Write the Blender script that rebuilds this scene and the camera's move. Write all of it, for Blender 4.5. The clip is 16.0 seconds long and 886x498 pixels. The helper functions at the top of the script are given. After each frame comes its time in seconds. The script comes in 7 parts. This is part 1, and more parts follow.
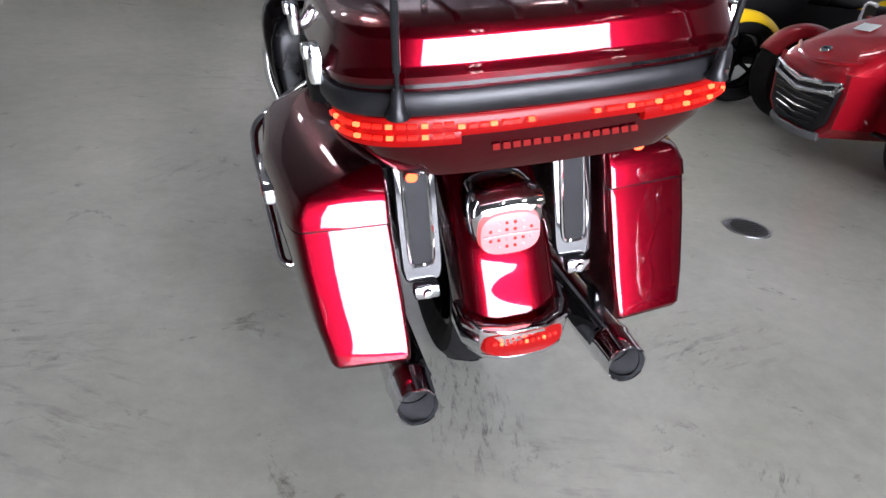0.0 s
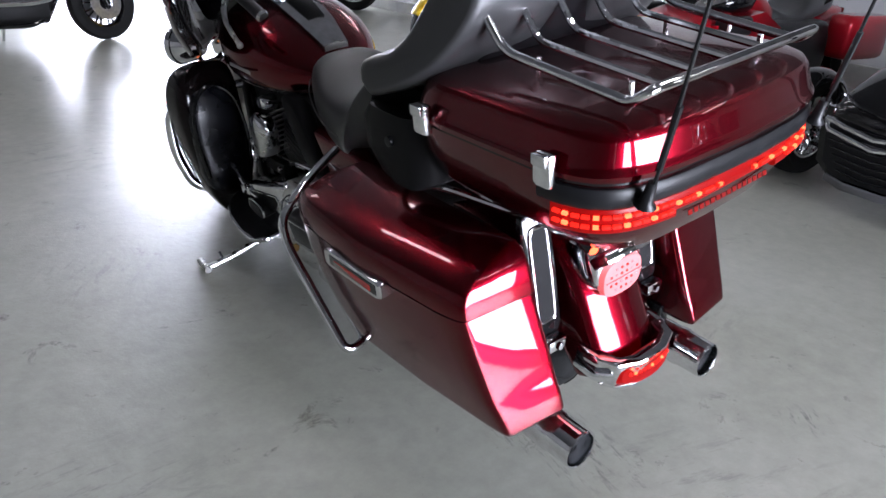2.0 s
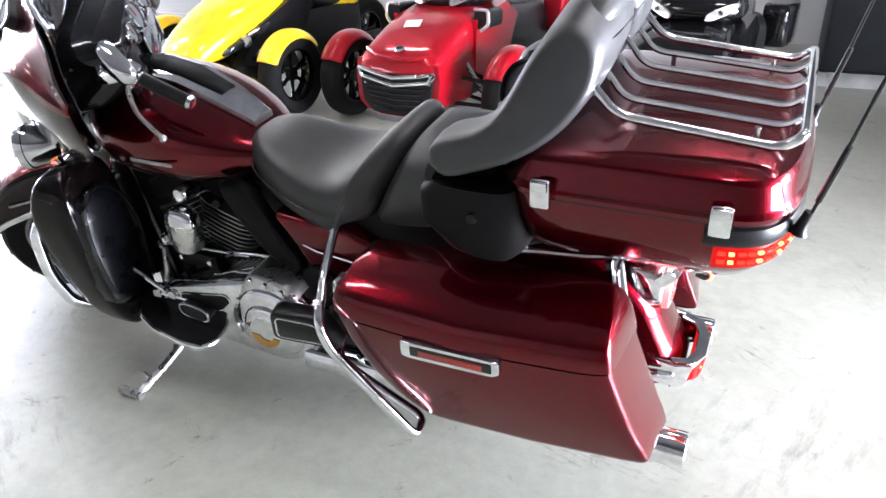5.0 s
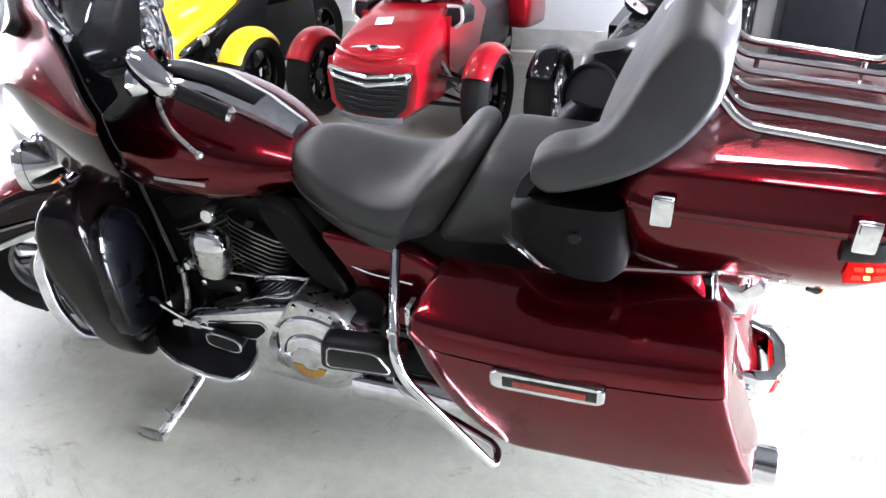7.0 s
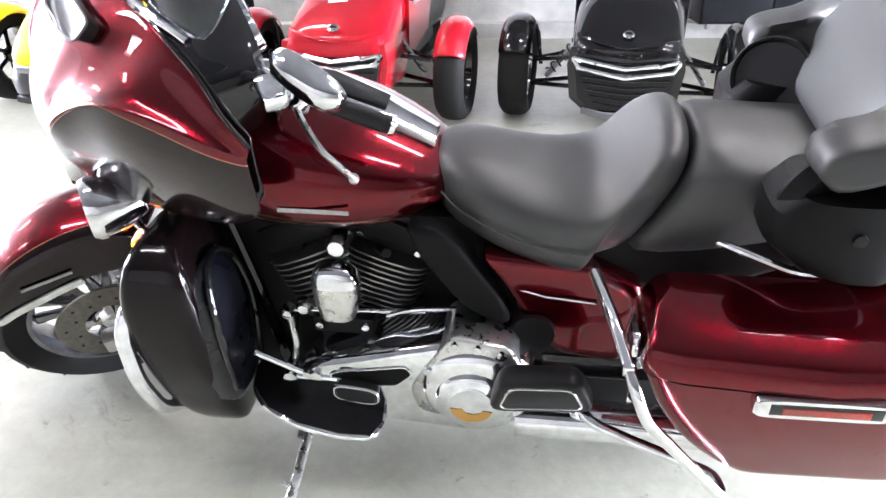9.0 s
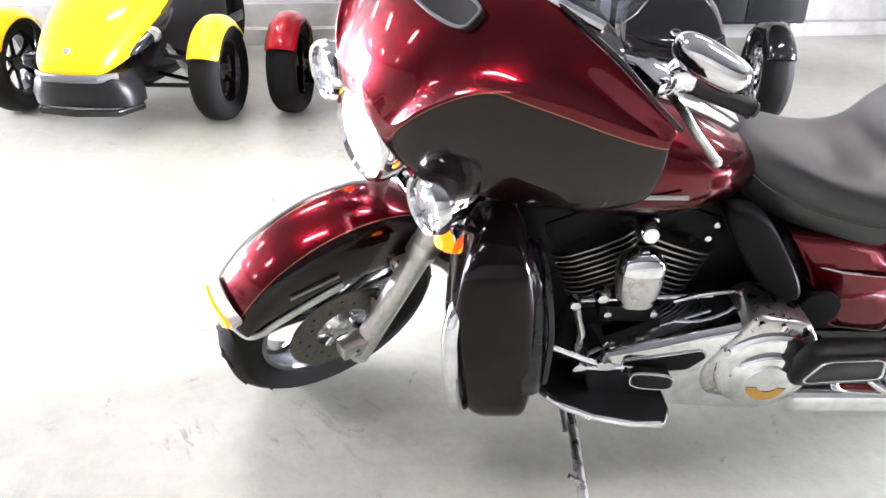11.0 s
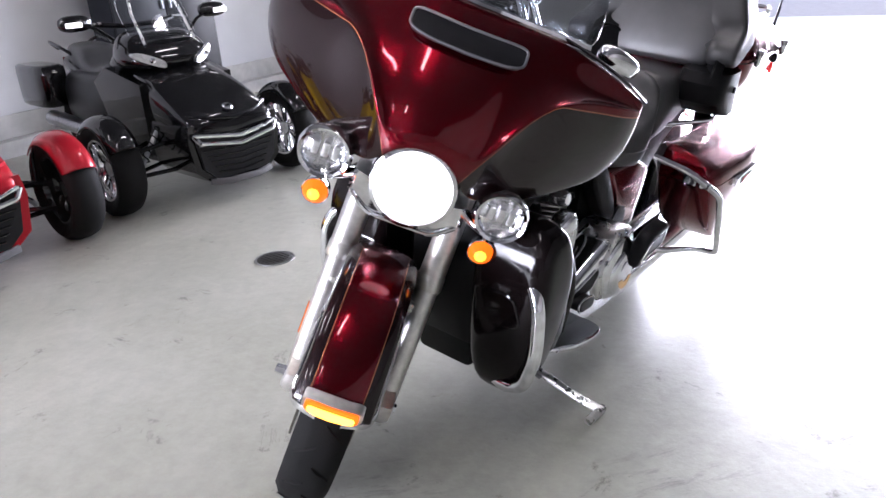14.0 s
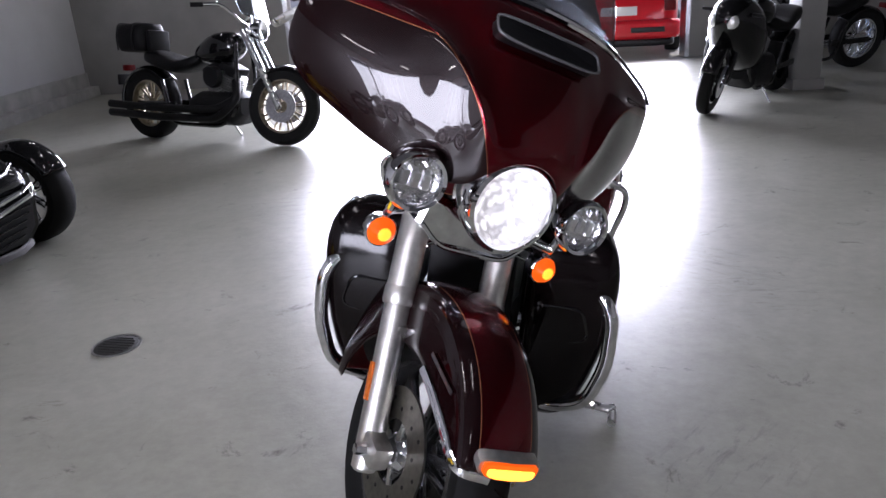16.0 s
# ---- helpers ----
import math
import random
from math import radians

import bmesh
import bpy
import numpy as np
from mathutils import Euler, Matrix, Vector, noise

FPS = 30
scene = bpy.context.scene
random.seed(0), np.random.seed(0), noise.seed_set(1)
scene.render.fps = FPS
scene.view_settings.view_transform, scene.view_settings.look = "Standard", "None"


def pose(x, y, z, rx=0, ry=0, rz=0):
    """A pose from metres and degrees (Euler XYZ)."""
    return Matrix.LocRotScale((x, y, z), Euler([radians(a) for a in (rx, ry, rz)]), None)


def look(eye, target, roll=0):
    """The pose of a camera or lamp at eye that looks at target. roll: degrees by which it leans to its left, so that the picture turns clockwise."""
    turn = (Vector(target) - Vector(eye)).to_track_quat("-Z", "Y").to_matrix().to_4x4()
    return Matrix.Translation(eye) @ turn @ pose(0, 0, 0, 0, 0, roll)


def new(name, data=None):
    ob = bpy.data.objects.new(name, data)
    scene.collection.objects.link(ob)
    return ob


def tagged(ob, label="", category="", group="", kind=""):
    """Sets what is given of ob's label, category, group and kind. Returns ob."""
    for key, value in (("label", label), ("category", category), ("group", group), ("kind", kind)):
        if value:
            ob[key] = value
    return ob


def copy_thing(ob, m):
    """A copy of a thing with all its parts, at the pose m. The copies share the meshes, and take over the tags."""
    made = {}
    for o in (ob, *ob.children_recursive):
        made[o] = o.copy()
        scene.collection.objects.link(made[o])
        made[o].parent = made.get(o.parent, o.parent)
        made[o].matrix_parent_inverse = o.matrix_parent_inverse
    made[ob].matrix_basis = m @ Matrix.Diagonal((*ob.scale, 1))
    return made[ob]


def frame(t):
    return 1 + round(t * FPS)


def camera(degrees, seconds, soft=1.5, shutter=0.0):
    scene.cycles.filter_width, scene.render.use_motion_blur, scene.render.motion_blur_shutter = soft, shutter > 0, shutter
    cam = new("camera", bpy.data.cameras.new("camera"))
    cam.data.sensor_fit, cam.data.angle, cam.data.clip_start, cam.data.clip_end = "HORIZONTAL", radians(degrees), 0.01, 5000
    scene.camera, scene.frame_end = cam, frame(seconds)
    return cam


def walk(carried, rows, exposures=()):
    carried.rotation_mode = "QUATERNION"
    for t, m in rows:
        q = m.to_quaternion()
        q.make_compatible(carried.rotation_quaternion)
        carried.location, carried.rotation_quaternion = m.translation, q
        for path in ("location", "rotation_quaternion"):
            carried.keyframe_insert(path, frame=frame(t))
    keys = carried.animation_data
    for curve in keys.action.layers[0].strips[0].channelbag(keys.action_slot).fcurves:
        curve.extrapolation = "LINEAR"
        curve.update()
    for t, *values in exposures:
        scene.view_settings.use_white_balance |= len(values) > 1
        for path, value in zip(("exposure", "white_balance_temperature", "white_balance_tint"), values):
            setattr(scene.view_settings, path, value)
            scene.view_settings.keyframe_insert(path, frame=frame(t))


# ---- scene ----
cam = camera(60.6, 16.0)
PATH = [
    (0, (-0.583, -1.744, 1.193), (-0.135, -0.013, 0.296), 7.7),
    (0.5, (-0.8, -1.659, 1.21), (-0.144, -0.019, 0.27), 6.7),
    (1, (-0.962, -1.593, 1.239), (-0.154, 0.001, 0.341), 6.2),
    (1.5, (-1.192, -1.542, 1.284), (-0.154, -0.049, 0.452), 5.1),
    (2, (-1.359, -1.441, 1.292), (-0.289, 0.03, 0.459), 4.5),
    (2.5, (-1.485, -1.221, 1.322), (-0.295, 0.13, 0.45), 4.0),
    (3, (-1.643, -1.082, 1.351), (-0.413, 0.255, 0.514), 4.5),
    (3.5, (-1.876, -1.013, 1.4), (-0.476, 0.213, 0.668), 2.6),
    (4, (-1.958, -0.922, 1.439), (-0.468, 0.218, 0.745), 2.0),
    (4.5, (-1.894, -0.782, 1.433), (-0.315, 0.153, 0.638), 1.0),
    (4.7, (-1.869, -0.752, 1.427), (-0.282, 0.149, 0.609), 0.7),
    (6.8, (-1.939, -0.404, 1.41), (-0.255, 0.279, 0.575), 1.0),
    (7, (-1.896, -0.336, 1.417), (-0.218, 0.349, 0.572), 1.0),
    (7.5, (-1.844, -0.185, 1.414), (-0.197, 0.579, 0.575), 1.6),
    (8, (-1.817, 0.004, 1.402), (-0.114, 0.668, 0.59), 1.1),
    (8.2, (-1.818, 0.099, 1.399), (-0.101, 0.692, 0.563), 0.5),
    (10.3, (-1.847, 0.954, 1.377), (-0.056, 1.086, 0.496), 1.2),
    (10.5, (-1.895, 1.054, 1.379), (-0.102, 1.178, 0.502), 1.1),
    (11, (-1.945, 1.33, 1.34), (-0.154, 1.409, 0.454), 1.1),
    (11.5, (-1.973, 1.614, 1.356), (-0.178, 1.494, 0.483), 0.2),
    (12, (-2.032, 1.943, 1.338), (-0.268, 1.5, 0.506), 0.2),
    (12.5, (-1.987, 2.166, 1.317), (-0.279, 1.527, 0.496), -0.8),
    (13, (-1.836, 2.377, 1.337), (-0.279, 1.441, 0.5), -2.5),
    (13.5, (-1.728, 2.595, 1.337), (-0.325, 1.385, 0.585), -2.4),
    (14, (-1.614, 2.807, 1.358), (-0.353, 1.437, 0.629), -3.9),
    (14.5, (-1.411, 2.892, 1.345), (-0.342, 1.366, 0.618), -5.5),
    (15, (-1.192, 2.964, 1.354), (-0.271, 1.341, 0.634), -4.3),
    (15.5, (-0.918, 3.091, 1.349), (-0.322, 1.312, 0.656), -4.0),
    (16, (-0.651, 3.146, 1.339), (-0.17, 1.331, 0.651), -4.0),
]
EXPOSURES = [(0, 0.78, 6100, 20), (1, 0.58, 6000, 19), (2.5, 0.90, 5900, 19), (3.5, 1.4, 6050, 18), (4.5, 2.05, 6050, 18), (7, 2.52, 6050, 18), (7.5, 2.88, 6050, 18), (8, 2.98, 6050, 18), (10.5, 3.26, 6300, 21), (11, 2.98, 6300, 21), (12, 2.24, 6300, 21), (13.5, 1.93, 6150, 23), (14.5, 1.36, 6020, 25), (16, 0.45, 6050, 25)]
walk(cam, [(t, look(eye, target, roll)) for t, eye, target, roll in PATH], EXPOSURES)


# ---- light ----
ROOM_TURN = 12.7
world = bpy.data.worlds.new("sky")
scene.world = world
world.use_nodes = True
_nt = world.node_tree
_sky = _nt.nodes.new("ShaderNodeTexSky")
_sky.sky_type, _sky.sun_disc = "NISHITA", False
_sky.sun_elevation, _sky.sun_rotation = radians(48), radians(205)
_nt.nodes["Background"].inputs["Strength"].default_value = 0.15
_nt.links.new(_sky.outputs[0], _nt.nodes["Background"].inputs[0])
sun_data = bpy.data.lights.new("sun", "SUN")
sun_data.energy, sun_data.angle, sun_data.color = 3.0, radians(0.5), (1.0, 0.96, 0.9)
sun = new("sun", sun_data)
sun.matrix_world = look((0, 0, 0), (math.sin(radians(205)) * -0.67, math.cos(radians(205)) * -0.67, -0.74))


def room(x, y, z=0.0):
    """A point of the hall's own axes in the world."""
    return Matrix.Rotation(radians(ROOM_TURN), 4, "Z") @ Vector((x, y, z))


def sky_lamp(name, eye, target, sx, sy, watts, colour, spread=180):
    data = bpy.data.lights.new(name, "AREA")
    data.shape, data.size, data.size_y, data.energy, data.color = "RECTANGLE", sx, sy, watts, colour
    data.spread = radians(spread)
    ob = new(name, data)
    ob.matrix_world = look(eye, target)
    return ob


sky_lamp("door_daylight", room(-0.35, -7.45, 1.33), room(-0.35, -0.5, 0.3), 5.3, 2.3, 340, (0.93, 0.97, 1.0), 92)
sky_lamp("window_daylight", room(5.22, 10.6, 1.6), room(0, 4.0, 0.6), 5.0, 2.8, 900, (0.93, 0.97, 1.0))

# ---- materials ----


def shade(name, colour, rough=0.5, metal=0.0, coat=0.0, coat_rough=0.03, vary=0.0, vary_scale=8.0, bump=0.0, bump_scale=60.0, spec=0.5, stretch=None):
    mat = bpy.data.materials.new(name)
    mat.use_nodes = True
    nt = mat.node_tree
    b = nt.nodes["Principled BSDF"]
    b.inputs["Base Color"].default_value = (*colour, 1)
    b.inputs["Roughness"].default_value = rough
    b.inputs["Metallic"].default_value = metal
    b.inputs["Coat Weight"].default_value = coat
    b.inputs["Coat Roughness"].default_value = coat_rough
    b.inputs["Specular IOR Level"].default_value = spec
    tc = nt.nodes.new("ShaderNodeTexCoord")
    src = tc.outputs["Object"]
    if stretch:
        mp = nt.nodes.new("ShaderNodeMapping")
        mp.inputs["Scale"].default_value = stretch
        nt.links.new(src, mp.inputs[0])
        src = mp.outputs[0]
    if vary:
        n1 = nt.nodes.new("ShaderNodeTexNoise")
        n1.inputs["Scale"].default_value, n1.inputs["Detail"].default_value = vary_scale, 8
        nt.links.new(src, n1.inputs["Vector"])
        ramp = nt.nodes.new("ShaderNodeMapRange")
        ramp.inputs[1].default_value, ramp.inputs[2].default_value = 0.3, 0.7
        ramp.inputs[3].default_value, ramp.inputs[4].default_value = 1 - vary, 1 + vary
        nt.links.new(n1.outputs[0], ramp.inputs[0])
        mul = nt.nodes.new("ShaderNodeVectorMath")
        mul.operation = "SCALE"
        mul.inputs[0].default_value = colour
        nt.links.new(ramp.outputs[0], mul.inputs["Scale"])
        nt.links.new(mul.outputs[0], b.inputs["Base Color"])
        r2 = nt.nodes.new("ShaderNodeMapRange")
        r2.inputs[3].default_value, r2.inputs[4].default_value = max(0.02, rough * (1 - vary)), min(1, rough * (1 + vary))
        nt.links.new(n1.outputs[0], r2.inputs[0])
        nt.links.new(r2.outputs[0], b.inputs["Roughness"])
    if bump:
        n2 = nt.nodes.new("ShaderNodeTexNoise")
        n2.inputs["Scale"].default_value, n2.inputs["Detail"].default_value = bump_scale, 4
        nt.links.new(src, n2.inputs["Vector"])
        bp = nt.nodes.new("ShaderNodeBump")
        bp.inputs["Strength"].default_value, bp.inputs["Distance"].default_value = bump, 0.002
        nt.links.new(n2.outputs[0], bp.inputs["Height"])
        nt.links.new(bp.outputs[0], b.inputs["Normal"])
    return mat


def glow(name, colour, strength, base=None):
    mat = shade(name, base or colour, 0.3, spec=0.15)
    b = mat.node_tree.nodes["Principled BSDF"]
    b.inputs["Emission Color"].default_value = (*colour, 1)
    b.inputs["Emission Strength"].default_value = strength
    return mat


def clear(name, colour, rough=0.02, mix=0.85):
    """A thin pane: mostly see-through, with a glossy skin."""
    mat = bpy.data.materials.new(name)
    mat.use_nodes = True
    nt = mat.node_tree
    nt.nodes.clear()
    out = nt.nodes.new("ShaderNodeOutputMaterial")
    tr = nt.nodes.new("ShaderNodeBsdfTransparent")
    gl = nt.nodes.new("ShaderNodeBsdfGlossy")
    mx = nt.nodes.new("ShaderNodeMixShader")
    lw = nt.nodes.new("ShaderNodeLayerWeight")
    lw.inputs["Blend"].default_value = 0.5
    pw = nt.nodes.new("ShaderNodeMath")
    pw.operation = "POWER"
    pw.inputs[1].default_value = 4.0
    nt.links.new(lw.outputs["Facing"], pw.inputs[0])
    fr = nt.nodes.new("ShaderNodeMath")
    fr.operation = "MULTIPLY_ADD"
    fr.inputs[1].default_value, fr.inputs[2].default_value = 0.85, 0.07
    nt.links.new(pw.outputs[0], fr.inputs[0])
    tr.inputs[0].default_value = (*colour, 1)
    gl.inputs["Roughness"].default_value = rough
    nt.links.new(fr.outputs[0], mx.inputs[0])
    nt.links.new(tr.outputs[0], mx.inputs[1])
    nt.links.new(gl.outputs[0], mx.inputs[2])
    nt.links.new(mx.outputs[0], out.inputs[0])
    return mat


def metallic_paint(name, colour, metal=0.95, rough=0.25):
    """Clear-coated paint with fine metal flake and a faint orange peel."""
    mat = shade(name, colour, rough, metal, coat=1.0, coat_rough=0.015, vary=0.05, vary_scale=900.0, spec=0.12)
    mat.node_tree.nodes["Principled BSDF"].inputs["Coat IOR"].default_value = 1.38
    return mat


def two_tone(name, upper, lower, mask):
    """Two coats of paint parted by a pale pinstripe; mask(nodes, xyz) gives the height above the line in metres."""
    mat = metallic_paint(name, upper)
    nt = mat.node_tree
    b = nt.nodes["Principled BSDF"]
    tc = nt.nodes.new("ShaderNodeTexCoord")
    sep = nt.nodes.new("ShaderNodeSeparateXYZ")
    nt.links.new(tc.outputs["Object"], sep.inputs[0])

    def op(kind, a, c=0.0):
        n = nt.nodes.new("ShaderNodeMath")
        n.operation = kind
        for i, v in enumerate((a, c)):
            if isinstance(v, (int, float)):
                n.inputs[i].default_value = v
            else:
                nt.links.new(v, n.inputs[i])
        return n.outputs[0]

    h = mask(op, sep.outputs[0], sep.outputs[1], sep.outputs[2])
    above = op("GREATER_THAN", h, 0.0)
    stripe = op("LESS_THAN", op("ABSOLUTE", h), 0.0013)
    m1 = nt.nodes.new("ShaderNodeMix")
    m1.data_type = "RGBA"
    m1.inputs[6].default_value, m1.inputs[7].default_value = (*lower, 1), (*upper, 1)
    nt.links.new(above, m1.inputs[0])
    m2 = nt.nodes.new("ShaderNodeMix")
    m2.data_type = "RGBA"
    m2.inputs[7].default_value = (0.32, 0.12, 0.06, 1)
    nt.links.new(m1.outputs[2], m2.inputs[6])
    nt.links.new(stripe, m2.inputs[0])
    nt.links.new(m2.outputs[2], b.inputs["Base Color"])
    nt.links.new(op("ADD", op("MULTIPLY", above, 0.80), 0.15), b.inputs["Metallic"])
    return mat


def lamp_bowl():
    """A lit headlamp bowl: bright, broken into facets."""
    mat = glow("lit_headlamp", (1.0, 0.98, 0.93), 9.0, (0.9, 0.9, 0.9))
    nt = mat.node_tree
    tc = nt.nodes.new("ShaderNodeTexCoord")
    vo = nt.nodes.new("ShaderNodeTexVoronoi")
    vo.inputs["Scale"].default_value = 58
    nt.links.new(tc.outputs["Object"], vo.inputs["Vector"])
    mr = nt.nodes.new("ShaderNodeMapRange")
    mr.inputs[1].default_value, mr.inputs[2].default_value = 0.0, 0.7
    mr.inputs[3].default_value, mr.inputs[4].default_value = 1.15, 0.10
    nt.links.new(vo.outputs["Distance"], mr.inputs[0])
    nt.links.new(mr.outputs[0], nt.nodes["Principled BSDF"].inputs["Emission Strength"])
    return mat


RED, DARK = (0.124, 0.0008, 0.0058), (0.008, 0.0011, 0.0016)
M_RED = metallic_paint("candy_red_paint", RED)


def fairing_line(op, x, y, z):
    ax = op("ABSOLUTE", x)
    fall = op("MULTIPLY", op("POWER", op("MAXIMUM", op("SUBTRACT", 0.27, ax), 0.0), 1.7), 4.26)
    back = op("MULTIPLY", op("MAXIMUM", op("SUBTRACT", ax, 0.272), 0.0), 0.09)
    return op("SUBTRACT", z, op("SUBTRACT", op("SUBTRACT", 1.168, back), fall))


def fender_line(op, x, y, z):
    return op("SUBTRACT", 0.062, op("ABSOLUTE", x))


def tank_line(op, x, y, z):
    return op("SUBTRACT", z, op("ADD", 0.745, op("MULTIPLY", op("SUBTRACT", y, 0.80), 0.10)))


M_FAIRING = two_tone("two_tone_fairing_paint", RED, DARK, fairing_line)
M_FENDER = two_tone("two_tone_fender_paint", RED, DARK, fender_line)
M_TANK = two_tone("two_tone_tank_paint", RED, DARK, tank_line)
M_CHROME = shade("chrome", (0.82, 0.83, 0.85), 0.06, 1.0, vary=0.15, vary_scale=30)
M_SATIN = shade("satin_aluminium", (0.62, 0.62, 0.60), 0.28, 1.0, vary=0.15, vary_scale=40)
M_STEEL = shade("bare_steel", (0.42, 0.42, 0.43), 0.3, 1.0, vary=0.2, vary_scale=60)
M_FIN = shade("machined_fin_edge", (0.34, 0.34, 0.33), 0.34, 0.9)
M_ENGINE = shade("black_crinkle_engine_paint", (0.006, 0.006, 0.0065), 0.5, vary=0.2, bump=0.4, bump_scale=400, spec=0.22)
M_BLACK = shade("gloss_black_paint", (0.0035, 0.0035, 0.004), 0.3, coat=1.0, vary=0.2, vary_scale=20, spec=0.05)
M_PLASTIC = shade("black_plastic", (0.007, 0.007, 0.008), 0.36, vary=0.2, vary_scale=30, bump=0.15, bump_scale=500, spec=0.28)
M_GREY_PLASTIC = shade("grey_plastic", (0.10, 0.10, 0.105), 0.4, vary=0.15, bump=0.1, bump_scale=300)
M_VINYL = shade("black_seat_vinyl", (0.034, 0.034, 0.035), 0.42, vary=0.2, vary_scale=12, spec=0.72, bump=0.22, bump_scale=380)
M_POD = shade("matt_black_moulding", (0.005, 0.005, 0.0055), 0.5, vary=0.2, vary_scale=30, bump=0.2, bump_scale=500, spec=0.15)
M_ALLOY = shade("dark_machined_alloy", (0.22, 0.22, 0.235), 0.22, 1.0, vary=0.3, vary_scale=25)
M_DISC = shade("dull_disc_steel", (0.20, 0.19, 0.165), 0.38, 1.0, vary=0.2, vary_scale=60)
M_LEG = shade("black_leg_shield_paint", (0.0045, 0.0028, 0.003), 0.10, spec=0.24, vary=0.15, vary_scale=20)
# Black moulding; the sky's blue reflection is mixed into its base colour
M_SKY_TINTED = shade("sky_tinted_black_moulding", (0.004, 0.0045, 0.008), 0.28, vary=0.2, vary_scale=15)
M_RUBBER = shade("tyre_rubber", (0.007, 0.007, 0.007), 0.75, spec=0.2, vary=0.25, vary_scale=25, bump=0.3, bump_scale=200)
M_DULL_RED = shade("dull_red_print", (0.13, 0.004, 0.003), 0.6, spec=0.05)
M_GROOVE = shade("tread_groove", (0.004, 0.004, 0.004), 0.9)
M_RED_LENS = shade("red_lens", (0.11, 0.002, 0.003), 0.3, spec=0.12, vary=0.2, vary_scale=60)
M_RED_LED = glow("lit_red_led", (1.0, 0.018, 0.006), 1.1, (0.3, 0.004, 0.003))
M_RED_GLOW = glow("lit_red_lens", (1.0, 0.014, 0.008), 0.13, (0.12, 0.001, 0.001))
M_HOT_LED = glow("lit_orange_red_led", (1.0, 0.07, 0.02), 4.5, (0.3, 0.02, 0.005))
M_AMBER = glow("lit_amber_lens", (1.0, 0.11, 0.002), 0.75, (0.35, 0.05, 0.002))
M_AMBER_CORE = glow("lit_amber_core", (1.0, 0.36, 0.02), 1.6, (0.7, 0.2, 0.01))
M_TAIL_LENS = glow("lit_tail_lens", (1.0, 0.10, 0.08), 0.35, (0.50, 0.16, 0.16))
M_SLIDER = shade("brushed_fork_metal", (0.74, 0.73, 0.70), 0.38, 1.0, vary=0.12, vary_scale=50)
M_FACET = shade("faceted_lamp_bowl", (0.80, 0.80, 0.82), 0.13, 1.0, bump=1.0, bump_scale=90)
M_REFLEX = shade("red_reflector", (0.32, 0.014, 0.008), 0.15, coat=1.0, vary=0.25, vary_scale=300)
M_PALE_LENS = shade("pale_lens", (0.55, 0.22, 0.22), 0.15, coat=1.0, vary=0.2, vary_scale=120)
M_SPOKE = shade("dull_gilt_wheel", (0.30, 0.26, 0.19), 0.3, 1.0, vary=0.3, vary_scale=30)
# White glow that stands for the chrome-white shine on the roadsters' mirrors
M_MIRROR_SHINE = glow("glowing_mirror_shine", (1.0, 0.99, 0.95), 0.8, (0.8, 0.8, 0.82))
M_AMBER_OFF = shade("amber_reflector", (0.7, 0.16, 0.02), 0.2, coat=1.0, vary=0.2, vary_scale=100)
M_AMBER_STRIP = glow("lit_amber_strip", (1.0, 0.40, 0.03), 2.6)
M_HEADLAMP = lamp_bowl()
M_REFLECTOR = shade("lamp_reflector", (0.9, 0.9, 0.9), 0.30, 1.0, vary=0.1, vary_scale=70)
M_PANE = clear("clear_lens", (0.95, 0.95, 0.95))
M_SHIELD = clear("clear_windshield", (0.62, 0.65, 0.69))
M_CLEAR_SCREEN = clear("clear_screen", (0.88, 0.90, 0.92))
M_SCREEN = shade("dark_display", (0.02, 0.025, 0.03), 0.08, coat=1.0)
M_BRONZE = shade("bronze_emblem", (0.75, 0.42, 0.12), 0.25, 1.0)
M_WHITE = shade("white_marking", (0.75, 0.75, 0.73), 0.4)
M_YELLOW = metallic_paint("yellow_paint", (0.86, 0.56, 0.004), 0.0, 0.4)
M_SPY_RED = metallic_paint("bright_red_paint", (0.33, 0.0042, 0.012), 0.25, 0.35)
M_CAR_RED = metallic_paint("car_red_paint", (0.62, 0.012, 0.02), 0.1, 0.35)
M_SILVER = metallic_paint("silver_paint", (0.5, 0.5, 0.51), 0.8, 0.3)
M_TUBE = glow("fluorescent_tube", (1.0, 0.97, 0.9), 16.0)
M_HOUSING = shade("white_enamel", (0.7, 0.7, 0.69), 0.4, vary=0.08)
M_WALL = shade("white_painted_block", (0.58, 0.59, 0.605), 0.65, vary=0.05, vary_scale=2.0, bump=0.15, bump_scale=90)
M_PLINTH = shade("grey_concrete", (0.42, 0.42, 0.40), 0.7, vary=0.2, vary_scale=5, bump=0.4, bump_scale=60)
M_CEILING = shade("ceiling_board", (0.07, 0.07, 0.072), 0.8, vary=0.08, vary_scale=3)
M_DARKWALL = shade("grey_painted_block", (0.20, 0.195, 0.185), 0.6, vary=0.1, vary_scale=3, bump=0.15, bump_scale=90)
M_ASPHALT = shade("asphalt", (0.11, 0.11, 0.11), 0.85, vary=0.25, vary_scale=6, bump=0.6, bump_scale=150)


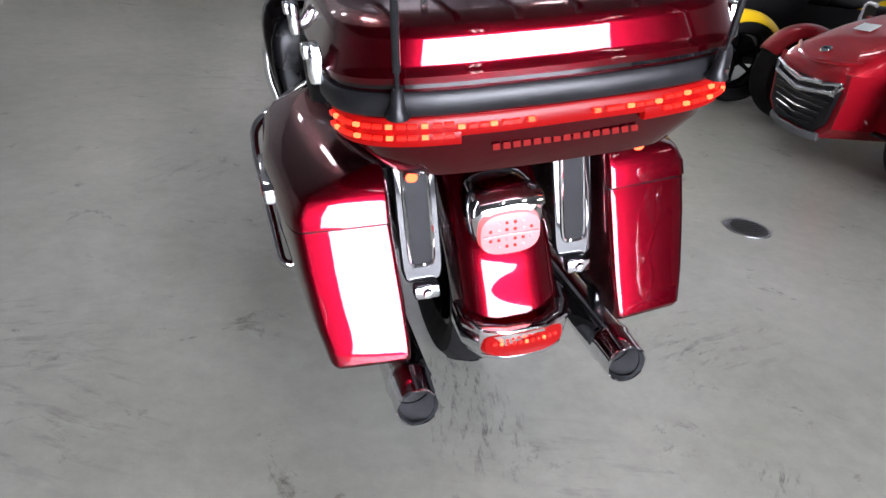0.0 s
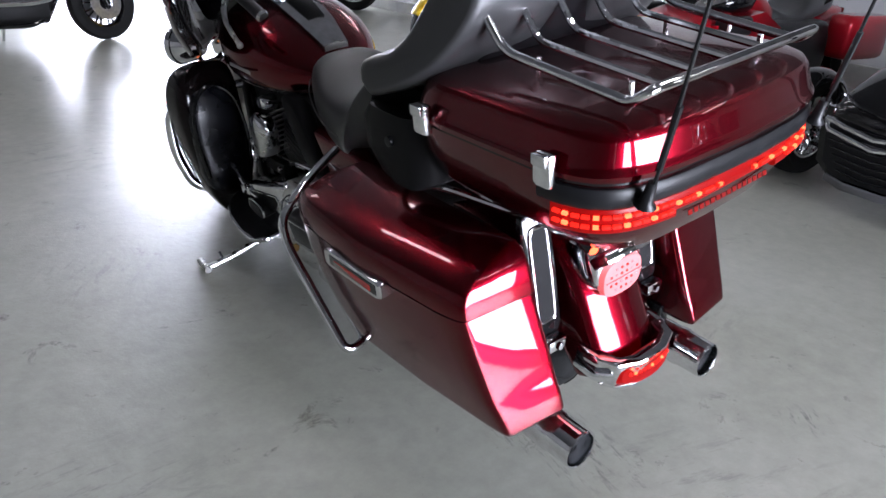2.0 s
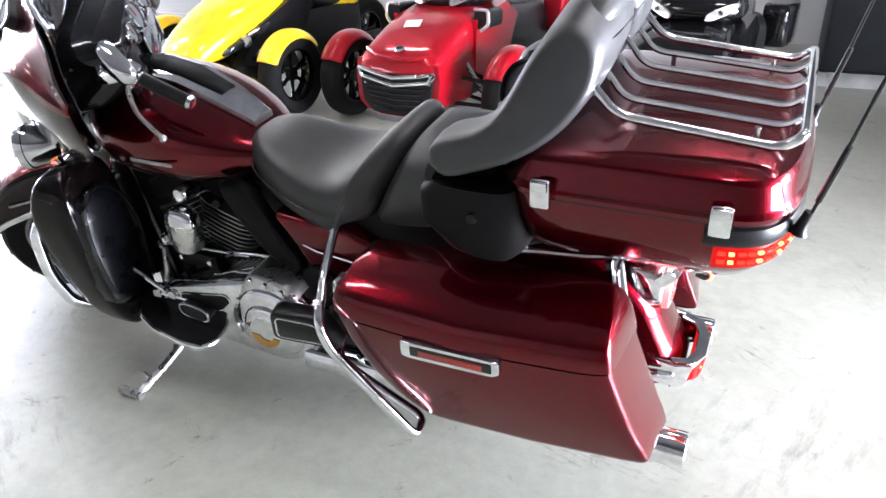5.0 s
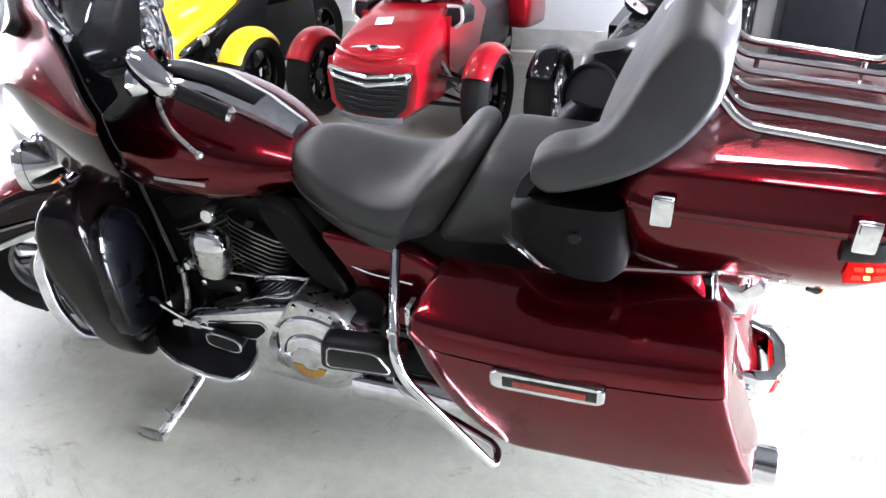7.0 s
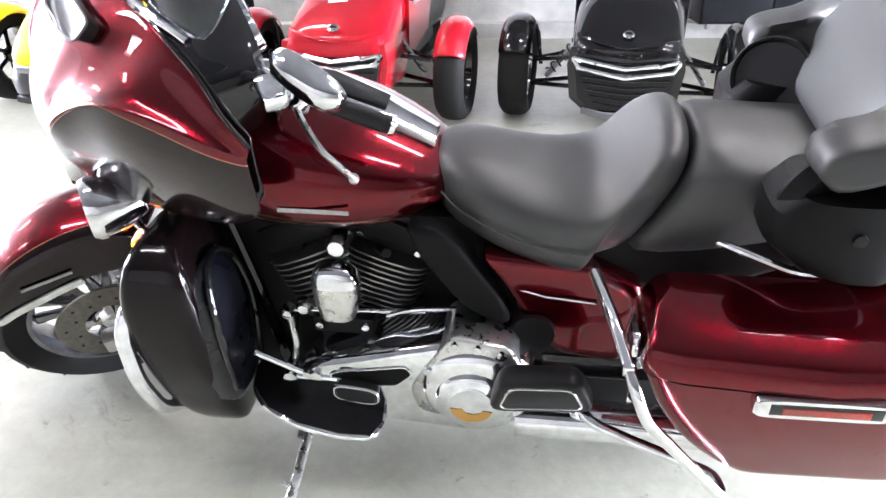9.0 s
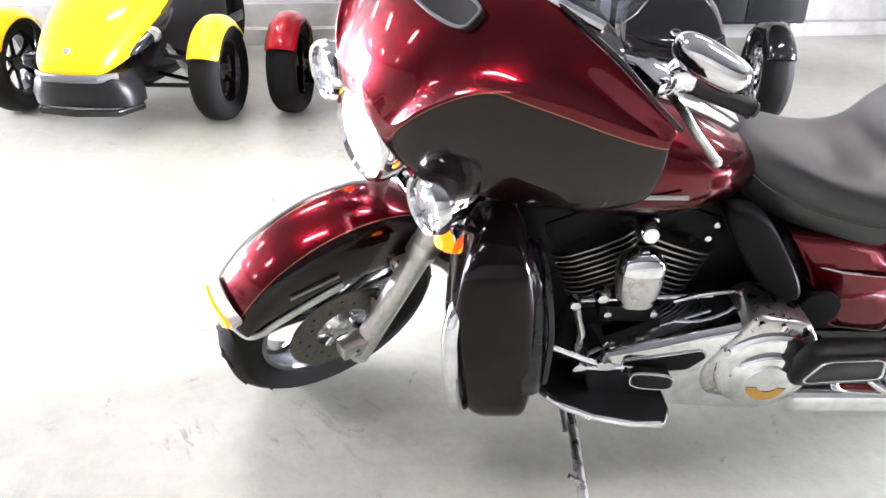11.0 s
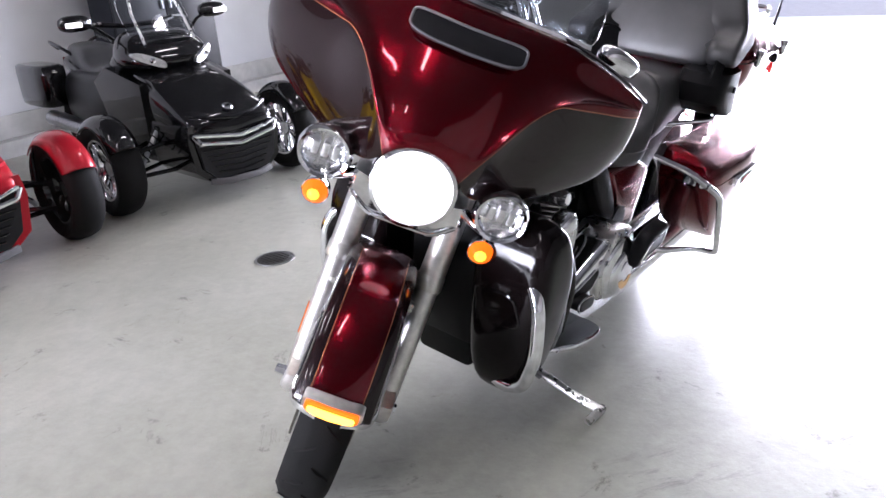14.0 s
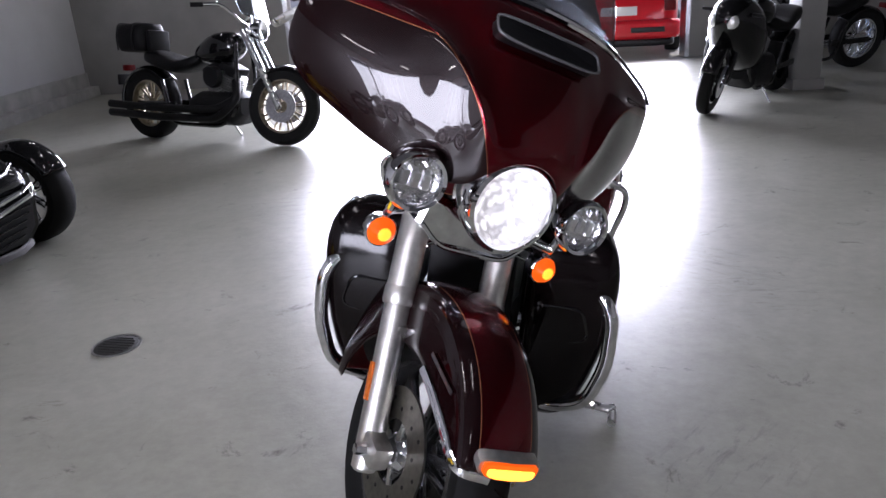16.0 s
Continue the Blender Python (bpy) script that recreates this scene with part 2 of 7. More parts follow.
def floor_material():
    """Sealed grey concrete: cloudy tone, scuffs and scratches, an orange-peel coat."""
    mat = bpy.data.materials.new("sealed_concrete")
    mat.use_nodes = True
    nt = mat.node_tree
    b = nt.nodes["Principled BSDF"]
    tc = nt.nodes.new("ShaderNodeTexCoord")

    def noise_of(scale, detail=6, rough=0.6, dist=0.0):
        n = nt.nodes.new("ShaderNodeTexNoise")
        n.inputs["Scale"].default_value, n.inputs["Detail"].default_value = scale, detail
        n.inputs["Roughness"].default_value, n.inputs["Distortion"].default_value = rough, dist
        nt.links.new(tc.outputs["Object"], n.inputs["Vector"])
        return n.outputs[0]

    def ramp(src, *stops):
        r = nt.nodes.new("ShaderNodeValToRGB")
        while len(r.color_ramp.elements) < len(stops):
            r.color_ramp.elements.new(0.5)
        for e, (p, c) in zip(r.color_ramp.elements, stops):
            e.position, e.color = p, (*c, 1)
        nt.links.new(src, r.inputs[0])
        return r.outputs[0]

    def mix(kind, fac, a, c):
        m = nt.nodes.new("ShaderNodeMix")
        m.data_type, m.blend_type = "RGBA", kind
        m.inputs[0].default_value = fac
        nt.links.new(a, m.inputs[6])
        nt.links.new(c, m.inputs[7])
        return m.outputs[2]

    base = ramp(noise_of(0.9, 8), (0.32, (0.285, 0.287, 0.238)), (0.5, (0.345, 0.347, 0.296)), (0.70, (0.40, 0.40, 0.348)))
    mottle = ramp(noise_of(14, 8, 0.7), (0.33, (0.87, 0.87, 0.865)), (0.65, (1.05, 1.05, 1.05)))
    scuff = ramp(noise_of(5.5, 10, 0.75, 0.6), (0.30, (0.30, 0.29, 0.27)), (0.40, (1, 1, 1)))
    col = mix("MULTIPLY", 1.0, mix("MULTIPLY", 1.0, base, mottle), scuff)
    # groups of dark rubber streaks where wheels have turned: centre, reach, streak direction
    for (cx, cy), reach, turn, fine in (((0.628, -0.062), 0.13, 35, 44), ((0.60, -0.60), 0.09, 60, 44), ((0.72, 0.0), 0.32, 20, 22), ((-0.11, -0.22), 0.17, 84, 60), ((-0.08, -0.40), 0.16, 80, 40), ((-1.2, 0.03), 0.30, 10, 26), ((-1.05, -0.25), 0.35, -25, 20), ((-0.42, 2.07), 0.10, 40, 40), ((1.18, 1.70), 0.08, 15, 40), ((-0.95, 1.2), 0.28, 60, 24), ((1.41, -1.1), 0.35, 20, 18), ((-0.35, 1.70), 0.22, 50, 22), ((-0.9, 2.6), 0.45, 15, 14), ((0.1, -0.75), 0.5, -10, 12)):
        geo = nt.nodes.new("ShaderNodeNewGeometry")
        mp = nt.nodes.new("ShaderNodeMapping")
        mp.vector_type = "TEXTURE"
        mp.inputs["Location"].default_value = (cx, cy, 0)
        mp.inputs["Rotation"].default_value = (0, 0, radians(turn))
        nt.links.new(geo.outputs["Position"], mp.inputs[0])
        ln = nt.nodes.new("ShaderNodeVectorMath")
        ln.operation = "LENGTH"
        nt.links.new(mp.outputs[0], ln.inputs[0])
        near = nt.nodes.new("ShaderNodeMapRange")
        near.inputs[1].default_value, near.inputs[2].default_value = reach, reach * 0.35
        nt.links.new(ln.outputs["Value"], near.inputs[0])
        st = nt.nodes.new("ShaderNodeMapping")
        st.inputs["Scale"].default_value = (0.22, 1.0, 1.0)
        nt.links.new(mp.outputs[0], st.inputs[0])
        nz = nt.nodes.new("ShaderNodeTexNoise")
        nz.inputs["Scale"].default_value, nz.inputs["Detail"].default_value, nz.inputs["Roughness"].default_value = fine, 5, 0.7
        nt.links.new(st.outputs[0], nz.inputs["Vector"])
        cut = nt.nodes.new("ShaderNodeMapRange")
        cut.inputs[1].default_value, cut.inputs[2].default_value = 0.52, 0.66
        cut.inputs[4].default_value = 0.88 if reach < 0.2 else 0.42
        nt.links.new(nz.outputs[0], cut.inputs[0])
        both = nt.nodes.new("ShaderNodeMath")
        both.operation = "MULTIPLY"
        nt.links.new(near.outputs[0], both.inputs[0])
        nt.links.new(cut.outputs[0], both.inputs[1])
        mk = nt.nodes.new("ShaderNodeMix")
        mk.data_type = "RGBA"
        mk.inputs[7].default_value = (0.05, 0.05, 0.047, 1)
        nt.links.new(both.outputs[0], mk.inputs[0])
        nt.links.new(col, mk.inputs[6])
        col = mk.outputs[2]
    nt.links.new(col, b.inputs["Base Color"])
    rg = nt.nodes.new("ShaderNodeMapRange")
    rg.inputs[3].default_value, rg.inputs[4].default_value = 0.24, 0.42
    nt.links.new(noise_of(3.0, 7), rg.inputs[0])
    nt.links.new(rg.outputs[0], b.inputs["Roughness"])
    bp = nt.nodes.new("ShaderNodeBump")
    bp.inputs["Strength"].default_value, bp.inputs["Distance"].default_value = 0.25, 0.004
    nt.links.new(noise_of(32, 4), bp.inputs["Height"])
    nt.links.new(bp.outputs[0], b.inputs["Normal"])
    return mat


M_FLOOR = floor_material()

# ---- building blocks ----


def part(name, bm, mat, parent=None, label="", m=None, sharp=35, sub=0, solid=0.0):
    me = bpy.data.meshes.new(name)
    bmesh.ops.recalc_face_normals(bm, faces=bm.faces)
    bm.to_mesh(me)
    bm.free()
    me.materials.append(mat)
    for p in me.polygons:
        p.use_smooth = True
    me.set_sharp_from_angle(angle=radians(sharp))
    ob = new(name, me)
    if parent:
        ob.parent = parent
    if m is not None:
        ob.matrix_basis = m
    if solid:
        md = ob.modifiers.new("thickness", "SOLIDIFY")
        md.thickness, md.offset = solid, -1
    if sub:
        md = ob.modifiers.new("smooth", "SUBSURF")
        md.levels = md.render_levels = sub
    if label:
        ob["label"] = label
    return ob


def thing(name, m, label, category, group="", kind=""):
    ob = new(name)
    ob.matrix_basis = m
    return tagged(ob, label, category, group, kind)


def merge(*bms):
    out = bms[0]
    for b in bms[1:]:
        me = bpy.data.meshes.new("tmp")
        b.to_mesh(me)
        out.from_mesh(me)
        bpy.data.meshes.remove(me)
        b.free()
    return out


def moved(bm, m):
    bm.transform(m)
    return bm


def mirrored(bm):
    bm.transform(Matrix.Diagonal((-1, 1, 1, 1)))
    return bm


def loft(rings, cap=True, close=True):
    bm = bmesh.new()
    vs = [[bm.verts.new(p) for p in r] for r in rings]
    n = len(rings[0])
    for a, b in zip(vs, vs[1:]):
        for i in range(n if close else n - 1):
            j = (i + 1) % n
            bm.faces.new((a[i], a[j], b[j], b[i]))
    if cap and close:
        bm.faces.new(vs[0])
        bm.faces.new(vs[-1])
    return bm


def lathe(profile, seg=24, m=None, closed=False):
    """Profile of (radius, height) turned about z."""
    bm = bmesh.new()
    rows = []
    for r, h in profile:
        if r < 1e-5:
            rows.append([bm.verts.new((0, 0, h))])
        else:
            rows.append([bm.verts.new((r * math.cos(2 * math.pi * i / seg), r * math.sin(2 * math.pi * i / seg), h)) for i in range(seg)])
    pairs = list(zip(rows, rows[1:])) + ([(rows[-1], rows[0])] if closed else [])
    for a, b in pairs:
        for i in range(seg):
            j = (i + 1) % seg
            if len(a) == 1 and len(b) == 1:
                continue
            if len(a) == 1:
                bm.faces.new((a[0], b[i], b[j]))
            elif len(b) == 1:
                bm.faces.new((a[i], a[j], b[0]))
            else:
                bm.faces.new((a[i], a[j], b[j], b[i]))
    if m is not None:
        bm.transform(m)
    return bm


def spline(pts, n=6, closed=False):
    """Catmull-Rom points through pts."""
    P = [Vector(p) for p in pts]
    out = []
    k = len(P)
    for i in range(k if closed else k - 1):
        p0 = P[(i - 1) % k] if closed or i > 0 else P[0] * 2 - P[1]
        p1, p2 = P[i], P[(i + 1) % k]
        p3 = P[(i + 2) % k] if closed or i + 2 < k else P[-1] * 2 - P[-2]
        for s in range(n):
            t = s / n
            out.append(0.5 * (2 * p1 + (p2 - p0) * t + (2 * p0 - 5 * p1 + 4 * p2 - p3) * t * t + (3 * p1 - p0 - 3 * p2 + p3) * t ** 3))
    if not closed:
        out.append(P[-1])
    return out


def rounded(pts, r, n=5, closed=False):
    """A path of straight runs with bends of about radius r."""
    P = [Vector(p) for p in pts]
    k = len(P)
    out = []
    for i in range(k):
        if not closed and i in (0, k - 1):
            out.append(P[i])
            continue
        a, b, c = P[(i - 1) % k], P[i], P[(i + 1) % k]
        d1, d2 = (a - b), (c - b)
        e = min(r, d1.length * 0.45, d2.length * 0.45)
        s, t = b + d1.normalized() * e, b + d2.normalized() * e
        for q in range(n + 1):
            u = q / n
            out.append(s * (1 - u) ** 2 + b * 2 * u * (1 - u) + t * u * u)
    return out


def sweep(path, section, closed=False, cap=True):
    """A section of (across, up) points carried along a path."""
    P = [Vector(p) for p in path]
    k = len(P)
    rings = []
    up = Vector((0, 0, 1))
    for i in range(k):
        if closed:
            d = P[(i + 1) % k] - P[(i - 1) % k]
        else:
            d = P[min(i + 1, k - 1)] - P[max(i - 1, 0)]
        d.normalize()
        if i == 0:
            if abs(d.dot(up)) > 0.9:
                up = Vector((1, 0, 0))
            u = (up - d * up.dot(d)).normalized()
        else:
            u = (u - d * u.dot(d)).normalized()
        w = d.cross(u)
        rings.append([P[i] + w * a + u * b for a, b in section])
    if closed:
        rings.append(rings[0])
        bm = loft(rings, cap=False)
        bmesh.ops.remove_doubles(bm, verts=bm.verts, dist=1e-6)
        return bm
    return loft(rings, cap=cap)


def tube(path, r, seg=10, closed=False):
    return sweep(path, [(r * math.cos(2 * math.pi * i / seg), r * math.sin(2 * math.pi * i / seg)) for i in range(seg)], closed)


def rod(a, b, r, seg=10):
    return tube([a, b], r, seg)


def box(c, s, bev=0.005, m=None, seg=2):
    bm = bmesh.new()
    bmesh.ops.create_cube(bm, size=1.0)
    bm.transform(Matrix.Translation(c) @ Matrix.Diagonal((*s, 1)))
    if bev:
        bmesh.ops.bevel(bm, geom=list(bm.edges), offset=bev, segments=seg, profile=0.6, affect="EDGES")
    if m is not None:
        bm.transform(m)
    return bm


def prism(outline, a, b, axis, bev=0.0):
    """A flat outline (two coordinates) between a and b along an axis."""
    bm = bmesh.new()

    def p3(p, h):
        v = list(p)
        v.insert(axis, h)
        return bm.verts.new(v)

    lo = [p3(p, a) for p in outline]
    hi = [p3(p, b) for p in outline]
    n = len(outline)
    bm.faces.new(lo)
    bm.faces.new(hi)
    for i in range(n):
        bm.faces.new((lo[i], lo[(i + 1) % n], hi[(i + 1) % n], hi[i]))
    if bev:
        bmesh.ops.recalc_face_normals(bm, faces=bm.faces)
        bmesh.ops.bevel(bm, geom=list(bm.edges), offset=bev, segments=2, profile=0.6, affect="EDGES")
    return bm


def oval(hw, hh, e=2.5, n=24, cx=0.0, cy=0.0):
    out = []
    for i in range(n):
        t = 2 * math.pi * i / n
        c, s = math.cos(t), math.sin(t)
        out.append((cx + hw * math.copysign(abs(c) ** (2 / e), c), cy + hh * math.copysign(abs(s) ** (2 / e), s)))
    return out


def ring_z(z, x0, x1, y0, y1, e=4.0, n=32, bulge=0.0, tilt=0.0):
    """A rounded outline lying flat at height z; bulge pushes its rear outwards, tilt lifts its rear."""
    out = []
    cx, cy, hw, hd = (x0 + x1) / 2, (y0 + y1) / 2, (x1 - x0) / 2, (y1 - y0) / 2
    for x, y in oval(hw, hd, e, n):
        if y < 0:
            y -= bulge * (1 - (x / hw) ** 2)
        out.append((cx + x, cy + y, z - tilt * (y / hd)))
    return out


def ring_y(y, hw, z0, z1, e=2.6, n=24, cx=0.0, flat=0.0):
    """A rounded upright outline across the length at y."""
    return [(cx + x, y, (z0 + z1) / 2 + z) for x, z in oval(hw, (z1 - z0) / 2, e, n)]


def sheet(rows, close=False):
    return loft(rows, cap=False, close=close)


def aim(c, axis):
    """A pose at c whose z runs along axis."""
    return Matrix.Translation(c) @ Vector(axis).to_track_quat("Z", "Y").to_matrix().to_4x4()


def tyre_bm(R, w, rim, seg=40):
    """A tyre about x at the origin: rounded tread, side walls, open bead."""
    h = w / 2
    prof = [(rim, -h * 0.72), (rim + (R - rim) * 0.35, -h * 0.98), (R - (R - rim) * 0.35, -h), (R - (R - rim) * 0.10, -h * 0.74), (R, -h * 0.35), (R, h * 0.35), (R - (R - rim) * 0.10, h * 0.74), (R - (R - rim) * 0.35, h), (rim + (R - rim) * 0.35, h * 0.98), (rim, h * 0.72)]
    return lathe(prof, seg, Matrix.Rotation(radians(90), 4, "Y"), closed=True)


def groove_bm(R, w, rim, count=16):
    """Slanted tread grooves: thin dark channels that follow the tyre's crown."""
    bms = []
    h = w / 2
    for i in range(count):
        for s in (-1, 1):
            a0 = 2 * math.pi * (i + 0.25 * s) / count
            path = []
            for k in range(6):
                u = 0.06 + 0.7 * k / 5
                r = R + 0.0006 if u < 0.35 else R + 0.0006 - (R - rim) * 0.10 * ((u - 0.35) / 0.39) ** 1.0
                a = a0 + 0.16 * (u - 0.06)
                path.append((s * h * u, r * math.sin(a), r * math.cos(a)))
            bms.append(sweep(path, oval(0.0042, 0.0008, 4, 6)))
    return merge(*bms)


def rim_bm(rim, w, seg=36):
    h = w * 0.36
    prof = [(rim, -h), (rim - 0.012, -h), (rim - 0.022, -h * 0.6), (rim - 0.026, 0), (rim - 0.022, h * 0.6), (rim - 0.012, h), (rim, h), (rim + 0.006, 0)]
    return lathe(prof, seg, Matrix.Rotation(radians(90), 4, "Y"), closed=True)


def spoke_bm(rim, count, wide, thick, twin=0.0):
    bms = [lathe([(0.0, -thick * 1.6), (0.045, -thick * 1.6), (0.05, -thick), (0.05, thick), (0.045, thick * 1.6), (0.0, thick * 1.6)], 20, Matrix.Rotation(radians(90), 4, "Y"))]
    for i in range(count):
        for s in ((-1, 1) if twin else (0,)):
            b = loft([[(x, y, z) for x, y in oval(thick * k, wide * k, 3, 8)] for z, k in ((0.03, 1.0), (rim * 0.6, 0.8), (rim - 0.012, 1.1))])
            b.transform(Matrix.Rotation(2 * math.pi * i / count + s * twin, 4, "X"))
            bms.append(b)
    return merge(*bms)


def wheel(parent, c, R, w, rim, spokes=5, mat_rim=None, m=None, wide=0.02, twin=0.16, tread=True, turn=None):
    """Tyre, rim and spokes as parts of a thing; axle along x."""
    base = (m if m is not None else Matrix.Identity(4)) @ Matrix.Translation(c) @ (turn if turn is not None else Matrix.Identity(4))
    ty = part("tyre", tyre_bm(R, w, rim), M_RUBBER, parent, "black rubber tyre", m=base)
    if tread:
        tagged(part("tread", groove_bm(R, w, rim), M_GROOVE, ty), kind="stuff")
    part("rim", rim_bm(rim, w), mat_rim or M_SATIN, parent, m=base)
    part("spokes", spoke_bm(rim, spokes, wide, 0.012, twin), mat_rim or M_SATIN, parent, m=base)

# ---- the hall ----
TURN_M = Matrix.Rotation(radians(ROOM_TURN), 4, "Z")
EAST, WEST, SOUTH, NORTH, HIGH = 5.32, -7.5, -7.6, 14.6, 3.7


def structure(name, bm, mat, label, m=TURN_M, category=""):
    return tagged(part(name, bm, mat, None, "", m=m, sharp=30), label, category or name.split("_")[0], kind="structure")


def block(x0, x1, y0, y1, z0, z1, bev=0.0):
    return box(((x0 + x1) / 2, (y0 + y1) / 2, (z0 + z1) / 2), (x1 - x0, y1 - y0, z1 - z0), bev)


_fl = bmesh.new()
bmesh.ops.create_grid(_fl, x_segments=8, y_segments=8, size=14)
structure("floor", _fl, M_FLOOR, "grey sealed concrete floor with scuffs and a dull shine", m=TURN_M @ Matrix.Translation((0, 3.0, 0)))
_gr = bmesh.new()
bmesh.ops.create_grid(_gr, x_segments=4, y_segments=4, size=400)
structure("ground", _gr, M_ASPHALT, "grey asphalt yard outside the hall", m=Matrix.Translation((0, 0, -0.03)))
structure("ceiling", block(WEST - 0.2, EAST + 0.2, SOUTH - 0.2, NORTH + 0.2, HIGH, HIGH + 0.15), M_CEILING, "dark ceiling boards over the hall")
# east wall with a broad glazed front near its far end
W0, W1, WH = 8.05, 13.2, 3.1
structure("wall_east", merge(block(EAST, EAST + 0.2, SOUTH - 0.2, W0, -0.02, HIGH), block(EAST, EAST + 0.2, W1, NORTH + 0.2, -0.02, HIGH), block(EAST, EAST + 0.2, W0, W1, WH, HIGH)), M_WALL, "white painted block wall behind the parked vehicles")
structure("wall_west", block(WEST - 0.2, WEST, SOUTH - 0.2, NORTH + 0.2, -0.02, HIGH), M_DARKWALL, "grey painted block wall")
# south wall with the wide roller door, open
D0, D1, DH = -3.05, 2.35, 2.55
structure("wall_south", merge(block(WEST, D0, SOUTH - 0.2, SOUTH, -0.02, HIGH), block(D1, EAST, SOUTH - 0.2, SOUTH, -0.02, HIGH), block(D0, D1, SOUTH - 0.2, SOUTH, DH, HIGH)), M_DARKWALL, "grey painted wall with a wide doorway to the yard")
structure("door_1", merge(block(D0 - 0.06, D0, SOUTH - 0.24, SOUTH + 0.03, 0, DH), block(D1, D1 + 0.06, SOUTH - 0.24, SOUTH + 0.03, 0, DH), block(D0 - 0.06, D1 + 0.06, SOUTH - 0.24, SOUTH + 0.03, DH, DH + 0.1)), M_STEEL, "steel frame of the open roller door", category="door")
structure("wall_north", block(WEST, EAST, NORTH, NORTH + 0.2, -0.02, HIGH), M_DARKWALL, "grey painted wall at the far end")
_bars = [block(EAST + 0.05, EAST + 0.12, W0, W1, -0.01, 0.06), block(EAST + 0.05, EAST + 0.12, W0, W1, WH - 0.06, WH)]
_bars += [block(EAST + 0.05, EAST + 0.12, W0 + i * 1.2875 - 0.03, W0 + i * 1.2875 + 0.03, 0.06, WH - 0.06) for i in range(5)]
window = structure("window_1", merge(*_bars), M_STEEL, "metal-framed glazed shop front with clear panes", category="window")
for i in range(4):
    pane = part("pane", block(EAST + 0.08, EAST + 0.09, W0 + i * 1.2875 + 0.03, W0 + i * 1.2875 + 1.2575, 0.06, WH - 0.06), M_PANE, window, "clear glass pane")
    pane.visible_shadow = False
# plinth along the east wall, in two lifts
structure("baseboard", merge(block(EAST - 0.16, EAST, SOUTH, W0, -0.01, 0.13, 0.008), block(EAST - 0.03, EAST, SOUTH, W0, 0.13, 0.32, 0.004)), M_PLINTH, "grey concrete kerb along the foot of the white wall")
# pillar by the doorway
structure("pillar", merge(block(-3.50, -3.25, -4.75, -4.45, -0.01, HIGH, 0.015), block(-3.53, -3.22, -4.78, -4.42, -0.01, 0.10, 0.01)), M_DARKWALL, "grey square pillar near the doorway", category="pillar")


def ceiling_lamp(x, y):
    ob = thing("ceiling_light", TURN_M @ pose(x, y, HIGH), "white twin-tube fluorescent fitting under the ceiling, lit", "ceiling light", "ceiling lights")
    part("housing", box((0, 0, -0.06), (0.20, 1.25, 0.05), 0.01), M_HOUSING, ob)
    part("stem", box((0, 0, -0.017), (0.06, 0.9, 0.034), 0.003), M_HOUSING, ob)
    for s in (-1, 1):
        part("tube", rod((0.055 * s, -0.59, -0.105), (0.055 * s, 0.59, -0.105), 0.018, 10), M_TUBE, ob, "lit fluorescent tube")
        for e in (-1, 1):
            part("lamp_holder", box((0.055 * s, 0.605 * e, -0.098), (0.03, 0.025, 0.06), 0.004), M_HOUSING, ob)
    return ob


_lamp = ceiling_lamp(-0.7, -5.0)
for i in range(3):
    for j in range(5):
        if (i or j) and (i, j) != (2, 1):
            copy_thing(_lamp, TURN_M @ pose(-0.7 + i * 2.1, -5.0 + j * 3.9, HIGH))

drain = thing("floor_drain", pose(1.365, 0.80, 0.0) @ Matrix.Diagonal((0.78, 0.78, 1.0, 1.0)), "round dark cast-iron drain cover in the concrete floor", "drain")
part("cover", lathe([(0, 0.004), (0.105, 0.004), (0.112, 0.001), (0.112, -0.02)], 32), shade("cast_iron", (0.05, 0.05, 0.048), 0.6, 0.5, vary=0.4, vary_scale=30), drain)
part("rim", lathe([(0.113, -0.02), (0.113, 0.003), (0.126, 0.004), (0.128, -0.02)], 32, closed=True), M_STEEL, drain)
for k in range(-3, 4):
    part("slot", box((0, k * 0.026, 0.0045), (2 * math.sqrt(max(0.0, 0.092 ** 2 - (k * 0.026) ** 2)), 0.008, 0.003), 0.0), M_ENGINE, drain)

cab = thing("wall_cabinet", TURN_M @ pose(EAST - 0.31, -2.15, 0.17), "dark grey steel cabinet against the white wall", "cabinet")
part("body", box((0, 0, 0.9), (0.28, 1.2, 1.8), 0.012), shade("charcoal_enamel", (0.012, 0.013, 0.016), 0.4, vary=0.15, spec=0.15), cab)
for s in (-1, 1):
    door = part("door", box((-0.15, 0.3 * s, 0.9), (0.02, 0.585, 1.74), 0.006), shade("charcoal_door", (0.013, 0.014, 0.017), 0.36, vary=0.15, spec=0.18), cab)
    part("handle", box((-0.17, 0.05 * s, 0.95), (0.02, 0.02, 0.18), 0.006), M_STEEL, door, "steel bar handle")
for a, b in ((-0.1, 0.5), (-0.1, -0.5), (0.1, 0.5), (0.1, -0.5)):
    part("foot", box((a, b, -0.02), (0.06, 0.06, 0.05), 0.004), M_STEEL, cab)

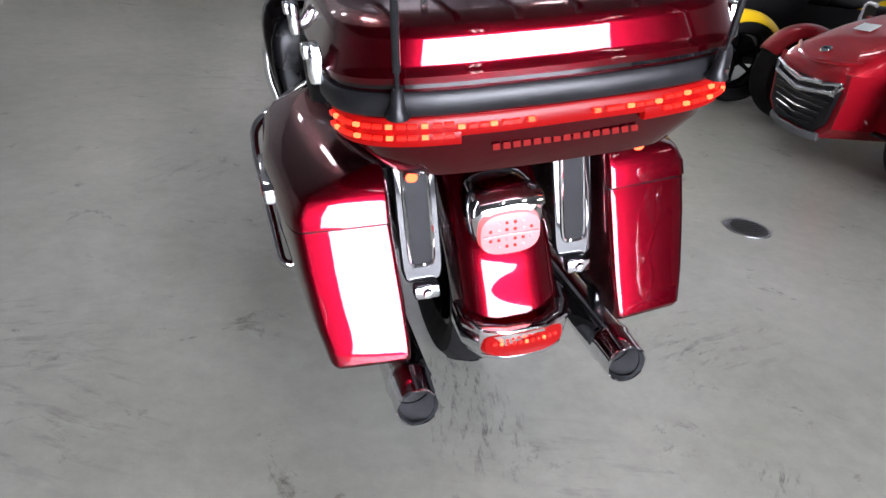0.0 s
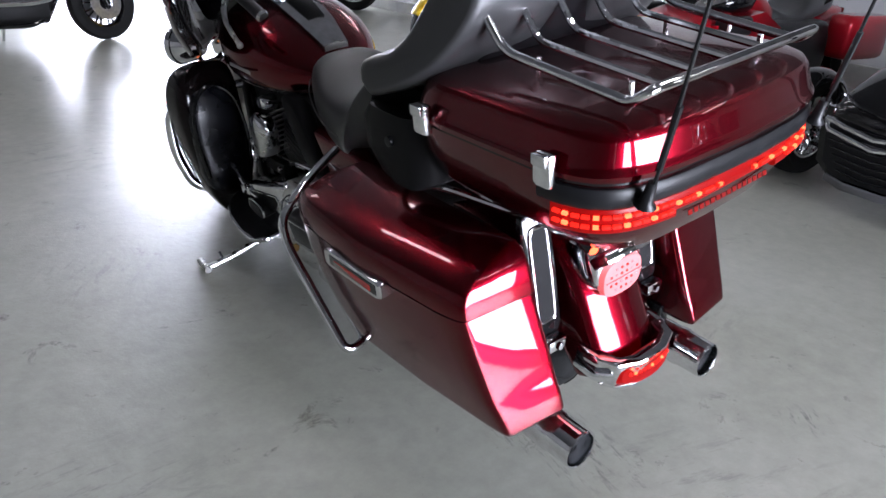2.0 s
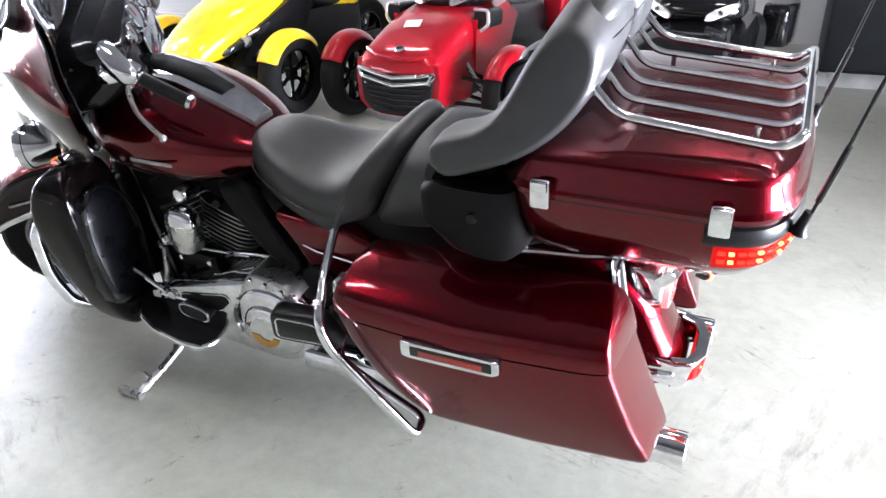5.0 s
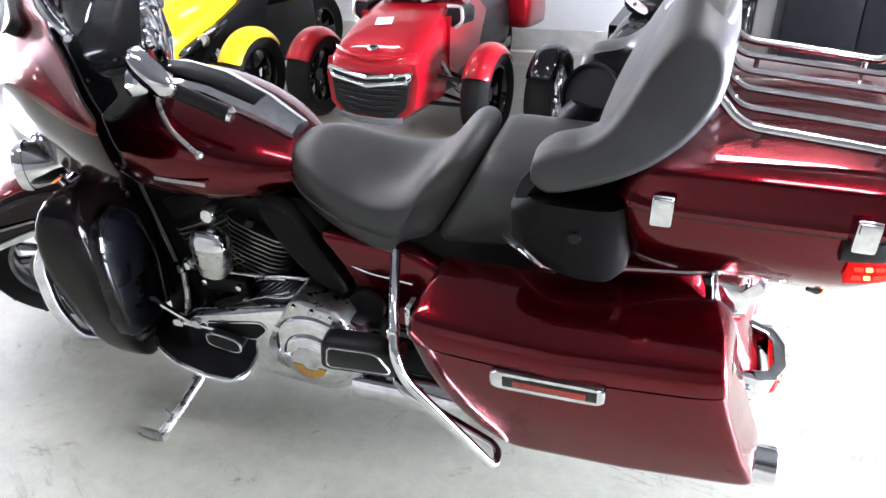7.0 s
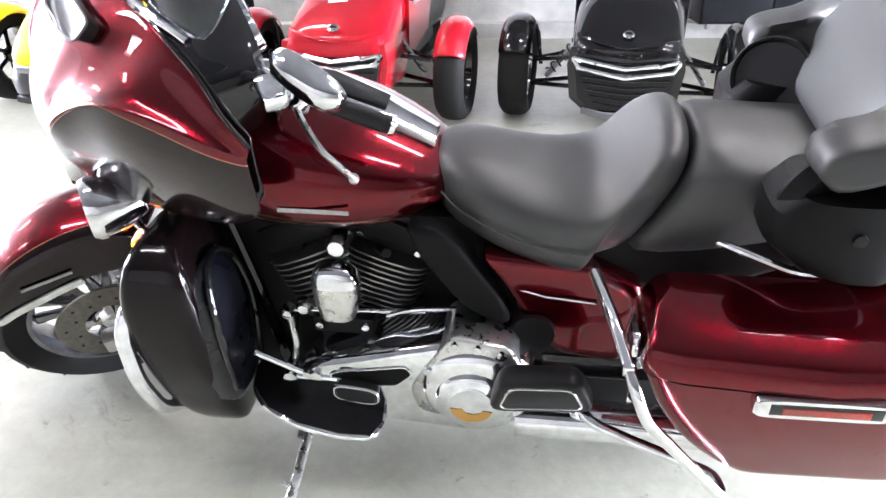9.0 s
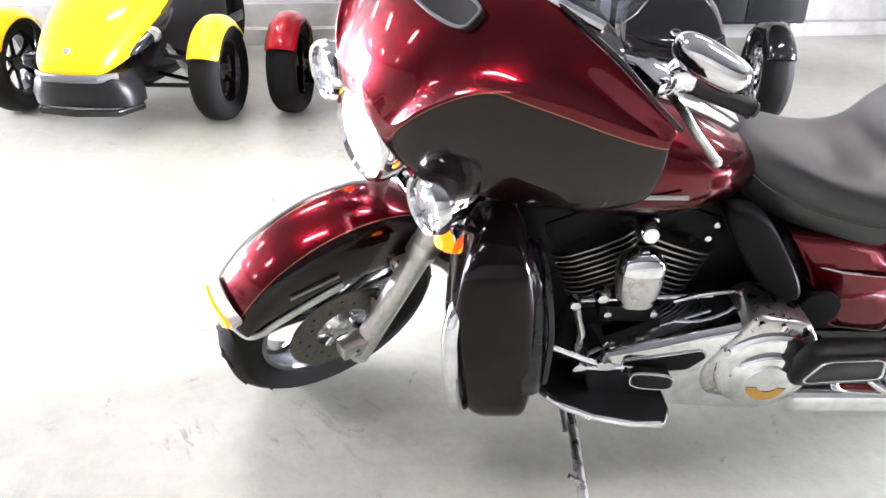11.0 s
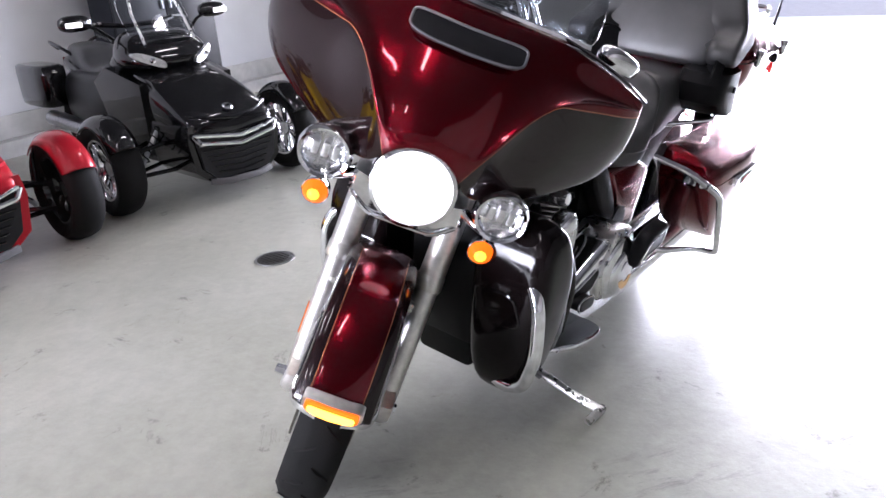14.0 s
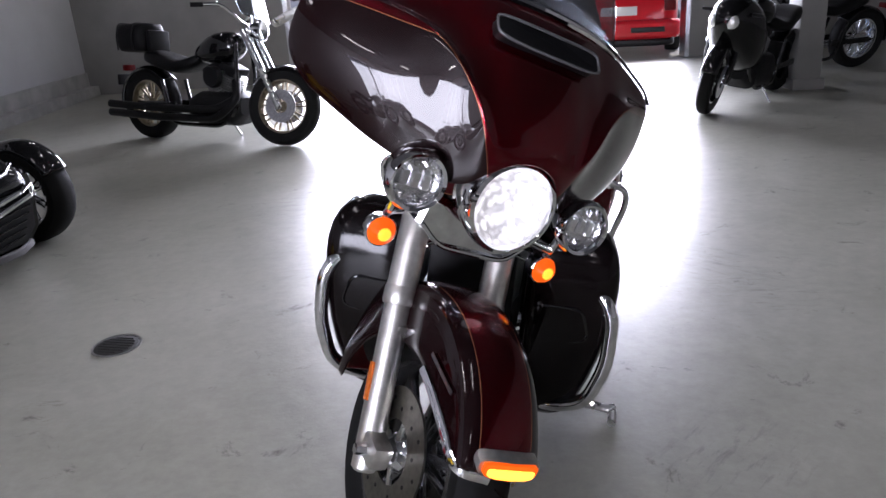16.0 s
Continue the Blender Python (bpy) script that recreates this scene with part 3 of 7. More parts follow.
# ---- the red touring motorcycle ----
BIKE = pose(-0.046, 0.009, 0.0, 0, 0, 4.2) @ pose(0, 0, 0, 0, -9.3, 0)
bike = thing("touring_motorcycle", BIKE, "dark candy-red touring motorcycle leaning on its side stand, front wheel turned", "motorcycle")
RAKE = Vector((0, -math.sin(radians(26)), math.cos(radians(26))))
TILT_FORK = Matrix.Translation((0.04, 1.6, 0.89)) @ Matrix.Rotation(radians(-2.6), 4, "Y") @ Matrix.Translation((-0.04, -1.6, -0.89))
STEER = TILT_FORK @ Matrix.Translation((0.040, 1.795, 0)) @ Matrix.Rotation(radians(35), 4, RAKE) @ Matrix.Translation((0, -1.795, 0))


def bp(name, bm, mat, label="", m=None, **kw):
    return part(name, bm, mat, bike, label, m=m, **kw)


def fork_at(z, off=0.0):
    """The steering axis at a height, pushed forwards by off."""
    return Vector((0, 1.795 - 0.488 * z + off, z))


# rear wheel and fender
wheel(bike, (0, 0, 0.32), 0.32, 0.18, 0.215, 9, M_BLACK)


def fender(path, hw, drop, n=14):
    """A skirted guard: an arched section carried along a side profile of (y, z, skirt scale)."""
    rings = []
    P = [Vector((0, y, z)) for y, z, k in path]
    for i, (y, z, k) in enumerate(path):
        d = (P[min(i + 1, len(P) - 1)] - P[max(i - 1, 0)]).normalized()
        nrm = Vector((0, d.z, -d.y))
        if nrm.dot(Vector((0, y, z)) - P[len(P) // 2] + Vector((0, 0, 0.5))) < 0:
            nrm = -nrm
        r = []
        for j in range(n + 1):
            u = -1 + 2 * j / n
            a = abs(u)
            x = hw * math.copysign(min(1.0, a * 1.75) ** 0.9, u) if a < 0.57 else hw * math.copysign(1.0 + 0.03 * (a - 0.57), u)
            h = -0.022 * min(1.0, a / 0.57) ** 2.4 if a < 0.57 else -0.022 - drop * k * (a - 0.57) / 0.43
            r.append(P[i] + Vector((x, 0, 0)) + nrm * h)
        rings.append(r)
    return sheet(rings)


def smooth_profile(pts, n=5):
    return [(p.x, p.y, p.z) for p in spline(pts, n)]


bp("rear_fender", fender(smooth_profile([(0.24, 0.70, 1), (0.05, 0.735, 1), (-0.14, 0.72, 1), (-0.28, 0.655, 1), (-0.385, 0.55, 1), (-0.437, 0.445, 0.9), (-0.486, 0.34, 0.7)]), 0.105, 0.12), M_RED, solid=0.004, sub=1)
# tail lamp
tail = bp("tail_lamp", loft([[(x, -0.325, 0.588 + z) for x, z in oval(0.080, 0.066, 3.0, 24)], [(x, -0.375, 0.584 + z) for x, z in oval(0.083, 0.068, 3.0, 24)], [(x, -0.400, 0.578 + z) for x, z in oval(0.078, 0.062, 3.0, 24)], [(x, -0.411, 0.574 + z) for x, z in oval(0.070, 0.055, 3.0, 24)]]), M_CHROME, "chrome tail lamp shell", sharp=60)
part("visor", sweep([(-0.074, -0.395, 0.600), (-0.066, -0.428, 0.628), (0.0, -0.442, 0.640), (0.066, -0.428, 0.628), (0.074, -0.395, 0.600)], oval(0.004, 0.016, 3, 10)), M_CHROME, tail)
part("lens", loft([[(x, -0.409, 0.556 + z) for x, z in oval(0.068, 0.050, 2.8, 28)], [(x, -0.424, 0.553 + z) for x, z in oval(0.064, 0.046, 2.8, 28)], [(x, -0.4275, 0.553 + z) for x, z in oval(0.054, 0.036, 2.8, 28)]]), M_TAIL_LENS, tail, "lit pinkish-red tail lamp lens")
part("top_window", loft([[(x, -0.4105, 0.606 + z) for x, z in oval(0.060, 0.016, 3.0, 24)], [(x, -0.4175, 0.604 + z) for x, z in oval(0.054, 0.012, 3.0, 24)]]), M_REFLECTOR, tail, "silvery clear window above the lens")
part("lens_bar", box((0, -0.429, 0.554), (0.118, 0.005, 0.004), 0.001), M_PALE_LENS, tail)
for i in range(4):
    for j in range(6 if i in (1, 2) else 4):
        x = (j - (2.5 if i in (1, 2) else 1.5)) * 0.0175
        part("tail_led", lathe([(0, 0.004), (0.003, 0.003), (0.0045, 0.0)], 8, aim((x, -0.4265, (0.527, 0.543, 0.565, 0.581)[i]), (0, -1, 0))), M_RED_LED if (i + j) % 3 else M_PALE_LENS, tail)
# fender tip lamp
tip = bp("fender_tip_lamp", sweep([(-0.112, -0.40, 0.372), (-0.109, -0.455, 0.360), (-0.087, -0.490, 0.352), (-0.04, -0.506, 0.350), (0.04, -0.506, 0.350), (0.087, -0.490, 0.352), (0.109, -0.455, 0.360), (0.112, -0.40, 0.372)], oval(0.012, 0.036, 4, 12)), M_CHROME, "chrome fender tip lamp")
part("visor", sweep([(-0.10, -0.455, 0.392), (-0.085, -0.497, 0.388), (-0.04, -0.516, 0.386), (0.04, -0.516, 0.386), (0.085, -0.497, 0.388), (0.10, -0.455, 0.392)], oval(0.016, 0.005, 3, 10)), M_CHROME, tip)
part("lens", loft([[(x * (1 - 0.07 * k), -0.514 - 0.010 * k + 2.1 * x * x, 0.350 + z * (1 - 0.16 * k)) for x, z in oval(0.092, 0.034, 3.4, 36)] for k in (-1.0, 0.2, 0.9, 1.3)]), M_RED_GLOW, tip, "lit red fender tip lens")
for i in range(11):
    x = -0.065 + i * 0.013
    part("tip_led", lathe([(0, 0.005), (0.003, 0.004), (0.0045, 0.0)], 8, aim((x, -0.5265 + 2.1 * x * x, 0.355), (0, -1, 0.1))), M_HOT_LED if i in (1, 5, 8) else M_RED_LED, tip)
part("skirt", sweep([(-0.10, -0.455, 0.318), (-0.08, -0.488, 0.314), (-0.04, -0.506, 0.312), (0.04, -0.506, 0.312), (0.08, -0.488, 0.314), (0.10, -0.455, 0.318)], oval(0.010, 0.006, 3, 10)), M_CHROME, tip, "chrome lower lip")

# saddlebags, guards, mufflers, side by side
BAG = [(0.309, 0.232, 0.405, 0.062, -0.452), (0.313, 0.229, 0.415, 0.076, -0.461), (0.322, 0.228, 0.421, 0.090, -0.4645), (0.33, 0.227, 0.423, 0.102, -0.4625), (0.36, 0.226, 0.428, 0.146, -0.452), (0.40, 0.226, 0.435, 0.192, -0.438), (0.44, 0.226, 0.443, 0.228, -0.424), (0.52, 0.228, 0.456, 0.277, -0.396), (0.592, 0.23, 0.462, 0.307, -0.371)]
LID = [(0.598, 0.23, 0.464, 0.313, -0.376), (0.625, 0.23, 0.463, 0.314, -0.370), (0.652, 0.23, 0.450, 0.307, -0.362), (0.664, 0.23, 0.436, 0.302, -0.356), (0.688, 0.234, 0.37, 0.288, -0.342), (0.702, 0.24, 0.30, 0.26, -0.32)]


def bag_ring(row, s, e=18.0):
    """A bag's outline at one height; the outer side draws in towards both ends."""
    z, a, b, f, r = row
    out = []
    for x, y, zz in ring_z(z, a, b, r, f, e, 56):
        k = (x - a) / (b - a)
        back, ahead = max(0.0, (-0.05 - y) / 0.36), max(0.0, (y - 0.12) / 0.2)
        x -= k * ((0.022 + 0.10 * max(0.0, z - 0.40)) * back ** 1.6 + 0.035 * ahead ** 1.6)
        y += min(1.0, back) ** 2 * (0.11 * (x - a) - 0.012)
        out.append((s * x, y, zz + 0.012 * (0.2 - y) * (z < 0.4)))
    return out


for s in (-1, 1):
    bag = bp("saddlebag", loft([bag_ring(r, s) for r in BAG]), M_RED, "candy-red hard saddlebag")
    part("lid", loft([bag_ring(r, s) for r in LID]), M_RED, bag, sharp=28)
    part("seam_trim", loft([bag_ring((z, 0.228, 0.459, 0.306, -0.371), s) for z in (0.591, 0.599)]), M_BLACK, bag)
    # latch with a reflector in it
    latch = part("latch", loft([[(s * x, -0.012 + y * q, 0.574 + z * q - 0.02 * y) for y, z in oval(0.122, 0.023, 7, 24)] for x, q in ((0.44, 1.0), (0.468, 1.0), (0.473, 0.96))]), M_CHROME, bag, "chrome bar latch", sharp=30)
    tilt = Matrix.Translation((0, -0.012, 0.574)) @ Matrix.Rotation(radians(-1.2), 4, "X") @ Matrix.Translation((0, 0.012, -0.574))
    part("latch_recess", box((s * 0.4725, -0.018, 0.574), (0.004, 0.200, 0.027), 0.002, tilt), M_BLACK, latch)
    part("reflector", box((s * 0.4745, -0.018, 0.572), (0.005, 0.155, 0.017), 0.002, tilt), M_REFLEX, latch, "red side reflector")
    part("hinge", box((s * 0.36, 0.325, 0.62), (0.05, 0.014, 0.05), 0.005), M_CHROME, bag)
    part("bolt", lathe([(0, 0.014), (0.010, 0.012), (0.013, 0)], 12, aim((s * 0.40, 0.31, 0.60), (s * 0.6, 1, 0))), M_CHROME, bag)
    # rear support panel with a slotted strap
    sup = bp("bag_support", loft([[(s * (0.172 + x * q), -0.30 - d - 0.16 * (0.7 - z), 0.585 + (z - 0.585) * r) for x, z in oval(0.045, 0.152, 7, 28, 0.0, 0.585)] for d, q, r in ((0.0, 1.0, 1.0), (0.014, 1.0, 1.0), (0.018, 0.92, 0.975))]), M_BLACK, "black bag support plate with a chrome rim", sharp=40)
    part("slot", loft([[(s * (0.172 + x), -0.314 - d - 0.16 * (0.7 - z), z) for x, z in oval(0.024, 0.112, 7, 28, 0.0, 0.588)] for d in (0.0, 0.0065)]), M_POD, sup, "black slot in the plate", sharp=40)
    part("slot_rim", tube([(s * (0.172 + x), -0.320 - 0.16 * (0.7 - z), z) for x, z in oval(0.026, 0.115, 7, 40, 0.0, 0.588)], 0.0045, 8, True), M_CHROME, sup, "chrome slot rim")
    part("clamp", box((s * 0.172, -0.378, 0.425), (0.055, 0.03, 0.03), 0.006), M_CHROME, sup)
    part("clamp_bolt", lathe([(0, 0.012), (0.009, 0.010), (0.011, 0)], 10, aim((s * 0.172, -0.392, 0.425), (0, -1, 0))), M_CHROME, sup)
    # muffler
    muf = bp("muffler", sweep([(s * 0.235, y, z) for y, z in ((0.55, 0.235), (0.40, 0.235), (0.1, 0.237), (-0.3, 0.238), (-0.44, 0.24))], oval(0.05, 0.05, 2, 24)), M_CHROME, "chrome muffler")
    part("tip", lathe([(0.05, 0), (0.0515, 0.012), (0.0515, 0.022), (0.0475, 0.030), (0.0475, 0.092), (0.0465, 0.097), (0.0445, 0.099), (0.0425, 0.097), (0.0415, 0.090), (0.0415, -0.03)], 40, aim((s * 0.235, -0.43, 0.24), (0, -1, -0.02))), M_CHROME, muf, "bright chrome exhaust tip")
    part("bore", lathe([(0, 0.030), (0.040, 0.030)], 40, aim((s * 0.235, -0.43, 0.24), (0, -1, -0.02))), M_GROOVE, muf, "dark exhaust bore")
    part("hanger", box((s * 0.235, -0.36, 0.30), (0.03, 0.05, 0.08), 0.006), M_BLACK, muf)
    # guard hoop round the front of the bag
    hoop = bp("bag_guard", tube(rounded([(s * 0.24, 0.405, 0.69), (s * 0.36, 0.365, 0.655), (s * 0.475, 0.325, 0.585), (s * 0.48, 0.30, 0.52), (s * 0.455, 0.10, 0.268), (s * 0.39, 0.11, 0.268), (s * 0.36, 0.30, 0.325), (s * 0.33, 0.40, 0.345), (s * 0.2, 0.42, 0.36)], 0.05, 6), 0.0125, 12), M_CHROME, "chrome saddlebag guard")
    part("clamp", box((s * 0.43, 0.342, 0.612), (0.03, 0.022, 0.022), 0.004), M_CHROME, hoop)
    # rail beneath the top box
    bp("luggage_rail", tube(rounded([(s * 0.17, 0.16, 0.735), (s * 0.30, 0.02, 0.752), (s * 0.27, -0.12, 0.765), (s * 0.20, -0.28, 0.735), (s * 0.18, -0.36, 0.76)], 0.05, 5), 0.009, 10), M_CHROME, "chrome support rail")

# top box
TUB = [(0.772, 0.235, -0.12, -0.565, 0.01), (0.785, 0.268, -0.10, -0.60, 0.015), (0.83, 0.312, -0.09, -0.622, 0.02), (0.88, 0.335, -0.085, -0.628, 0.028), (0.95, 0.345, -0.08, -0.636, 0.03)]
TOP = [(0.956, 0.352, -0.075, -0.643, 0.03), (0.966, 0.354, -0.075, -0.644, 0.03), (0.973, 0.350, -0.078, -0.641, 0.03), (0.978, 0.347, -0.082, -0.638, 0.03), (0.982, 0.3455, -0.083, -0.6372, 0.03), (1.016, 0.335, -0.094, -0.6306, 0.03), (1.022, 0.333, -0.096, -0.6295, 0.03), (1.033, 0.326, -0.105, -0.623, 0.03), (1.041, 0.312, -0.118, -0.608, 0.03), (1.047, 0.288, -0.14, -0.578, 0.03), (1.055, 0.20, -0.22, -0.49, 0.02), (1.058, 0.12, -0.28, -0.42, 0.01)]
tub = bp("top_box", loft([ring_z(z, -h, h, r, f, 6.0, 64, b) for z, h, f, r, b in TUB]), M_RED, "candy-red luggage top box")
lid = part("lid", loft([ring_z(z, -h, h, r, f, 6.0, 72, b) for z, h, f, r, b in TOP]), M_RED, tub, sharp=24)
part("seam_trim", loft([ring_z(z, -0.346, 0.346, -0.638, -0.079, 6.0, 64, 0.03) for z in (0.948, 0.957)]), M_BLACK, tub)


def around_rear(hw, yr, bulge, z, x_end, n=28, e=6.0, out=0.0):
    """The path round the back of the box at height z, out to x_end along both sides."""
    cy, hd = (yr - 0.08) / 2, (-0.08 - yr) / 2
    pts = []
    for i in range(400):
        t = math.pi + math.pi * i / 399
        c, s = math.cos(t), math.sin(t)
        x = (hw + out) * math.copysign(abs(c) ** (2 / e), c)
        y = (hd + out) * math.copysign(abs(s) ** (2 / e), s)
        y -= bulge * (1 - (x / (hw + out)) ** 2)
        pts.append(Vector((x, cy + y, z)))
    pts = [p for p in pts if p.y < x_end]
    step = max(1, len(pts) // n)
    return pts[::step] + [pts[-1]]


part("rubber_trim", sweep(around_rear(0.345, -0.634, 0.03, 0.925, -0.50), oval(0.012, 0.020, 3, 12)), M_PLASTIC, tub, "black rubber bumper strip")
bar = part("led_bar", sweep(around_rear(0.337, -0.628, 0.029, 0.884, -0.52), oval(0.008, 0.017, 4, 12)), M_RED_GLOW, tub, "red wrap-round tail light bar")
led_path = around_rear(0.337, -0.628, 0.029, 0.884, -0.53, 400, out=0.011)
run, marks = 0.0, []
for a, b in zip(led_path, led_path[1:]):
    run += (b - a).length
    marks.append((run, b, (b - a).normalized()))
total = run
for k in range(45):
    want = total * (k + 0.5) / 45
    _, p, d = min(marks, key=lambda q: abs(q[0] - want))
    ends = min(want, total - want) < 0.24
    for j, h in enumerate((-0.012, 0.006) if ends else (0.001,)):
        q = aim(p + Vector((0, 0, h)), d)
        hot = k % 3 == 1
        led = box((0, 0, 0), (0.006, 0.006, 0.010 if hot else 0.014), 0.0)
        part("led", moved(led, q), M_HOT_LED if hot else M_RED_LED, bar, "lit red light-emitting diode")
for s in (-1, 1):
    wing = [p for p in around_rear(0.337, -0.628, 0.029, 0.868, -0.52) if s * p.x > 0.13]
    part("lens_drop", sweep(wing, oval(0.008, 0.014, 4, 12)), M_RED_GLOW, bar, "red corner lens")
    for y in (-0.19, -0.53):
        lt = part("latch", box((s * 0.362, y, 0.970), (0.022, 0.042, 0.062), 0.008), M_CHROME, tub, "chrome box latch")
        part("hook", box((s * 0.374, y, 0.990), (0.012, 0.034, 0.022), 0.004), M_CHROME, lt)
    spot = part("marker_lamp", lathe([(0, 0.010), (0.009, 0.008), (0.014, 0.0), (0.014, -0.02)], 14, aim((s * 0.217, -0.512, 0.752), (s * 0.1, -1, -0.25))), M_BLACK, tub)
    part("marker_lens", lathe([(0, 0.015), (0.008, 0.0125), (0.011, 0.0085)], 14, aim((s * 0.217, -0.512, 0.752), (s * 0.1, -1, -0.25))), M_HOT_LED, spot, "small lit red lens")
    ant = part("aerial", tube([(s * 0.262, -0.668, 0.918), (s * 0.265, -0.70, 1.05), (s * 0.275, -0.78, 1.42)], 0.0035, 8), M_PLASTIC, tub, "black whip aerial")
    part("aerial_base", lathe([(0, 0.05), (0.008, 0.048), (0.012, 0.01), (0.02, 0)], 14, aim((s * 0.262, -0.662, 0.915), (0, -0.25, 1))), M_PLASTIC, ant)
    part("aerial_sleeve", tube([(s * 0.2635, -0.684, 0.985), (s * 0.266, -0.712, 1.10)], 0.006, 8), M_PLASTIC, ant)
    pod = bp("speaker_pod", loft([ring_z(z, -0.34 if s < 0 else 0.15, -0.15 if s < 0 else 0.34, r, f, 3.6, 28) for z, f, r in ((0.77, 0.0, -0.12), (0.782, 0.055, -0.135), (0.83, 0.115, -0.14), (0.90, 0.115, -0.14), (0.935, 0.08, -0.13))]), M_POD, "black speaker pod beside the seat")
    SPK = aim((0.182 if s > 0 else -0.255, 0.018, 0.945 if s > 0 else 0.915), (s * -0.85, 0.42, 0.25))
    cup = part("speaker_cup", lathe([(0, 0.010), (0.078, 0.010), (0.082, 0.018), (0.088, 0.020), (0.091, 0.012), (0.080, -0.02), (0, -0.025)], 36, SPK), M_POD, pod, "round black speaker")
    part("speaker_grille", lathe([(0, 0.014), (0.078, 0.013), (0.079, 0.008)], 32, SPK), M_PLASTIC, cup, "black speaker mesh")
    part("control_knob", lathe([(0, 0.012), (0.012, 0.01), (0.013, 0)], 14, aim((s * 0.337, -0.03, 0.87), (s, 0, 0))), M_PLASTIC, pod)
for i in range(15):
    part("name_mark", box((-0.119 + 0.017 * i, 0, 0), (0.012, 0.002, 0.010), 0.0), M_DULL_RED, tub, "dull red printed mark", m=Matrix.Translation((0.015, -0.645, 0.838)) @ Matrix.Rotation(radians(-12), 4, "X"))

# luggage rack: a raised rail in front and a curled-up one behind
rack = bp("luggage_rack", tube(rounded([(-0.245, -0.255, 1.155), (-0.245, -0.305, 1.100), (-0.245, -0.605, 1.072), (-0.245, -0.640, 1.100), (0.245, -0.640, 1.100), (0.245, -0.605, 1.072), (0.245, -0.305, 1.100), (0.245, -0.255, 1.155)], 0.04, 7), 0.0095, 12), M_CHROME, "chrome luggage rack")
part("front_rail", tube(rounded([(-0.245, -0.255, 1.155), (-0.225, -0.242, 1.174), (0.225, -0.242, 1.174), (0.245, -0.255, 1.155)], 0.02, 6), 0.0085, 10), M_CHROME, rack)
for x in (-0.15, -0.05, 0.05, 0.15):
    part("slat", tube(rounded([(x, -0.242, 1.174), (x, -0.298, 1.098), (x, -0.605, 1.074), (x, -0.640, 1.100)], 0.03, 5), 0.0075, 8), M_CHROME, rack)
for x in (-0.19, 0.19):
    for y in (-0.34, -0.56):
        part("foot", rod((x, y, 1.038), (x, y, 1.085), 0.006, 8), M_CHROME, rack)


# seat: rows from nose to tail (y, half width, underside, top, dish, slant towards the front at the sides)
def pad(rows, n=28):
    rings = []
    for y, h, z0, z1, dish, *more in rows:
        slant = more[0] if more else 0.0
        r = []
        for x, z in oval(h, (z1 - z0) / 2, 3.0, n):
            zz = (z0 + z1) / 2 + z
            if z > 0:
                zz -= dish * max(0.0, 1 - (x / h) ** 2)
            r.append((x, y + slant * max(0.0, z1 - zz), zz))
        rings.append(r)
    return loft(rings)


bp("rider_seat", pad([(0.775, 0.05, 0.77, 0.83, 0, 0), (0.75, 0.095, 0.725, 0.855, 0, 0), (0.70, 0.14, 0.69, 0.862, 0.0, 0), (0.62, 0.172, 0.65, 0.838, 0.0, 0), (0.52, 0.20, 0.62, 0.818, 0.02, 0.0), (0.43, 0.213, 0.61, 0.825, 0.035, 0.12), (0.37, 0.214, 0.61, 0.850, 0.045, 0.28), (0.33, 0.212, 0.615, 0.895, 0.035, 0.42), (0.305, 0.207, 0.62, 0.922, 0.015, 0.5), (0.28, 0.200, 0.63, 0.942, 0.005, 0.53), (0.25, 0.190, 0.64, 0.947, 0.0, 0.55), (0.228, 0.178, 0.65, 0.93, 0.0, 0.55), (0.222, 0.155, 0.67, 0.90, 0.0, 0.5)]), M_VINYL, "black vinyl rider saddle with a raised rear roll", sub=1, sharp=80)
for s in (-1, 1):
    bp("seat_seam", tube(spline([(s * 0.118, 0.735, 0.790), (s * 0.152, 0.69, 0.765), (s * 0.186, 0.60, 0.735), (s * 0.209, 0.50, 0.715), (s * 0.221, 0.42, 0.715)], 4), 0.0022, 6), M_VINYL)
bp("passenger_seat", pad([(0.222, 0.10, 0.76, 0.88, 0, 0.5), (0.215, 0.15, 0.68, 0.925, 0.0, 0.55), (0.19, 0.182, 0.64, 0.942, 0.01, 0.55), (0.10, 0.192, 0.66, 0.935, 0.015, 0.4), (0.0, 0.185, 0.70, 0.93, 0.015, 0.2), (-0.08, 0.18, 0.74, 0.93, 0.01, 0), (-0.11, 0.16, 0.78, 0.90, 0, 0)]), M_VINYL, "black vinyl passenger seat", sub=1, sharp=80)
rest = bp("backrest", loft([[(x, -0.06 - 0.48 * (z - 0.93) + yy, z) for x, yy in oval(h, d, 3.4, 28)] for z, h, d in ((0.92, 0.19, 0.03), (0.94, 0.225, 0.055), (1.03, 0.262, 0.072), (1.10, 0.266, 0.076), (1.17, 0.252, 0.076), (1.24, 0.218, 0.066), (1.285, 0.165, 0.046), (1.30, 0.10, 0.02))]), M_VINYL, "black padded backrest", sub=1, sharp=80)
WING_SIDE = [(p.y, p.z) for p in spline([(0, y, z) for y, z in ((0.066, 0.985), (0.062, 1.022), (0.03, 1.045), (-0.03, 1.062), (-0.075, 1.098), (-0.105, 1.155), (-0.135, 1.212), (-0.17, 1.255), (-0.212, 1.268), (-0.252, 1.248), (-0.270, 1.20), (-0.256, 1.14), (-0.208, 1.075), (-0.13, 1.018), (-0.04, 0.980), (0.03, 0.960), (0.066, 0.985))], 3)][:-1]


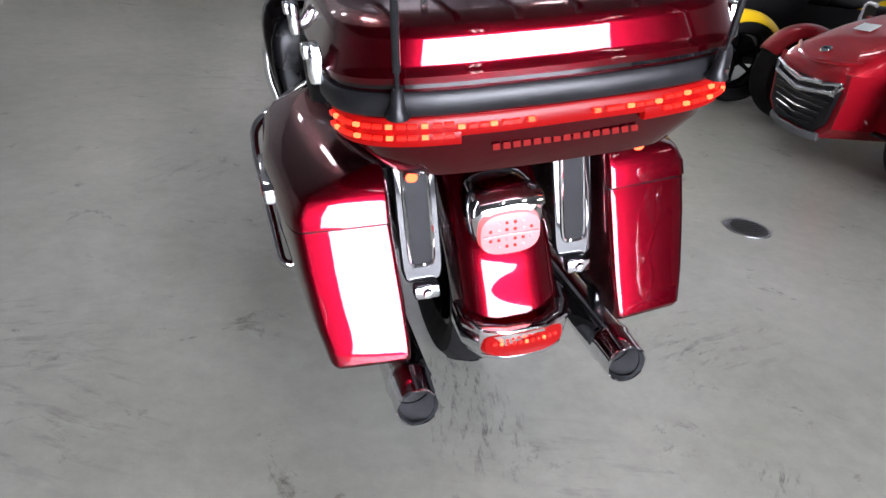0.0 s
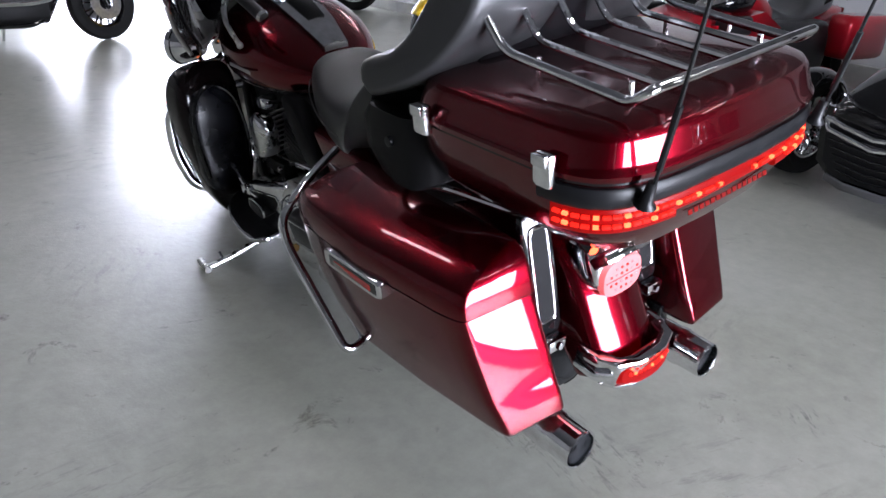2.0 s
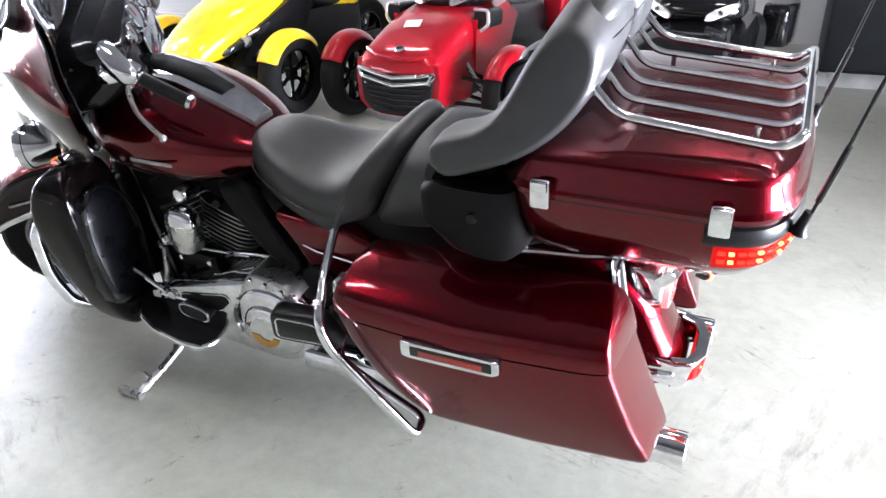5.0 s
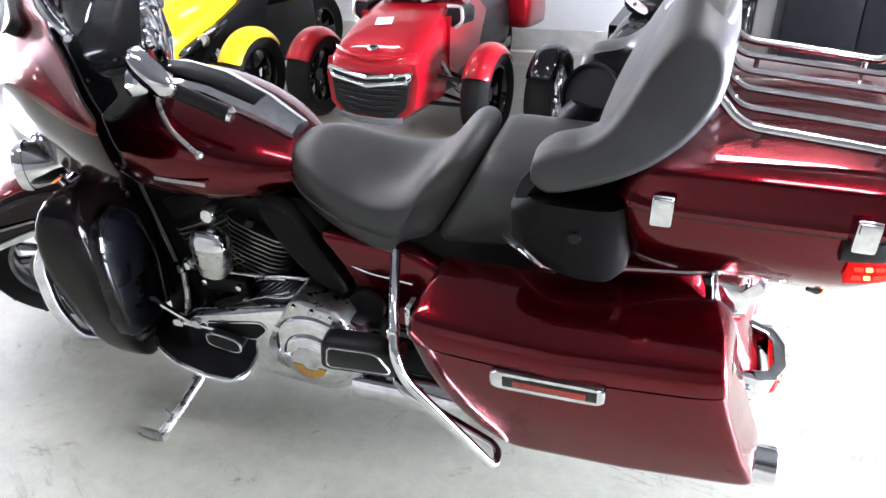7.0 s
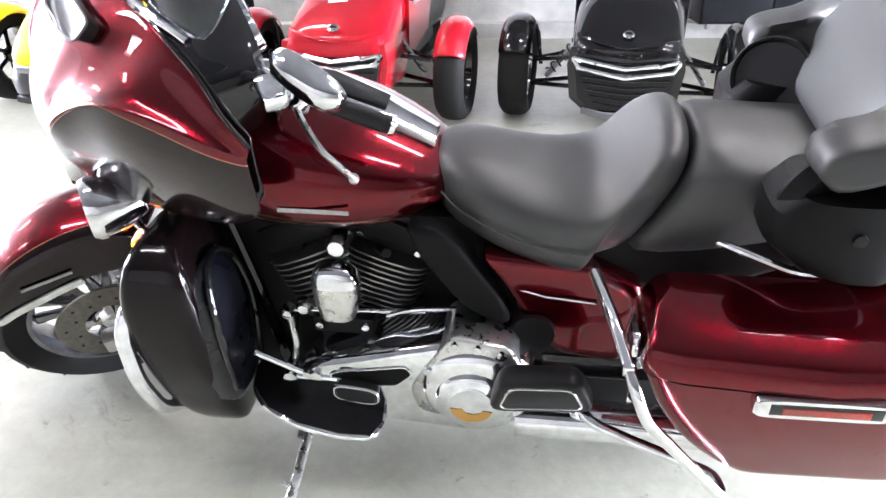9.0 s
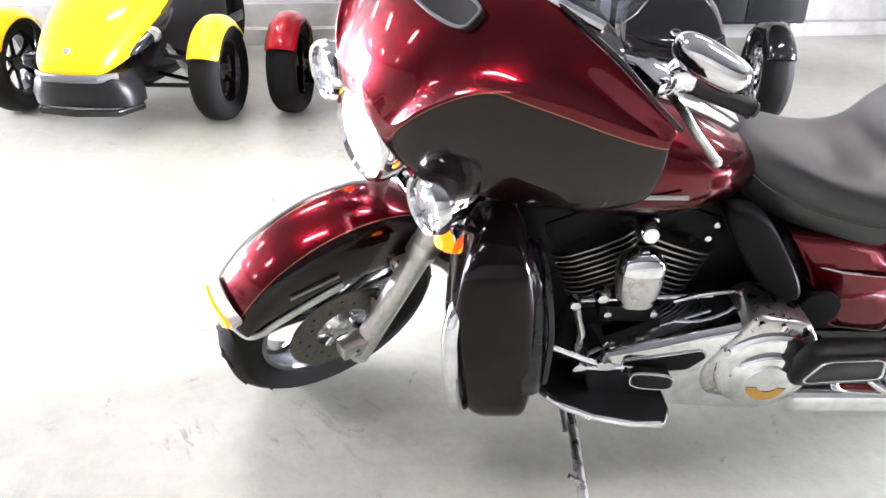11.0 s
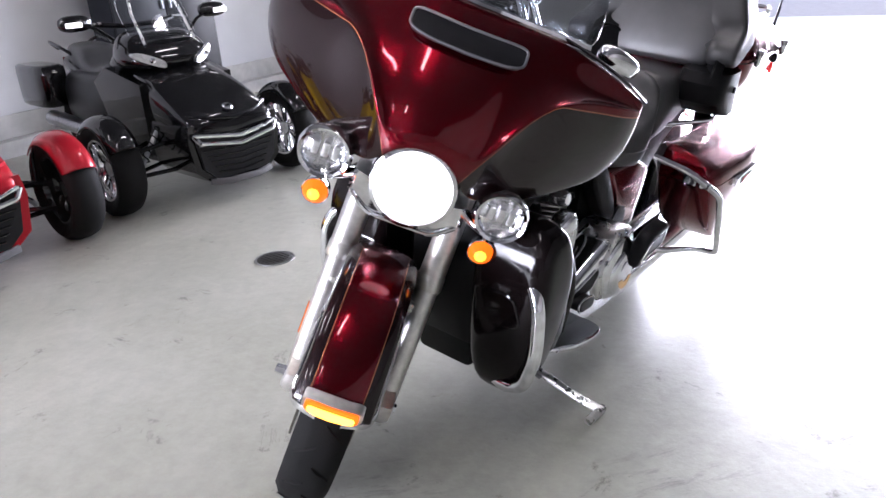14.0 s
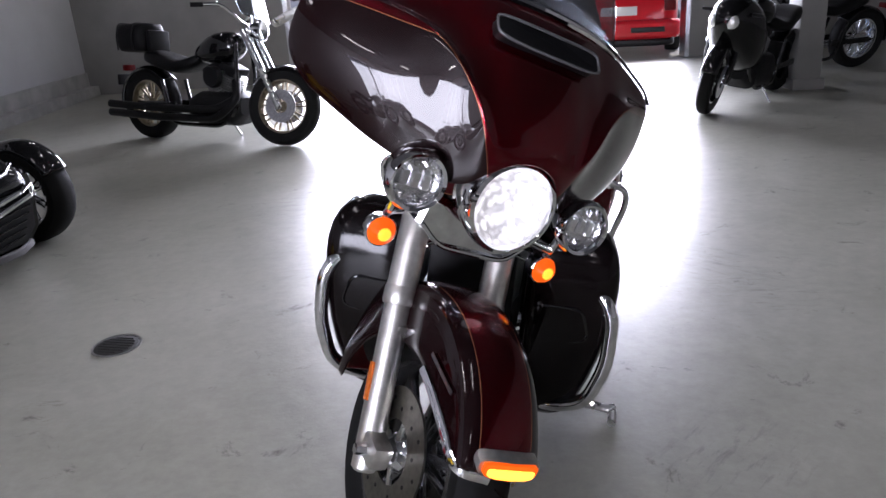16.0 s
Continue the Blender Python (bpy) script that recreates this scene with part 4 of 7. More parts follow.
def wing_ring(s, gap, inset):
    """The wing's side outline, drawn in by inset, on an outer face that leans inwards as it rises."""
    n, out = len(WING_SIDE), []
    for k, (y, z) in enumerate(WING_SIDE):
        (ya, za), (yb, zb) = WING_SIDE[k - 1], WING_SIDE[(k + 1) % n]
        d = Vector((yb - ya, zb - za)).normalized()
        y, z = y + d.y * inset, z - d.x * inset
        face = 0.346 - 0.05 * max(0.0, y) - 0.42 * max(0.0, z - 1.03)
        rise = max(0.0, min(1.0, (z - 1.08) / 0.16))
        low = max(0.0, min(1.0, (1.16 - z) / 0.06)) * max(0.0, min(1.0, (y + 0.13) / 0.07))
        out.append((s * (face - gap * (1 - 0.58 * low)), y - 0.05 * gap * rise, z + 0.16 * gap * rise))
    return out


def side_turn():
    (ya, za), (yb, zb), (yc, zc) = WING_SIDE[0], WING_SIDE[len(WING_SIDE) // 3], WING_SIDE[2 * len(WING_SIDE) // 3]
    return 1 if (yb - ya) * (zc - za) - (yc - ya) * (zb - za) < 0 else -1


for s in (-1, 1):
    q = side_turn()
    part("arm_pad", loft([wing_ring(s, gap, q * inset) for gap, inset in ((0.262, 0.02), (0.25, 0.0), (0.17, -0.004), (0.10, -0.002), (0.05, 0.0), (0.020, 0.001), (0.007, 0.006), (0.001, 0.013), (0.0, 0.019))]), M_VINYL, rest, "black wrap-round armrest pad", sharp=80)
part("shell", loft([[(x, -0.125 - 0.48 * (z - 0.93) + yy, z) for x, yy in oval(h, d, 3.4, 28)] for z, h, d in ((0.93, 0.20, 0.01), (1.10, 0.215, 0.016), (1.23, 0.18, 0.012))]), M_PLASTIC, rest, "black hard backrest shell")

# tank and console
TANK = [(1.335, 0.07, 0.78, 0.93), (1.30, 0.145, 0.735, 0.965), (1.22, 0.205, 0.70, 0.985), (1.10, 0.238, 0.68, 0.985), (0.98, 0.238, 0.68, 0.962), (0.87, 0.214, 0.69, 0.92), (0.78, 0.165, 0.71, 0.872), (0.71, 0.10, 0.735, 0.828), (0.675, 0.05, 0.755, 0.80)]
bp("fuel_tank", loft([ring_y(y, h, a, b, 2.5, 36) for y, h, a, b in TANK]), M_TANK, "candy-red fuel tank with a darker lower panel", sub=1, sharp=80)
console = bp("tank_console", loft([[(x, y, z + 0.010 * (1 - (x / h) ** 2) + (0.012 if k else -0.02)) for x in (-h, -h * 0.6, 0, h * 0.6, h) for k in (1,)] + [(x, y, z - 0.03) for x in (h, -h)] for y, h, z in ((1.24, 0.055, 0.985), (1.12, 0.075, 0.987), (0.98, 0.072, 0.963), (0.86, 0.06, 0.915), (0.755, 0.042, 0.858))]), M_CHROME, "chrome tank console")
part("inlay", sheet([[(x, y, z + 0.024) for x in (-h, 0, h)] for y, h, z in ((1.16, 0.034, 0.987), (1.08, 0.042, 0.982), (0.98, 0.040, 0.964), (0.86, 0.030, 0.916))]), M_POD, console, "dark textured inlay", solid=0.006)
part("filler_cap", lathe([(0, 0.012), (0.03, 0.011), (0.038, 0.004), (0.04, 0)], 24, aim((0.0, 1.19, 1.003), (0, 0.05, 1))), M_CHROME, console)
for s in (-1, 1):
    badge = bp("tank_badge", box((0, 0, 0), (0.15, 0.010, 0.003), 0.001), M_STEEL, "chrome tank badge", m=Matrix.Translation((s * 0.2365, 0.985, 0.80)) @ Matrix.Rotation(radians(90) * s, 4, "Z") @ Matrix.Rotation(radians(90 - 8), 4, "X"))

# engine
bp("battery_box", loft([ring_y(y, h, a, b, 5, 20) for y, h, a, b in ((0.66, 0.10, 0.45, 0.66), (0.62, 0.135, 0.42, 0.70), (0.30, 0.145, 0.40, 0.74), (0.05, 0.14, 0.60, 0.80), (-0.15, 0.14, 0.70, 0.82))]), M_ENGINE, "black frame cover under the seat")
bp("crankcase", loft([ring_y(y, h, a, b, 4, 24) for y, h, a, b in ((1.14, 0.08, 0.25, 0.36), (1.10, 0.13, 0.17, 0.42), (0.95, 0.16, 0.15, 0.46), (0.75, 0.16, 0.15, 0.47), (0.60, 0.15, 0.16, 0.46), (0.50, 0.10, 0.2, 0.4))]), M_ENGINE, "black engine case")
bp("engine_block_fill", box((0.0, 0.80, 0.55), (0.16, 0.55, 0.30), 0.03), M_ENGINE)
for k, (lean_deg) in enumerate((24.0, -20.0)):
    axis = Vector((0, math.sin(radians(lean_deg)), math.cos(radians(lean_deg))))
    foot = Vector((0.0, 0.955 + 0.01 * (1 if k == 0 else -1), 0.40))
    cyl = bp("cylinder", lathe([(0.085, 0.0), (0.085, 0.30)], 20, aim(foot, axis)), M_ENGINE, "black finned cylinder")
    for i in range(11):
        fin = prism(oval(0.135, 0.125, 3.5, 20), 0.05 + 0.0165 * i, 0.055 + 0.0165 * i, 2)
        part("fin", moved(fin, aim(foot, axis)), M_FIN, cyl)
    part("rocker_box", moved(box((0, 0, 0.275), (0.22, 0.20, 0.075), 0.02), aim(foot, axis)), M_ENGINE, cyl, "black rocker cover")
    part("rocker_cap", moved(box((0, 0, 0.315), (0.19, 0.17, 0.03), 0.012), aim(foot, axis)), M_ENGINE, cyl)
    for a, b in ((-0.07, 0.295), (0.07, 0.295), (-0.07, 0.255), (0.07, 0.255)):
        part("rocker_bolt", moved(lathe([(0, 0.010), (0.008, 0.009), (0.009, 0)], 10, aim((-0.109, a, b), (-1, 0, 0))), aim(foot, axis)), M_CHROME, cyl)
    part("spark_boot", moved(rod((-0.12, 0.02, 0.24), (-0.17, 0.0, 0.27), 0.011), aim(foot, axis)), M_PLASTIC, cyl)
horn = bp("horn_cover", loft([ring_z(z, -0.238, -0.165, 0.966 - h, 0.966 + h, 3.2, 28) for z, h in ((0.500, 0.038), (0.504, 0.042), (0.54, 0.050), (0.580, 0.054), (0.592, 0.053))]), M_SATIN, "chrome bell-shaped horn cover", sharp=60)
part("cap", loft([ring_z(z, -0.240 + 0.4 * c, -0.163 - 0.4 * c, 0.966 - h, 0.966 + h, 2.8, 28) for z, h, c in ((0.592, 0.056, 0.0), (0.604, 0.055, 0.002), (0.622, 0.048, 0.014), (0.636, 0.034, 0.032), (0.643, 0.014, 0.06))]), M_CHROME, horn, "domed chrome cap", sharp=80)
part("bracket", lathe([(0, 0.055), (0.018, 0.053), (0.026, 0.04), (0.027, 0.0)], 18, aim((-0.15, 0.958, 0.675), (-1, 0, 0.1))), M_CHROME, horn)
part("acorn_nut", lathe([(0, 0.03), (0.012, 0.027), (0.020, 0.014), (0.021, 0.0)], 16, aim((-0.20, 1.045, 0.520), (-1, 0, 0))), M_CHROME, horn)
link = bp("shift_linkage", merge(lathe([(0, 0.022), (0.016, 0.020), (0.020, 0.008), (0.020, -0.05)], 18, aim((-0.255, 1.085, 0.345), (-1, 0, 0))), lathe([(0, 0.018), (0.011, 0.016), (0.014, 0.006), (0.014, -0.05)], 16, aim((-0.255, 1.035, 0.342), (-1, 0, 0))), rod((-0.262, 1.095, 0.347), (-0.262, 1.025, 0.341), 0.010, 12)), M_CHROME, "chrome gear shift linkage")
part("lever_bar", tube([(-0.225, 1.085, 0.350), (-0.215, 1.078, 0.405), (-0.185, 1.095, 0.472)], 0.0085, 10), M_SATIN, link)
part("lever_end", lathe([(0, 0.016), (0.012, 0.014), (0.016, 0.004), (0.016, -0.016), (0, -0.02)], 16, aim((-0.185, 1.098, 0.476), (-1, 0, 0))), M_CHROME, link)
lift = bp("tappet_block", box((-0.165, 0.965, 0.445), (0.05, 0.15, 0.05), 0.012), M_ENGINE, "black tappet block")
for y in (0.91, 1.02):
    part("block_bolt", lathe([(0, 0.012), (0.009, 0.011), (0.010, 0)], 10, aim((-0.19, y, 0.452), (-1, 0, 0))), M_CHROME, lift)
part("oil_line", tube(spline([(-0.175, 0.86, 0.475), (-0.185, 0.80, 0.505), (-0.18, 0.735, 0.510), (-0.165, 0.70, 0.50)], 4), 0.0065, 8), M_CHROME, lift)
bp("shift_rod", rod((-0.17, 1.10, 0.470), (-0.17, 0.770, 0.490), 0.006), M_CHROME)
bp("frame_tube", merge(tube(rounded([(-0.09, 1.27, 0.80), (-0.10, 1.20, 0.5), (-0.11, 1.14, 0.2), (-0.12, 0.95, 0.14), (-0.12, 0.5, 0.14), (-0.12, 0.42, 0.3), (-0.12, 0.40, 0.6)], 0.08, 5), 0.017, 10), mirrored(tube(rounded([(-0.09, 1.27, 0.80), (-0.10, 1.20, 0.5), (-0.11, 1.14, 0.2), (-0.12, 0.95, 0.14), (-0.12, 0.5, 0.14), (-0.12, 0.42, 0.3), (-0.12, 0.40, 0.6)], 0.08, 5), 0.017, 10))), M_BLACK)


# primary drive cover: two discs joined by a waist, domed outwards
def primary_outline(k):
    pts = []
    for i in range(40):
        t = 2 * math.pi * i / 40
        cy, cz, r = (0.655, 0.345, 0.150) if math.cos(t) < 0.15 else (0.99, 0.315, 0.085)
        pts.append((cy + r * k * math.cos(t), cz + r * k * math.sin(t)))
    return pts


prim = bp("primary_cover", loft([[(x, y, z) for y, z in primary_outline(k)] for x, k in ((-0.14, 1.0), (-0.245, 1.0), (-0.262, 0.96), (-0.270, 0.88))]), M_CHROME, "chrome primary drive cover", sharp=40)
part("clutch_dome", lathe([(0, 0.030), (0.09, 0.030), (0.108, 0.024), (0.122, 0.010), (0.128, -0.02)], 40, aim((-0.262, 0.650, 0.352), (-1, 0, 0))), M_CHROME, prim, "domed chrome clutch housing")
house = [(y, z) for _, y, z in rounded([(0, y, z) for y, z in ((0.80, 0.34), (0.765, 0.408), (0.700, 0.512), (0.570, 0.488), (0.520, 0.40), (0.535, 0.30), (0.66, 0.24), (0.78, 0.27))], 0.025, 5, True)]
part("clutch_case", loft([[(x, 0.655 + (y - 0.655) * q, 0.38 + (z - 0.38) * q) for y, z in house] for x, q in ((-0.14, 1.0), (-0.262, 1.0), (-0.272, 0.985), (-0.277, 0.94))]), M_SATIN, prim, "bright metal clutch case", sharp=50)
part("derby_cover", lathe([(0, 0.022), (0.052, 0.022), (0.058, 0.017), (0.070, 0.015), (0.080, 0.010), (0.086, 0.0)], 36, aim((-0.290, 0.650, 0.336), (-1, 0, 0))), M_CHROME, prim, "round chrome clutch cover")
crescent = [(0.650 + 0.050 * math.cos(a), 0.336 + 0.050 * math.sin(a)) for a in [radians(195 + 15.5 * i) for i in range(11)]] + [(0.647 + 0.024 * math.cos(a), 0.330 + 0.018 * math.sin(a)) for a in [radians(350 - 15.5 * i) for i in range(11)]]
part("derby_emblem", loft([[(x, y, z) for y, z in crescent] for x in (-0.3105, -0.3135)]), M_BRONZE, prim, "bronze emblem on the clutch cover")
peg = part("shifter_pad", loft([[(x, 0.920 + a * q, 0.335 + b * q + 0.12 * a) for a, b in oval(0.050, 0.021, 3.2, 22)] for x, q in ((-0.262, 1.0), (-0.300, 1.0), (-0.306, 0.9))]), M_PLASTIC, prim, "black rubber shift pad")
part("pad_rim", tube([(-0.301, 0.920 + a, 0.335 + b + 0.12 * a) for a, b in oval(0.052, 0.023, 3.2, 26)], 0.0035, 6, True), M_CHROME, peg, "chrome pad rim")
inset = [(y, z) for _, y, z in rounded([(0, y, z) for y, z in ((0.985, 0.372), (0.805, 0.408), (0.790, 0.385), (0.830, 0.345), (0.985, 0.332))], 0.012, 4, True)]
part("inset_panel", loft([[(x, y, z) for y, z in inset] for x in (-0.262, -0.2735)]), M_POD, prim, "black inset panel", sharp=40)
part("inset_rim", tube([(-0.272, y, z) for y, z in inset], 0.003, 6, True), M_CHROME, prim)
part("shift_link", tube([(-0.262, 1.165, 0.411), (-0.268, 1.08, 0.375), (-0.272, 1.02, 0.355), (-0.268, 0.90, 0.345)], 0.008, 8), M_CHROME, prim)
part("link_joint", lathe([(0, 0.02), (0.016, 0.018), (0.018, -0.01)], 14, aim((-0.262, 1.02, 0.357), (-1, 0, 0))), M_CHROME, prim)
for y, z in ((0.588, 0.474), (0.640, 0.486), (0.690, 0.492), (0.548, 0.42), (0.752, 0.408), (0.545, 0.32), (0.67, 0.256), (1.04, 0.37), (1.04, 0.26)):
    part("bolt", lathe([(0, 0.012), (0.009, 0.011), (0.010, 0)], 10, aim((-0.274, y, z), (-1, 0, 0))), M_CHROME, prim)
bp("starter_housing", rod((-0.20, 0.52, 0.47), (-0.05, 0.52, 0.47), 0.05, 16), M_ENGINE)
bp("exhaust_pipe", tube(rounded([(0.15, 1.1, 0.55), (0.2, 1.2, 0.4), (0.2, 1.0, 0.2), (0.0, 0.6, 0.17), (-0.2, 0.45, 0.22), (-0.235, 0.30, 0.237)], 0.1, 6), 0.028, 12), M_STEEL)
for s in (-1, 1):
    bp("frame_cover", box((s * 0.125, 0.42, 0.30), (0.04, 0.30, 0.28), 0.02), M_ENGINE, "black frame cover")
bp("swing_arm", merge(box((-0.14, 0.22, 0.33), (0.03, 0.55, 0.07), 0.01), box((0.14, 0.22, 0.33), (0.03, 0.55, 0.07), 0.01)), M_BLACK)

for s in (-1, 1):
    # heat deflector and red side panel below the seat
    edge = [(p.y, p.z) for p in spline([(0, y, z) for y, z in ((0.80, 0.735), (0.75, 0.745), (0.70, 0.715), (0.645, 0.64), (0.585, 0.545), (0.575, 0.50), (0.605, 0.495), (0.68, 0.545), (0.76, 0.65))], 4, True)]
    bp("heat_deflector", loft([[(s * (0.155 + b), 0.68 + (y - 0.68) * q, 0.63 + (z - 0.63) * q) for y, z in edge] for b, q in ((0.0, 1.0), (0.035, 1.0), (0.046, 0.94), (0.050, 0.80))]), M_POD, "satin black mid-frame deflector", sharp=60)
    cover = [(y, z) for _, y, z in rounded([(0, y, z) for y, z in ((0.645, 0.675), (0.585, 0.585), (0.525, 0.470), (0.455, 0.385), (0.31, 0.365), (0.29, 0.61), (0.40, 0.66))], 0.02, 4, True)]
    pan = bp("side_panel", loft([[(s * (0.13 + b - 0.02 * max(0.0, (0.55 - z) / 0.2)), 0.46 + (y - 0.46) * q, 0.55 + (z - 0.55) * q) for y, z in cover] for b, q in ((0.0, 1.0), (0.045, 1.0), (0.056, 0.97), (0.062, 0.90), (0.064, 0.75))]), M_RED, "candy-red side cover below the seat", sharp=60)
    part("panel_trim", tube([(s * 0.190, 0.560, 0.592), (s * 0.1965, 0.50, 0.580), (s * 0.196, 0.385, 0.568)], 0.0035, 6), M_CHROME, pan)
    # passenger footboard, folded up
    sole = [(y, z) for _, y, z in rounded([(0, y, z) for y, z in ((0.085, 0.066), (-0.085, 0.064), (-0.118, -0.050), (0.122, -0.056))], 0.030, 6, True)]
    pf = bp("passenger_footboard", loft([[(s * b, y * q, z * q) for y, z in sole] for b, q in ((-0.028, 0.93), (-0.020, 1.0), (0.015, 1.0), (0.023, 0.96), (0.026, 0.90))]), M_PLASTIC, "black rubber passenger footboard", m=Matrix.Translation((s * 0.315, 0.495, 0.410)) @ Matrix.Rotation(radians(-4), 4, "X") @ Matrix.Rotation(radians(14 * s), 4, "Y"), sharp=50)
    part("trim_ring", tube([(s * 0.0265, y * 0.78, z * 0.72 + 0.004) for y, z in sole], 0.003, 6, True), M_CHROME, pf)
    part("bracket", box((-s * 0.06, 0.02, -0.06), (0.10, 0.05, 0.03), 0.006), M_BLACK, pf)
    # rider footboard
    brd = [(0.165, 0.88), (0.30, 0.865), (0.345, 0.885), (0.355, 0.96), (0.345, 1.06), (0.315, 1.14), (0.26, 1.19), (0.165, 1.20)]
    fb = bp("footboard", prism([(s * a, b) for a, b in brd], -0.008, 0.012, 2), M_PLASTIC, "black rubber rider footboard with a chrome rim", m=Matrix.Translation((0, 0, 0.236)) @ Matrix.Translation((0, 0.87, 0)) @ Matrix.Rotation(radians(8), 4, "X") @ Matrix.Translation((0, -0.87, 0)))
    part("rim", tube(rounded([(s * a, b, 0.0) for a, b in brd], 0.03, 4), 0.009, 8), M_CHROME, fb, "chrome footboard rim")
    part("arm", tube([(s * 0.12, 0.93, 0.02), (s * 0.2, 0.95, -0.02), (s * 0.28, 0.97, -0.015)], 0.012, 8), M_BLACK, fb)
    # engine guard
    bp("engine_guard", tube(rounded([(s * 0.10, 1.28, 0.66), (s * 0.27, 1.34, 0.625), (s * 0.35, 1.385, 0.605), (s * 0.378, 1.40, 0.55), (s * 0.385, 1.395, 0.42), (s * 0.352, 1.38, 0.29), (s * 0.27, 1.35, 0.245), (s * 0.08, 1.22, 0.20)], 0.05, 7), 0.0185, 14), M_CHROME, "chrome engine guard bar")
    # fairing lower
    LOW = [(0.185, 0.19, 0.265, 1.215, 1.30), (0.205, 0.165, 0.30, 1.205, 1.335), (0.28, 0.15, 0.338, 1.20, 1.37), (0.42, 0.15, 0.372, 1.20, 1.398), (0.56, 0.15, 0.388, 1.21, 1.405), (0.66, 0.15, 0.388, 1.22, 1.395), (0.725, 0.155, 0.365, 1.24, 1.37), (0.752, 0.17, 0.325, 1.262, 1.345), (0.762, 0.19, 0.28, 1.28, 1.325)]
    low = bp("fairing_lower", loft([ring_z(z, s * a if s > 0 else -b, s * b if s > 0 else -a, f, r, 5.0, 36) for z, a, b, f, r in LOW]), M_LEG, "gloss black leg shield", sub=1, sharp=80)
    part("inner_box", loft([ring_z(z, s * a if s > 0 else -b, s * b if s > 0 else -a, f, r, 4, 24) for z, a, b, f, r in ((0.30, 0.19, 0.335, 1.185, 1.26), (0.36, 0.17, 0.365, 1.175, 1.28), (0.62, 0.17, 0.375, 1.185, 1.30), (0.70, 0.20, 0.33, 1.215, 1.30))]), M_SKY_TINTED, low, "black inner face with the sky's blue put into its colour", sub=1, sharp=80)
    part("inner_rim", tube(spline([(s * 0.185, 1.186, 0.34), (s * 0.178, 1.181, 0.52), (s * 0.20, 1.198, 0.65), (s * 0.265, 1.212, 0.70), (s * 0.335, 1.200, 0.655), (s * 0.362, 1.184, 0.54), (s * 0.348, 1.182, 0.38)], 5), 0.008, 8), M_BLACK, low)
    part("vent_trim", tube(rounded([(s * 0.17, 1.395, 0.56), (s * 0.30, 1.405, 0.57), (s * 0.33, 1.398, 0.48), (s * 0.2, 1.39, 0.45)], 0.03, 4, True), 0.004, 6, True), M_BLACK, low)
# radiator cover between the leg shields
bp("oil_cooler", box((0, 1.165, 0.43), (0.20, 0.20, 0.52), 0.02), M_ENGINE)
bp("radiator", box((0, 1.27, 0.50), (0.24, 0.05, 0.44), 0.01), M_PLASTIC)

# side stand
INV = BIKE.inverted()
knee, heel, toe = (INV @ Vector(p) for p in ((-0.51, 1.052, 0.040), (-0.604, 1.045, 0.016), (-0.604, 1.118, 0.015)))
stand = bp("side_stand", tube([(-0.08, 1.06, 0.155), (-0.16, 1.072, 0.145), knee, heel], 0.0135, 10), M_SATIN, "bright metal side stand, down on the floor")
part("foot", tube([heel + Vector((0.0, -0.015, 0.0)), heel.lerp(toe, 0.4), toe], 0.0135, 10), M_SATIN, stand)
part("tab", rod(knee + Vector((-0.03, 0.0, 0.0)), knee + Vector((-0.03, 0.03, 0.02)), 0.006, 8), M_CHROME, stand)
bp("stand_spring", rod((-0.13, 1.10, 0.16), Vector((-0.16, 1.072, 0.145)).lerp(knee, 0.5) + Vector((0, 0.02, 0)), 0.007, 8), M_STEEL)

